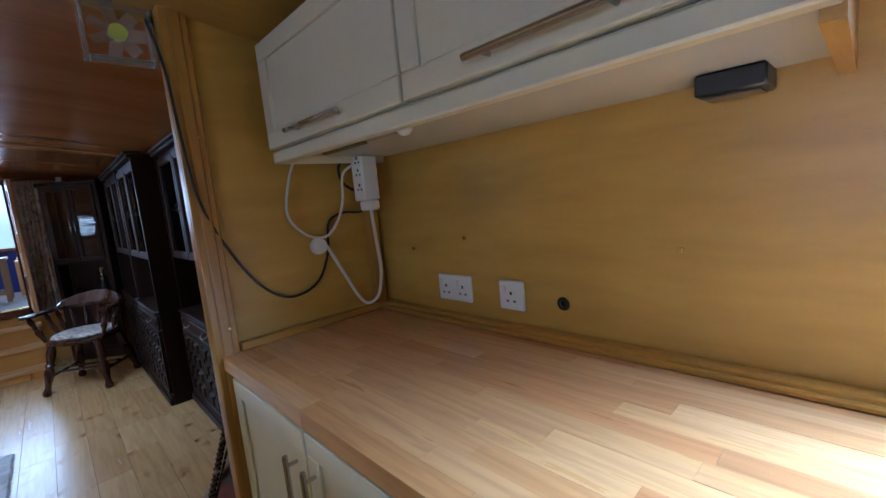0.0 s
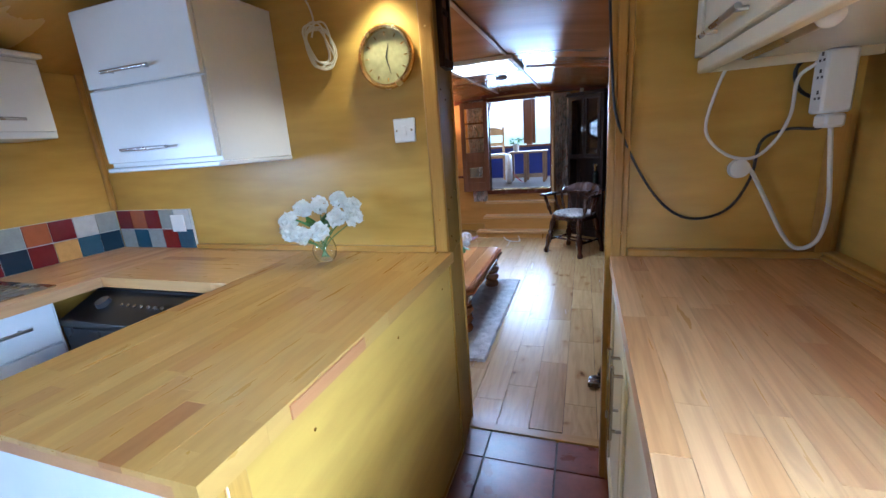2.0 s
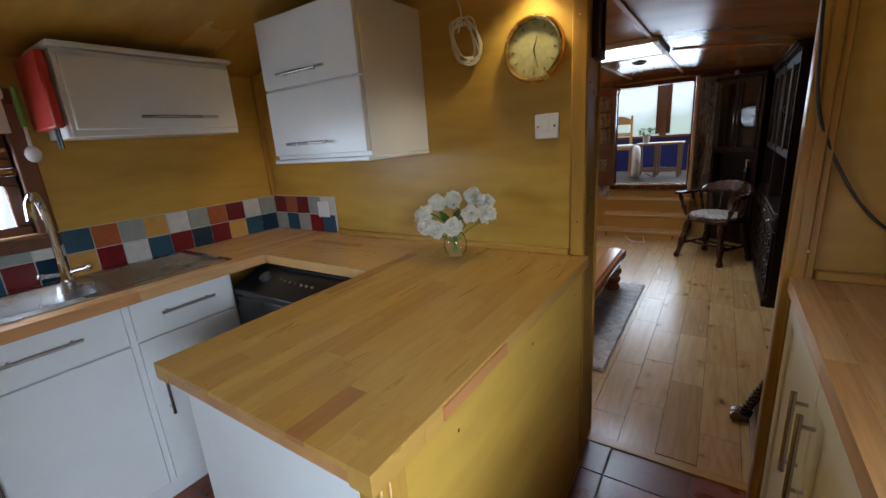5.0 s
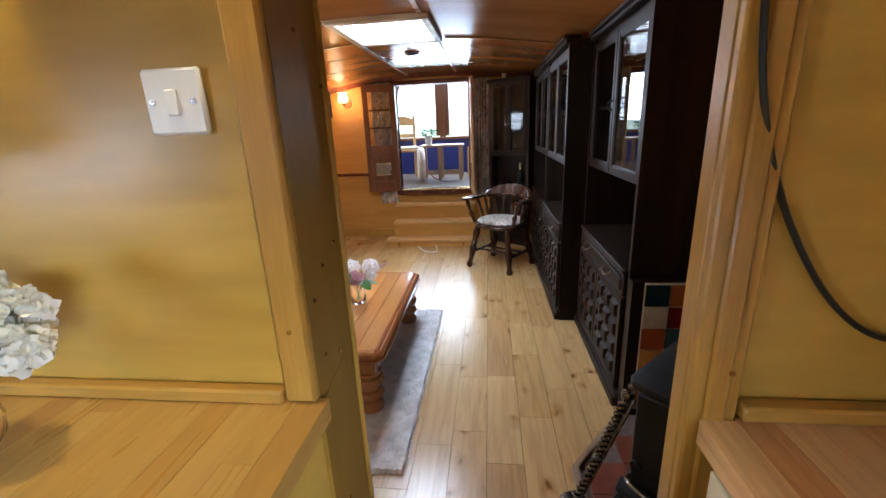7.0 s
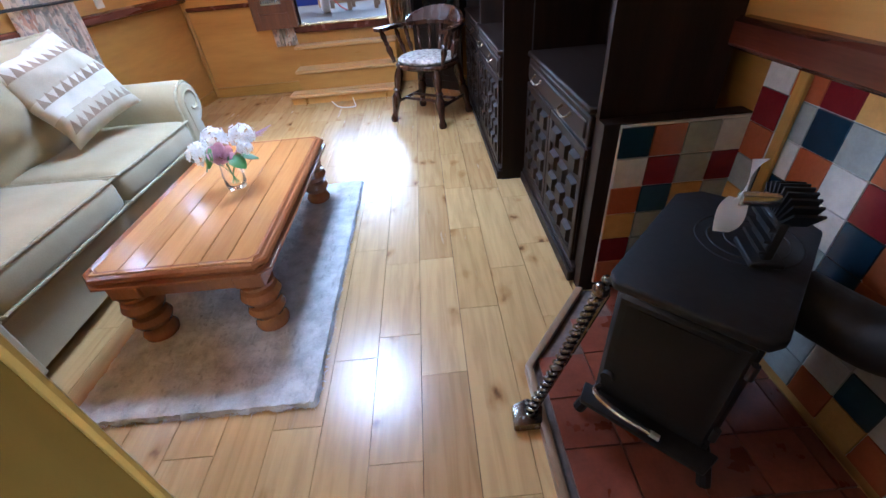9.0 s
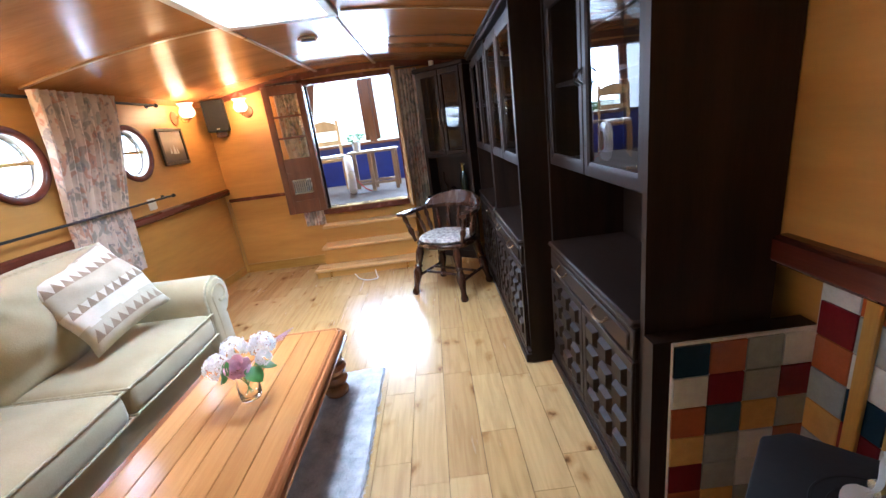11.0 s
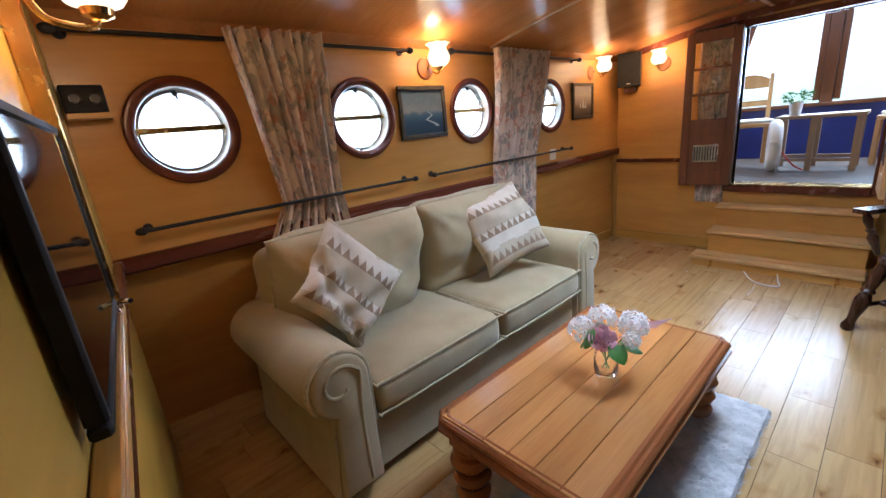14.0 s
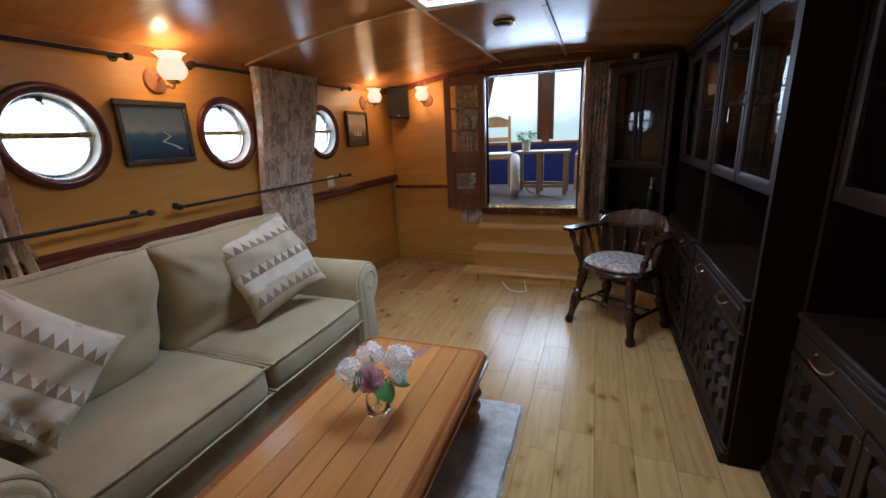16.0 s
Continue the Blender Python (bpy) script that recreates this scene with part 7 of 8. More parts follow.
TULIP = [(0.020, -0.045), (0.042, -0.036), (0.059, -0.014), (0.062, 0.008), (0.052, 0.032), (0.044, 0.050), (0.052, 0.068), (0.062, 0.076)]


def wall_lamp(base, way, reach=0.125):
    """A bracket lamp: base on the wall, way out of it."""
    w, base = Vector(way), Vector(base)
    l = thing("wall_lamp", "brass wall lamp with glowing opal tulip shade", "lamp", base, group="saloon wall lamps")
    q = Matrix.Translation(base) @ w.to_track_quat("Z", "Y").to_matrix().to_4x4()
    bm = bmesh.new()
    lathe(bm, [(0.0001, 0.022), (0.02, 0.022), (0.042, 0.014), (0.056, 0.010), (0.062, 0.0)], q, 28)
    part("back_plate", bm, wood("turned_oak", (0.26, 0.10, 0.035), (0.36, 0.16, 0.06), "z", 0.3, 40), l, "turned wooden back plate")
    s = base + w * reach + Vector((0, 0, 0.035))
    bm = bmesh.new()
    tube(bm, smooth([base + w * 0.02, base + w * 0.05 + Vector((0, 0, 0.012)), base + w * 0.075 + Vector((0, 0, -0.03)), base + w * (reach - 0.015) + Vector((0, 0, -0.04)), s + Vector((0, 0, -0.055))], 6), 0.006, 8)
    part("arm", bm, BRASS, l)
    bm = bmesh.new()
    lathe(bm, [(0.010, -0.062), (0.024, -0.056), (0.026, -0.044), (0.020, -0.040)], Matrix.Translation(s), 20, cap=False)
    part("gallery", bm, BRASS, l)
    bm = bmesh.new()
    n = 40
    rings = []
    for k, (r, z) in enumerate(TULIP):
        fr = max(0, k - 5) * 0.004
        rings.append([bm.verts.new(s + Vector(((r + fr * math.cos(8 * math.tau * j / n)) * math.cos(math.tau * j / n), (r + fr * math.cos(8 * math.tau * j / n)) * math.sin(math.tau * j / n), z))) for j in range(n)])
    for a, b in zip(rings, rings[1:]):
        for j in range(n):
            bm.faces.new((a[j], a[(j + 1) % n], b[(j + 1) % n], b[j]))
    sh = part("shade", bm, SHADE, l, "opal tulip glass shade")
    sh.visible_shadow = False


wall_lamp((*skew(-1.46), 1.565), (0, 1, 0), 0.147)
wall_lamp((XL, 2.05, 1.635), (1, 0, 0))
wall_lamp((XL, 4.00, 1.635), (1, 0, 0))
wall_lamp((-1.99, YE, 1.66), (0, -1, 0))


def rail(name, label, x, y0, y1, z, r, group):
    t = thing(name, label, "rail", (x, (y0 + y1) / 2, z), group=group)
    bm = bmesh.new()
    cyl(bm, (x, y0, z), (x, y1, z), r, n=12)
    part("bar", bm, BLACKIRON, t)
    for y in (y0, y1):
        bm = bmesh.new()
        ball(bm, (x, y, z), r * 1.9, 12, (1, 1.4, 1))
        part("finial", bm, BLACKIRON, t)
    for y in (y0 + 0.03, y1 - 0.03):
        bm = bmesh.new()
        cyl(bm, (XL, y, z), (x, y, z), r * 0.8, n=8)
        cyl(bm, (XL + 0.001, y, z), (XL + 0.008, y, z), r * 2.2, n=14)
        part("bracket", bm, BLACKIRON, t)


rail("curtain_rail", "black iron curtain rail above the portholes", XL + 0.06, 0.42, 1.90, 1.715, 0.009, "curtain rails")
rail("curtain_rail", "black iron curtain rail above the portholes", XL + 0.06, 2.22, 3.70, 1.725, 0.009, "curtain rails")
rail("grab_rail", "black iron rail holding back the curtains", XL + 0.075, 0.50, 1.83, 1.03, 0.008, "curtain hold-back rails")
rail("grab_rail", "black iron rail holding back the curtains", XL + 0.075, 1.98, 3.54, 1.03, 0.008, "curtain hold-back rails")

CURTAIN = mottled("faded_floral_curtain", (0.66, 0.52, 0.40), (0.80, 0.69, 0.57), 9, 0.95, 0.1, fine=60, spec=0.1)
_t, _b, _a, _l = nodes(CURTAIN)
_co = _a("ShaderNodeTexCoord")
_src = _b.inputs["Base Color"].links[0].from_socket
# printed sprays: grey-green leaves, terracotta and slate blooms, in uneven patches
for _scale, _lo, _hi, _col, _amt in ((11.0, 0.54, 0.58, (0.24, 0.24, 0.19), 0.6), (15.0, 0.58, 0.62, (0.54, 0.24, 0.14), 0.65), (19.0, 0.58, 0.62, (0.20, 0.20, 0.22), 0.55)):
    _mp, _n = _a("ShaderNodeMapping"), _a("ShaderNodeTexNoise")
    _mp.inputs["Location"].default_value = (_scale, 3.0 * _scale, 0)
    _mp.inputs["Scale"].default_value = (1.0, 1.0, 0.6)
    _l(_co.outputs["Object"], _mp.inputs[0])
    _l(_mp.outputs[0], _n.inputs[0])
    _n.inputs["Scale"].default_value, _n.inputs["Detail"].default_value, _n.inputs["Distortion"].default_value = _scale, 3.0, 1.2
    _f = ramp(_a, [(_lo, (0, 0, 0)), (_hi, (_amt, _amt, _amt))])
    _l(_n.outputs[0], _f.inputs[0])
    _mx = _a("ShaderNodeMix")
    _mx.data_type = "RGBA"
    _l(_f.outputs[0], _mx.inputs[0])
    _l(_src, _mx.inputs[6])
    _mx.inputs[7].default_value = (*_col, 1)
    _src = _mx.outputs[2]
_l(_src, _b.inputs["Base Color"])
translucent(CURTAIN, 0.18)


def curtain(name, label, x, tops, zs, folds, depth=0.028, axis="y", seed=0, cat="curtain"):
    """A gathered curtain: tops gives (from, to) along the wall at each height in zs."""
    c = thing(name, label, cat, (x, tops[0][0], zs[-1]) if axis == "y" else (tops[0][0], x, zs[-1]))
    bm = bmesh.new()
    rng = random.Random(seed)
    ph = [rng.uniform(0, 6) for _ in range(3)]
    n = len(zs) - 1

    def at(v, seq):
        f = v * n
        i = min(n - 1, int(f))
        t = f - i
        t = t * t * (3 - 2 * t)
        return seq[i] + (seq[i + 1] - seq[i]) * t

    def fn(u, v):
        a, b = at(v, [q[0] for q in tops]), at(v, [q[1] for q in tops])
        z = at(v, zs)
        w = u + 0.012 * math.sin(9 * u + ph[0])
        lead = [0.026, 0.012, -0.034, -0.026, -0.020] if axis == "y" and n == 4 else [0.0] * (n + 1)
        full = [1.0, 1.0, 0.62, 0.8, 1.0] if axis == "y" and n == 4 else [1.0] * (n + 1)
        off = at(v, lead) + at(v, full) * depth * math.sin(math.tau * folds * w + ph[1] + 0.5 * math.sin(3 * v)) + at(v, full) * 0.25 * depth * math.sin(math.tau * folds * 2.3 * w + ph[2])
        s = a + (b - a) * u
        return (x + off, s, z) if axis == "y" else (s, x + off, z)
    sheet(bm, fn, folds * 10, 26)
    part("cloth", bm, CURTAIN, c)
    bm = bmesh.new()

    def fh(u, v):
        p = Vector(fn(u, 0.035 * v))
        return p + (Vector((0.003, 0, 0.0)) if axis == "y" else Vector((0, -0.003, 0)))
    sheet(bm, fh, folds * 10, 2)
    part("heading", bm, CURTAIN, c)
    return c


curtain("curtain", "faded floral curtain gathered behind the rail", XL + 0.068, [(0.94, 1.37), (0.99, 1.37), (1.06, 1.38), (0.96, 1.41), (0.84, 1.43)], [1.752, 1.45, 1.03, 0.85, 0.62], 9, 0.027, seed=1)
curtain("curtain", "faded floral curtain hanging between the portholes", XL + 0.068, [(2.60, 3.22), (2.60, 3.16), (2.58, 3.08), (2.56, 3.06), (2.54, 3.04)], [1.760, 1.45, 1.03, 0.85, 0.60], 11, 0.027, seed=2)
curtain("curtain", "floral curtain beside the forward doorway", YE - 0.06, [(-0.475, -0.27), (-0.47, -0.28), (-0.47, -0.29), (-0.46, -0.30)], [1.85, 1.4, 1.0, 0.50], 6, 0.018, "x", 3)
curtain("curtain", "floral curtain behind the open door leaf", YE - 0.018, [(-1.70, -1.45), (-1.70, -1.46), (-1.67, -1.45), (-1.66, -1.44)], [1.86, 1.4, 1.0, 0.435], 6, 0.012, "x", 4)
for x0, x1 in ((-0.50, -0.24), (-1.74, -1.43)):
    cr = thing("curtain_rod", "short dark curtain rod over the doorway", "rail", ((x0 + x1) / 2, YE - 0.04, 1.865), group="doorway curtain rods")
    bm = bmesh.new()
    cyl(bm, (x0, YE - 0.05, 1.868), (x1, YE - 0.05, 1.868), 0.007, n=10)
    part("rod", bm, BLACKIRON, cr)
    for x in (x0 + 0.01, x1 - 0.01):
        bm = bmesh.new()
        cyl(bm, (x, YE - 0.05, 1.868), (x, YE - 0.001, 1.868), 0.006, n=8)
        part("bracket", bm, BLACKIRON, cr)


def picture(label, y0, y1, z0, z1, style):
    p = thing("framed_picture", label, "picture", (XL, (y0 + y1) / 2, z0), group="seascape pictures")
    f = 0.026
    part("frame", boxes((XL + 0.001, y0, z0, XL + 0.022, y1, z0 + f), (XL + 0.001, y0, z1 - f, XL + 0.022, y1, z1), (XL + 0.001, y0, z0 + f, XL + 0.022, y0 + f, z1 - f), (XL + 0.001, y1 - f, z0 + f, XL + 0.022, y1, z1 - f), bevel=0.004), mottled("dark_gilt_frame", (0.02, 0.02, 0.016), (0.07, 0.05, 0.022), 30, 0.4, 0.1), p)
    m = mat("painted_" + style, (0.3, 0.35, 0.4), 0.35)
    t, bs, add, link = nodes(m)
    co, sp = add("ShaderNodeTexCoord"), add("ShaderNodeSeparateXYZ")
    link(co.outputs["Generated"], sp.inputs[0])
    n = add("ShaderNodeTexNoise")
    n.inputs["Scale"].default_value, n.inputs["Detail"].default_value = 6, 6
    link(co.outputs["Generated"], n.inputs[0])
    ad = add("ShaderNodeMath")
    ad.operation = "MULTIPLY_ADD"
    link(n.outputs[0], ad.inputs[0])
    ad.inputs[1].default_value = 0.22
    sb = add("ShaderNodeMath")
    sb.operation = "SUBTRACT"
    link(sp.outputs[2], sb.inputs[0])
    sb.inputs[1].default_value = 0.11
    link(sb.outputs[0], ad.inputs[2])
    stops = [(0.0, (0.015, 0.035, 0.06)), (0.3, (0.03, 0.07, 0.12)), (0.46, (0.06, 0.12, 0.18)), (0.54, (0.22, 0.25, 0.26)), (0.75, (0.12, 0.17, 0.21)), (1.0, (0.07, 0.10, 0.13))]
    if style == "ship":
        stops = [(0.0, (0.03, 0.03, 0.03)), (0.3, (0.16, 0.12, 0.08)), (0.45, (0.35, 0.28, 0.20)), (0.7, (0.45, 0.40, 0.32)), (1.0, (0.26, 0.24, 0.22))]
    r = ramp(add, stops)
    link(ad.outputs[0], r.inputs[0])
    link(r.outputs[0], bs.inputs["Base Color"])
    part("canvas", B(XL + 0.004, y0 + f, z0 + f, XL + 0.012, y1 - f, z1 - f), m, p)
    pale = mat("pale_paint_" + style, (0.55, 0.58, 0.56), 0.5)
    yc, h = (y0 + y1) / 2, z1 - z0
    bm = bmesh.new()
    if style == "shore":
        pts = [(0.05, 0.52), (0.10, 0.44), (0.02, 0.36), (0.12, 0.28), (0.16, 0.22)]
        rows = []
        for k, (a, b) in enumerate(pts):
            w = 0.004 + 0.006 * k
            rows.append((bm.verts.new((XL + 0.0124, yc + a * 0.6, z0 + b * h)), bm.verts.new((XL + 0.0124, yc + a * 0.6 + w, z0 + b * h))))
        for a, b in zip(rows, rows[1:]):
            bm.faces.new((a[0], a[1], b[1], b[0]))
    else:
        for a, b, c, d in ((-0.02, 0.30, 0.03, 0.55), (0.03, 0.30, 0.06, 0.50), (-0.06, 0.32, -0.03, 0.48)):
            bm.faces.new([bm.verts.new((XL + 0.0124, yc + u, z0 + v * h)) for u, v in ((a, b), (c, b), ((a + c) / 2, d))])
    part("brushwork", bm, pale, p)


picture("dark framed seascape of a winding shore on orange panelling", 1.815, 2.175, 1.245, 1.540, "shore")
picture("small dark framed picture of a sailing ship", 3.67, 4.02, 1.255, 1.555, "ship")
ss = thing("saloon_switch", "white switch plate on the port panelling", "switch", (XL, 3.37, 0.95))
part("plate", B(XL, 3.325, 0.955, XL + 0.010, 3.411, 1.041, bevel=0.003), WHITEPLAST, ss)
part("rocker", B(XL + 0.010, 3.36, 0.982, XL + 0.014, 3.376, 1.014), WHITEPLAST, ss)

spk = thing("loudspeaker", "small black loudspeaker on a wooden block in the corner", "speaker", (-2.26, YE - 0.09, 1.50), 20, local=True)
part("cabinet", B(-0.098, -0.07, 0.0, 0.098, 0.07, 0.29, bevel=0.006), BLACKPLAST, spk)
part("grille", B(-0.090, -0.076, 0.008, 0.090, -0.0705, 0.282, bevel=0.004), mottled("black_cloth", (0.010, 0.010, 0.010), (0.016, 0.016, 0.016), 200, 0.95, 0.3), spk)
part("badge", B(-0.015, -0.078, 0.02, 0.015, -0.0765, 0.028), STEEL, spk)
part("block", B(-0.04, 0.0, -0.05, 0.06, 0.095, -0.0005), MAHOG, spk, "wooden bracket block")

DULLBLACK = mottled("dull_black_plastic", (0.010, 0.010, 0.011), (0.016, 0.016, 0.017), 60, 0.7, 0.1, spec=0.25)
rd = thing("switch_panel", "black control panel box with two knobs on the port side", "control panel", (XL, 0.47, 1.43))
part("case", B(XL + 0.001, 0.398, 1.455, XL + 0.075, 0.515, 1.545, bevel=0.004), DULLBLACK, rd)
part("shelf", B(XL + 0.001, 0.398, 1.437, XL + 0.085, 0.52, 1.4545), PINE_Y, rd)
for y in (0.43, 0.485):
    bm = bmesh.new()
    cyl(bm, (XL + 0.075, y, 1.50), (XL + 0.092, y, 1.50), 0.014, n=18)
    part("knob", bm, BLACKPLAST, rd)

tv = thing("television", "black flat screen television on the bulkhead", "television", (*skew(-1.30), 0.99), -5.46, local=True)
part("bezel", boxes((-0.28, 0.008, 0.0, 0.28, 0.032, 0.018), (-0.28, 0.008, 0.362, 0.28, 0.032, 0.38), (-0.28, 0.008, 0.018, -0.262, 0.032, 0.362), (0.262, 0.008, 0.018, 0.28, 0.032, 0.362), bevel=0.004), DULLBLACK, tv)
part("screen", B(-0.262, 0.010, 0.018, 0.262, 0.029, 0.362), mat("tv_glass", (0.006, 0.006, 0.007), 0.05), tv)
part("wall_mount", B(-0.1, 0.001, 0.1, 0.1, 0.0095, 0.27), BLACKPLAST, tv)
ledge = thing("wall_ledge", "reeded pine ledge below the television", "shelf", (*skew(-1.28), 0.940), -5.46, local=True)
part("board", B(-0.40, 0.001, 0.0, 0.40, 0.034, 0.026, bevel=0.004), PINE_X, ledge)
for z in (0.006, 0.013, 0.020):
    bm = bmesh.new()
    cyl(bm, (-0.398, 0.034, z), (0.398, 0.034, z), 0.003, n=8)
    part("reed", bm, PINE_X, ledge)
knob = thing("cupboard_catch", "chrome catch on the bulkhead ledge", "catch", (*skew(-1.60, 0.034), 0.966), -5.46, local=True)
part("plate", B(-0.03, -0.03, 0.0, 0.03, 0.0, 0.006, bevel=0.002), CHROME, knob)
bm = bmesh.new()
tube(bm, [(0.0, -0.01, 0.006), (0.0, 0.004, 0.022), (0.03, 0.022, 0.026)], 0.006, 8)
part("lever", bm, CHROME, knob)
gs = thing("gilt_strip", "tall gilt moulding on the bulkhead", "moulding", (*skew(-1.64), 0.967), -5.46, local=True)
GILT = mottled("gilt", (0.42, 0.26, 0.07), (0.55, 0.36, 0.12), 30, 0.3, 0.1, metal=0.6)
part("flat", B(-0.02, 0.001, 0.0, 0.016, 0.030, 0.78, bevel=0.003), GILT, gs)
part("bead", B(0.017, 0.001, 0.0, 0.026, 0.038, 0.78, bevel=0.003), BRASS, gs)

# ---- stove corner ----
TILE_COLORS = {"tile_white": (0.60, 0.60, 0.57), "tile_navy": (0.010, 0.030, 0.055), "tile_sage": (0.31, 0.335, 0.315), "tile_terracotta": (0.36, 0.10, 0.035),
               "tile_maroon": (0.16, 0.012, 0.016), "tile_mustard": (0.58, 0.33, 0.09), "tile_teal": (0.032, 0.085, 0.13)}
TILES = [mottled(k, tuple(c * 0.92 for c in v), tuple(min(1, c * 1.08) for c in v), 3, 0.14, 0.05, fine=12, rvar=0.04, per_object=0.06) for k, v in TILE_COLORS.items()]
rng = random.Random(77)
last = [0, 0]


TILE_CODE = dict(zip("WNGOMYB", range(7)))
UNIT_ROWS = ("OYGW", "MGWG", "YGWO", "OBYG", "WMGM", "NOGW")
SIDE_ROWS = ("", "WYOMG", "GWMNOW", "YMWGNO", "GNYWNOG", "OWOWMGN", "MGNGOWM", "WOMYGNO")


def tile_at(rows, i, j):
    return TILES[TILE_CODE[rows[j][i]]] if j < len(rows) and i < len(rows[j]) else tile_pick()


def tile_pick():
    while True:
        k = rng.choices(range(7), (5, 2, 3, 3, 3, 2, 2))[0]
        if k not in last:
            last[0], last[1] = last[1], k
            return TILES[k]


solid("tile_backing_board", B(0.308, 1.160, 0.0, XLOW - 0.002, 1.2135, 0.672), DARKOAK, "dark oak board carrying the tiles", "panel")
bedA = solid("tiled_panel_unit", B(0.358, 1.150, 0.045, XLOW - 0.002, 1.1595, 0.668), GROUT, "colourful glazed tile panel beside the stove", "tiles")
for i in range(4):
    for j in range(6):
        x0, z0 = 0.360 + i * 0.101, 0.052 + j * 0.1025
        x1 = min(x0 + 0.097, XLOW - 0.006)
        if x1 > x0 + 0.01:
            piece("tile", bedA, tile_at(UNIT_ROWS, i, j), x0, 1.143, z0, x1, 1.152, z0 + 0.097)
bedB = solid("tiled_panel_side", B(XLOW - 0.012, 0.055, 0.045, XLOW - 0.001, 1.149, 0.848), GROUT, "colourful glazed tiles on the side behind the stove", "tiles")
for i in range(11):
    for j in range(8):
        y1, z0 = 1.140 - i * 0.101, 0.05 + j * 0.101
        y0 = max(y1 - 0.097, 0.057)
        z1 = min(z0 + 0.097, 0.847)
        if y1 > y0 + 0.01:
            piece("tile", bedB, tile_at(SIDE_ROWS, i, j), XLOW - 0.019, y0, z0, XLOW - 0.010, y1, z1)
bedC = solid("tiled_panel_bulkhead", B(0.055, 0.036, 0.045, XLOW - 0.020, 0.047, 0.668), GROUT, "colourful glazed tiles on the bulkhead behind the stove", "tiles")
for i in range(7):
    for j in range(6):
        x0, z0 = 0.058 + i * 0.101, 0.055 + j * 0.101
        piece("tile", bedC, tile_pick(), x0, 0.045, z0, min(x0 + 0.097, XLOW - 0.022), 0.054, z0 + 0.097)
solid("trim_tile_batten", B(XLOW - 0.034, 0.985, 0.05, XLOW - 0.0195, 1.02, 0.848, bevel=0.003), PINE, "pine batten over the tiles", "trim")
bm = bmesh.new()
HEARTH = [(0.045, 0.21), (0.045, 0.06), (0.74, 0.06), (0.74, 1.14), (0.32, 1.14), (0.045, 0.80)]
prism(bm, HEARTH, "z", -0.012, 0.012)
hearth = solid("hearth", bm, DARKGROUT, "raised red quarry tile hearth under the stove", "hearth")
for i in range(5):
    for j in range(7):
        x0, y0 = 0.07 + i * 0.155, 0.065 + j * 0.155
        x1, y1 = min(x0 + 0.15, 0.735), min(y0 + 0.15, 1.135)
        if x1 - x0 > 0.02 and y1 - y0 > 0.02 and (x0 - 0.045) > (y1 - 0.80) * 0.81 - 0.02:
            piece("hearth_tile", hearth, QUARRY, x0, y0, 0.010, x1, y1, 0.024)
bm = bmesh.new()
prism(bm, [(0.020, YB + 0.02), (0.044, YB + 0.02), (0.044, 0.80), (0.320, 1.141), (0.295, 1.150), (0.020, 0.808)], "z", -0.012, 0.034, 0.004)
solid("trim_hearth_edge", bm, wood("hearth_edging", (0.20, 0.12, 0.06), (0.30, 0.19, 0.10), "y", 0.4, 30), "wooden edging round the hearth", "trim")

sv = thing("wood_stove", "black cast iron wood-burning stove on the tiled hearth", "stove", (0.405, 0.672, 0.024), -45, local=True)
# local axes: front faces -y
part("body", B(-0.138, -0.205, 0.11, 0.138, 0.205, 0.512, bevel=0.010), BLACKIRON, sv)
bm = bmesh.new()
tw, td, tc = 0.158, 0.242, 0.05
prism(bm, [(-tw + 0.02, -td), (tw - 0.02, -td), (tw, -td + 0.03), (tw, td - tc), (tw - tc, td), (-tw + tc, td), (-tw, td - tc), (-tw, -td + 0.03)], "z", 0.513, 0.538, 0.007)
part("top_plate", bm, BLACKIRON, sv)
for r in (0.045, 0.080, 0.105):
    bm = bmesh.new()
    tube(bm, [(0.035 + r * math.cos(a), 0.065 + r * math.sin(a), 0.5375) for a in [math.tau * k / 40 for k in range(40)]], 0.0026, 6, True)
    part("ring_line", bm, BLACKIRON, sv)
door = part("door", B(-0.128, -0.226, 0.165, 0.128, -0.2055, 0.495, bevel=0.008), BLACKIRON, sv)
part("door_glass", B(-0.104, -0.2285, 0.205, 0.104, -0.2265, 0.475), mottled("sooty_glass", (0.006, 0.006, 0.006), (0.011, 0.010, 0.011), 6, 0.45, 0.0, spec=0.3), door)
for z in (0.22, 0.44):
    bm = bmesh.new()
    cyl(bm, (0.134, -0.222, z - 0.02), (0.134, -0.222, z + 0.02), 0.008, n=10)
    part("hinge", bm, BLACKIRON, sv)
bm = bmesh.new()
prism(bm, [(-0.165, -0.20), (-0.15, -0.262), (0.15, -0.262), (0.165, -0.20)], "z", 0.112, 0.130, 0.005)
part("ash_lip", bm, BLACKIRON, sv)
bm = bmesh.new()
tube(bm, smooth([(-0.115, -0.226, 0.185), (-0.118, -0.256, 0.182), (-0.06, -0.268, 0.172), (0.0, -0.262, 0.160), (0.045, -0.258, 0.152)], 4), 0.008, 8)
part("handle", bm, STEEL, sv, "steel door handle")
bm = bmesh.new()
cyl(bm, (-0.105, -0.227, 0.235), (-0.105, -0.240, 0.235), 0.016, n=16)
part("air_knob", bm, BLACKIRON, sv)
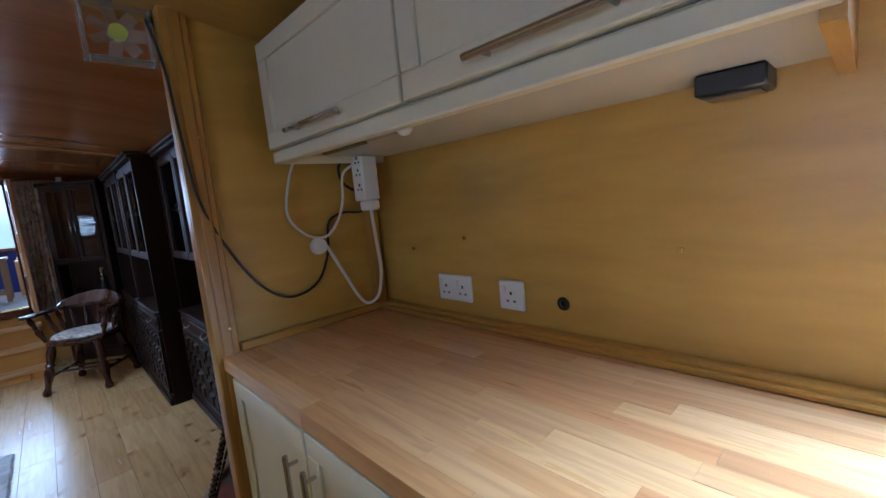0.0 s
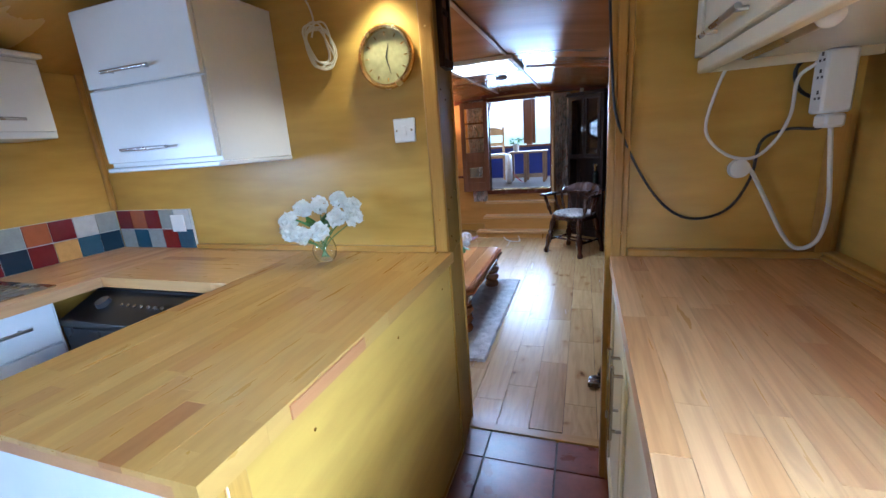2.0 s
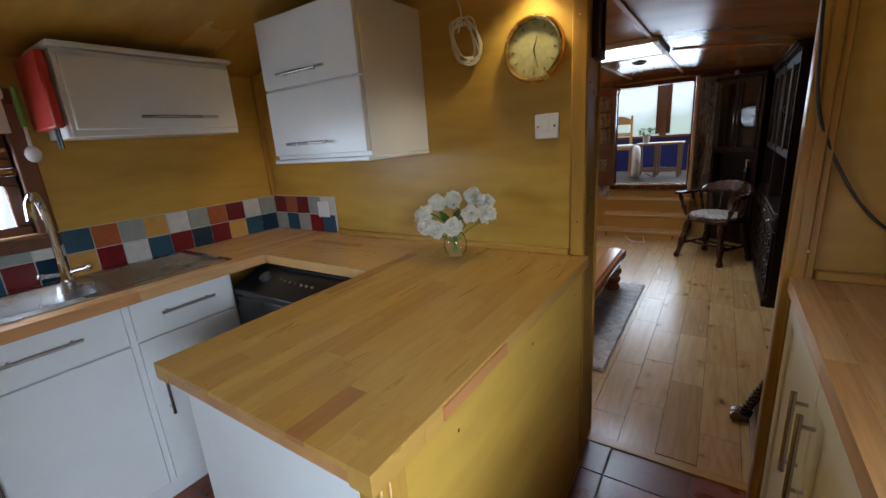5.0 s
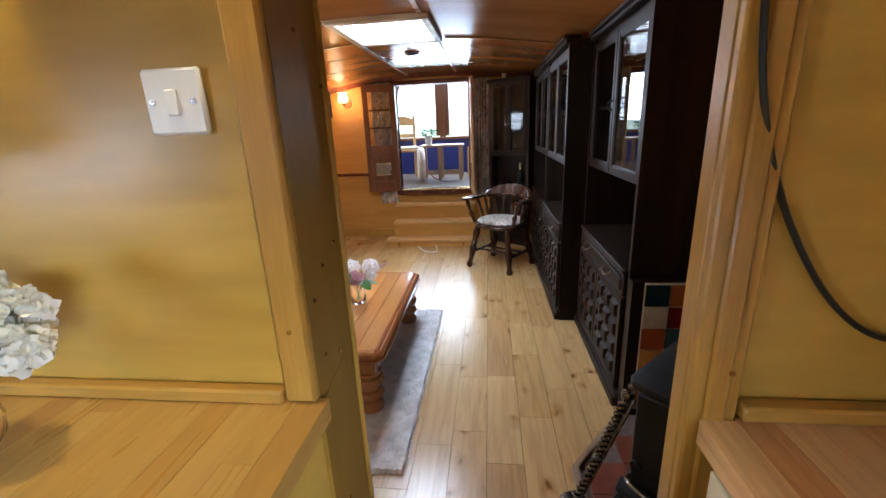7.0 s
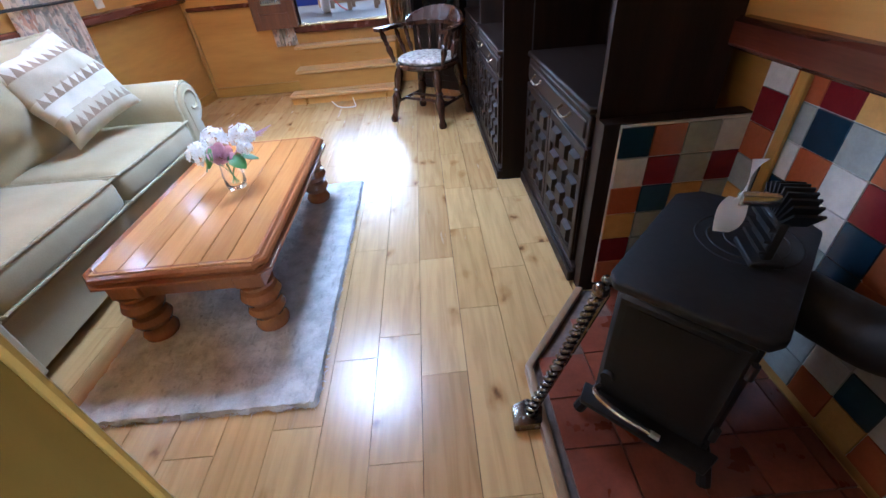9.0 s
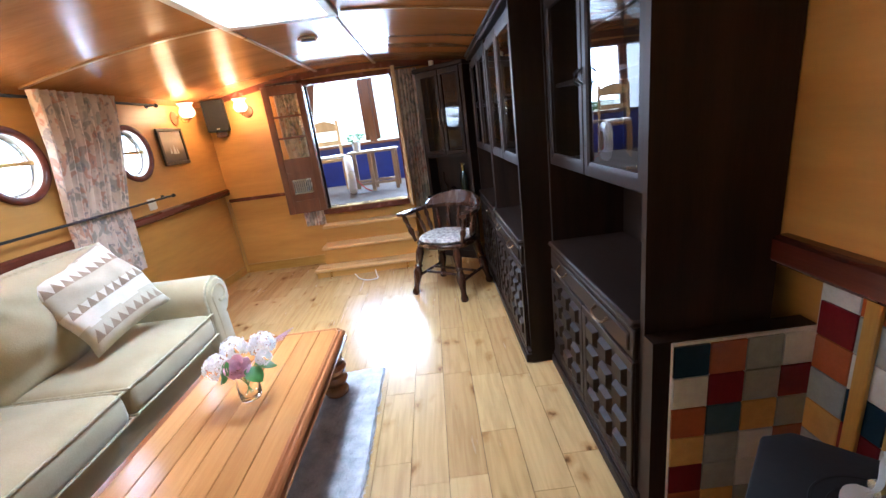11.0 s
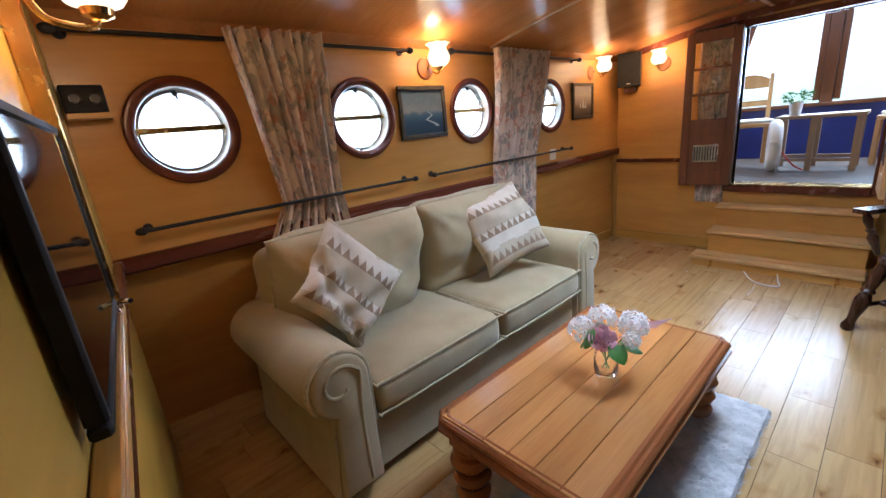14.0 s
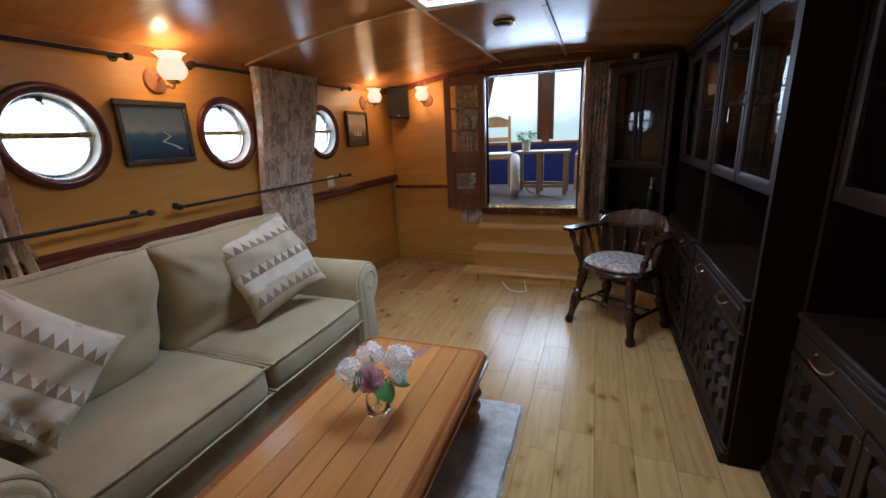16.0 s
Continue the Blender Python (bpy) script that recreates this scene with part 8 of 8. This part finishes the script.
for sx in (-1, 1):
    for sy in (-0.17, 0.17):
        bm = bmesh.new()
        tube(bm, smooth([(sx * 0.12, sy, 0.115), (sx * 0.145, sy * 1.12, 0.07), (sx * 0.165, sy * 1.25, 0.014)], 4), 0.017, 8)
        part("leg", bm, BLACKIRON, sv)
part("back_shield", B(-0.15, 0.2055, 0.14, 0.15, 0.2105, 0.50), BLACKIRON, sv)
fl2 = thing("flue_pipe", "matt black stove flue pipe rising to the roof", "flue", (0.60, 0.42, 0.5))
bm = bmesh.new()
tube(bm, smooth([(0.53, 0.58, 0.49), (0.56, 0.50, 0.49), (0.585, 0.43, 0.50), (0.60, 0.38, 0.56), (0.60, 0.37, 0.70), (0.60, 0.37, 1.84)], 6), 0.062, 20)
part("pipe", bm, BLACKIRON, fl2)
bm = bmesh.new()
lathe(bm, [(0.064, 0), (0.072, 0.004), (0.072, 0.03), (0.064, 0.034)], pose(0.60, 0.37, 0.72), 24, cap=False)
part("collar", bm, BLACKIRON, fl2)

sf = thing("stove_fan", "black stove-top fan with pale metal blades", "fan", (0.447, 0.640, 0.5625), -106, local=True)
part("foot", B(-0.05, -0.02, 0.0, 0.05, 0.045, 0.014, bevel=0.003), BLACKIRON, sf)
part("column", B(-0.042, 0.0, 0.0145, 0.042, 0.022, 0.105, bevel=0.004), BLACKIRON, sf)
for z in (0.035, 0.062, 0.088):
    part("column_rib", B(-0.046, -0.012, z, 0.046, -0.0005, z + 0.007), BLACKIRON, sf)
for k in range(9):
    bm = bmesh.new()
    vs = box(bm, -0.0025, 0.004, 0.045, 0.0025, 0.055, 0.102)
    bmesh.ops.rotate(bm, cent=(0, 0, 0.0), matrix=Matrix.Rotation(radians(-40 + 10 * k), 3, "Y"), verts=vs)
    bmesh.ops.translate(bm, vec=(0, 0, 0.062), verts=vs)
    part("cooling_fin", bm, BLACKIRON, sf)
bm = bmesh.new()
cyl(bm, (0, -0.062, 0.135), (0, 0.004, 0.135), 0.015, n=16)
part("motor", bm, STEEL, sf)
BLADE = mat("satin_metal", (0.80, 0.79, 0.76), 0.28, 0.35)
for s in (1, -1):
    bm = bmesh.new()
    sheet(bm, lambda u, v: ((v - 0.5) * 0.056 * math.sin(math.pi * (0.10 + 0.88 * u)) + 0.022 * s * u, -0.064 - 0.03 * (v - 0.5) * s, 0.135 + s * 0.095 * u), 10, 5)
    bmesh.ops.solidify(bm, geom=bm.faces[:], thickness=0.0012)
    part("blade", bm, BLADE, sf)

pk = thing("poker_set", "twisted dark brass fire poker leaning on the stove", "poker", (0.0, 0.63, 0.0))
p0, p1 = Vector((-0.005, 0.64, 0.03)), Vector((0.165, 0.70, 0.44))
bm = bmesh.new()
d = (p1 - p0).normalized()
s1 = d.orthogonal().normalized()
s2 = d.cross(s1)
for ph in (0, math.pi):
    tube(bm, [p0 + d * (p1 - p0).length * k / 90 + (s1 * math.cos(ph + k * 0.75) + s2 * math.sin(ph + k * 0.75)) * 0.009 for k in range(91)], 0.0075, 7)
PEWTER = mottled("dark_pewter", (0.12, 0.10, 0.08), (0.24, 0.20, 0.16), 40, 0.25, 0.1, metal=1.0)
part("twisted_shaft", bm, PEWTER, pk)
bm = bmesh.new()
ball(bm, p1, 0.022, 14)
ball(bm, p1 + d * 0.03, 0.014, 12)
part("knob", bm, PEWTER, pk)
bm = bmesh.new()
prism(bm, [(-0.055, 0.60), (0.03, 0.60), (0.045, 0.66), (0.0, 0.69), (-0.05, 0.67)], "z", 0.001, 0.035, 0.008)
part("shovel_end", bm, PEWTER, pk)
bm = bmesh.new()
tube(bm, [p0 + Vector((0.02, 0.01, -0.008)), p1 + Vector((0.03, 0.015, -0.03))], 0.006, 8)
part("tongs", bm, PEWTER, pk)

# loose lead and bracket by the steps
ld = thing("loose_lead", "loose white lead lying on the floor by the steps", "cable", (-1.0, 3.9, 0))
bm = bmesh.new()
tube(bm, smooth([(-1.12, 3.98, 0.02), (-1.05, 3.86, 0.006), (-0.96, 3.80, 0.006), (-0.88, 3.82, 0.006), (-0.90, 3.92, 0.006), (-0.92, 4.0, 0.03)]), 0.005, 6)
part("lead", bm, WHITECABLE, ld)
for x in (-1.36, -0.60):
    bk = thing("step_bracket", "small brass bracket at the foot of the steps", "bracket", (x, 4.02, 0), group="brass step brackets")
    part("plate", boxes((x - 0.010, 4.018, 0.0, x + 0.010, 4.033, 0.055), (x - 0.010, 3.99, 0.0, x + 0.010, 4.018, 0.004)), BRASS, bk)

# ---- pieces: floors and splashback ----
floor_s = solid("floor_saloon", B(-2.90, 0.20, -0.013, 0.90, YE + 0.05, -0.0105), mat("board_gap", (0.03, 0.018, 0.010), 0.8), "oiled oak board floor with knots in the saloon", "floor")
rng = random.Random(4)
W = 0.153
known = {-4: 0.919, -3: 1.01, -2: 0.828, -1: 1.12, 0: 0.62}
for k in range(-19, 6):
    x0 = -0.014 + k * W
    if x0 + W < -2.85 or x0 > 0.80:
        continue
    joint = known.get(k, 0.5 + rng.uniform(0, 0.5))
    ys = [joint]
    while ys[-1] < YE + 0.05:
        ys.append(ys[-1] + rng.uniform(0.42, 0.75))
    while ys[0] > 0.20:
        ys.insert(0, ys[0] - rng.uniform(0.42, 0.7))
    for a, b in zip(ys, ys[1:]):
        a2, b2 = max(a, 0.201), min(b, YE + 0.04)
        if b2 - a2 > 0.01:
            piece("board", floor_s, OAKPLANK, x0 + 0.0010, a2 + 0.0009, -0.0104, x0 + W - 0.0010, b2 - 0.0009, rng.uniform(-0.0005, 0.0))
floor_k = solid("floor_galley", B(-2.45, Y0, -0.0119, 0.65, 0.149, -0.0075), DARKGROUT, "red quarry tile floor with dark grout in the galley", "floor")
for i in range(-7, 4):
    for j in range(-9, 1):
        x0, y0 = -0.48 + i * 0.30, -0.017 + j * 0.30
        x1, y1 = min(x0 + 0.292, 0.64), min(y0 + 0.292, 0.148)
        x0, y0 = max(x0, -2.44), max(y0, Y0)
        if x1 - x0 > 0.02 and y1 - y0 > 0.02:
            piece("floor_tile", floor_k, QUARRY, x0, y0, -0.0085, x1, y1, rng.uniform(-0.0012, 0.0))
splash = solid("splashback_side", B(XL + 0.0005, -1.86, 0.9205, XL + 0.006, -0.006, 1.115), GROUT, "two rows of colourful glazed tiles behind the sink", "tiles")
SPLASH_ROWS = ("NBYMNMBWMYNMBOWOGYWN", "GWMOGWYGOBWGWYNWGMGO")
END_ROWS = ("GBGMB", "MOMGW")
for i in range(19):
    for j in range(2):
        y1, z0 = -0.012 - i * 0.0985, 0.922 + j * 0.0975
        if z0 > 1.0 and wy0 - 0.06 < y1 - 0.05 < wy1 + 0.05:
            z1 = 1.058
        else:
            z1 = z0 + 0.0935
        piece("tile", splash, tile_at(SPLASH_ROWS, i, j), XL + 0.004, y1 - 0.0945, z0, XL + 0.012, y1, z1)
splash2 = solid("splashback_bulkhead", B(-2.385, -0.006, 0.9205, -1.875, -0.0005, 1.115), GROUT, "two rows of colourful glazed tiles on the bulkhead", "tiles")
for i in range(5):
    for j in range(2):
        x0, z0 = -2.378 + i * 0.0995, 0.922 + j * 0.0975
        piece("tile", splash2, tile_at(END_ROWS, i, j), x0, -0.012, z0, x0 + 0.0955, -0.004, z0 + 0.0935)
tsw = thing("cooker_switch", "white socket plate on the tiled splashback", "socket", (-1.96, -0.012, 1.0))
part("plate", B(-2.00, -0.020, 1.005, -1.915, -0.0125, 1.088, bevel=0.003), WHITEPLAST, tsw)
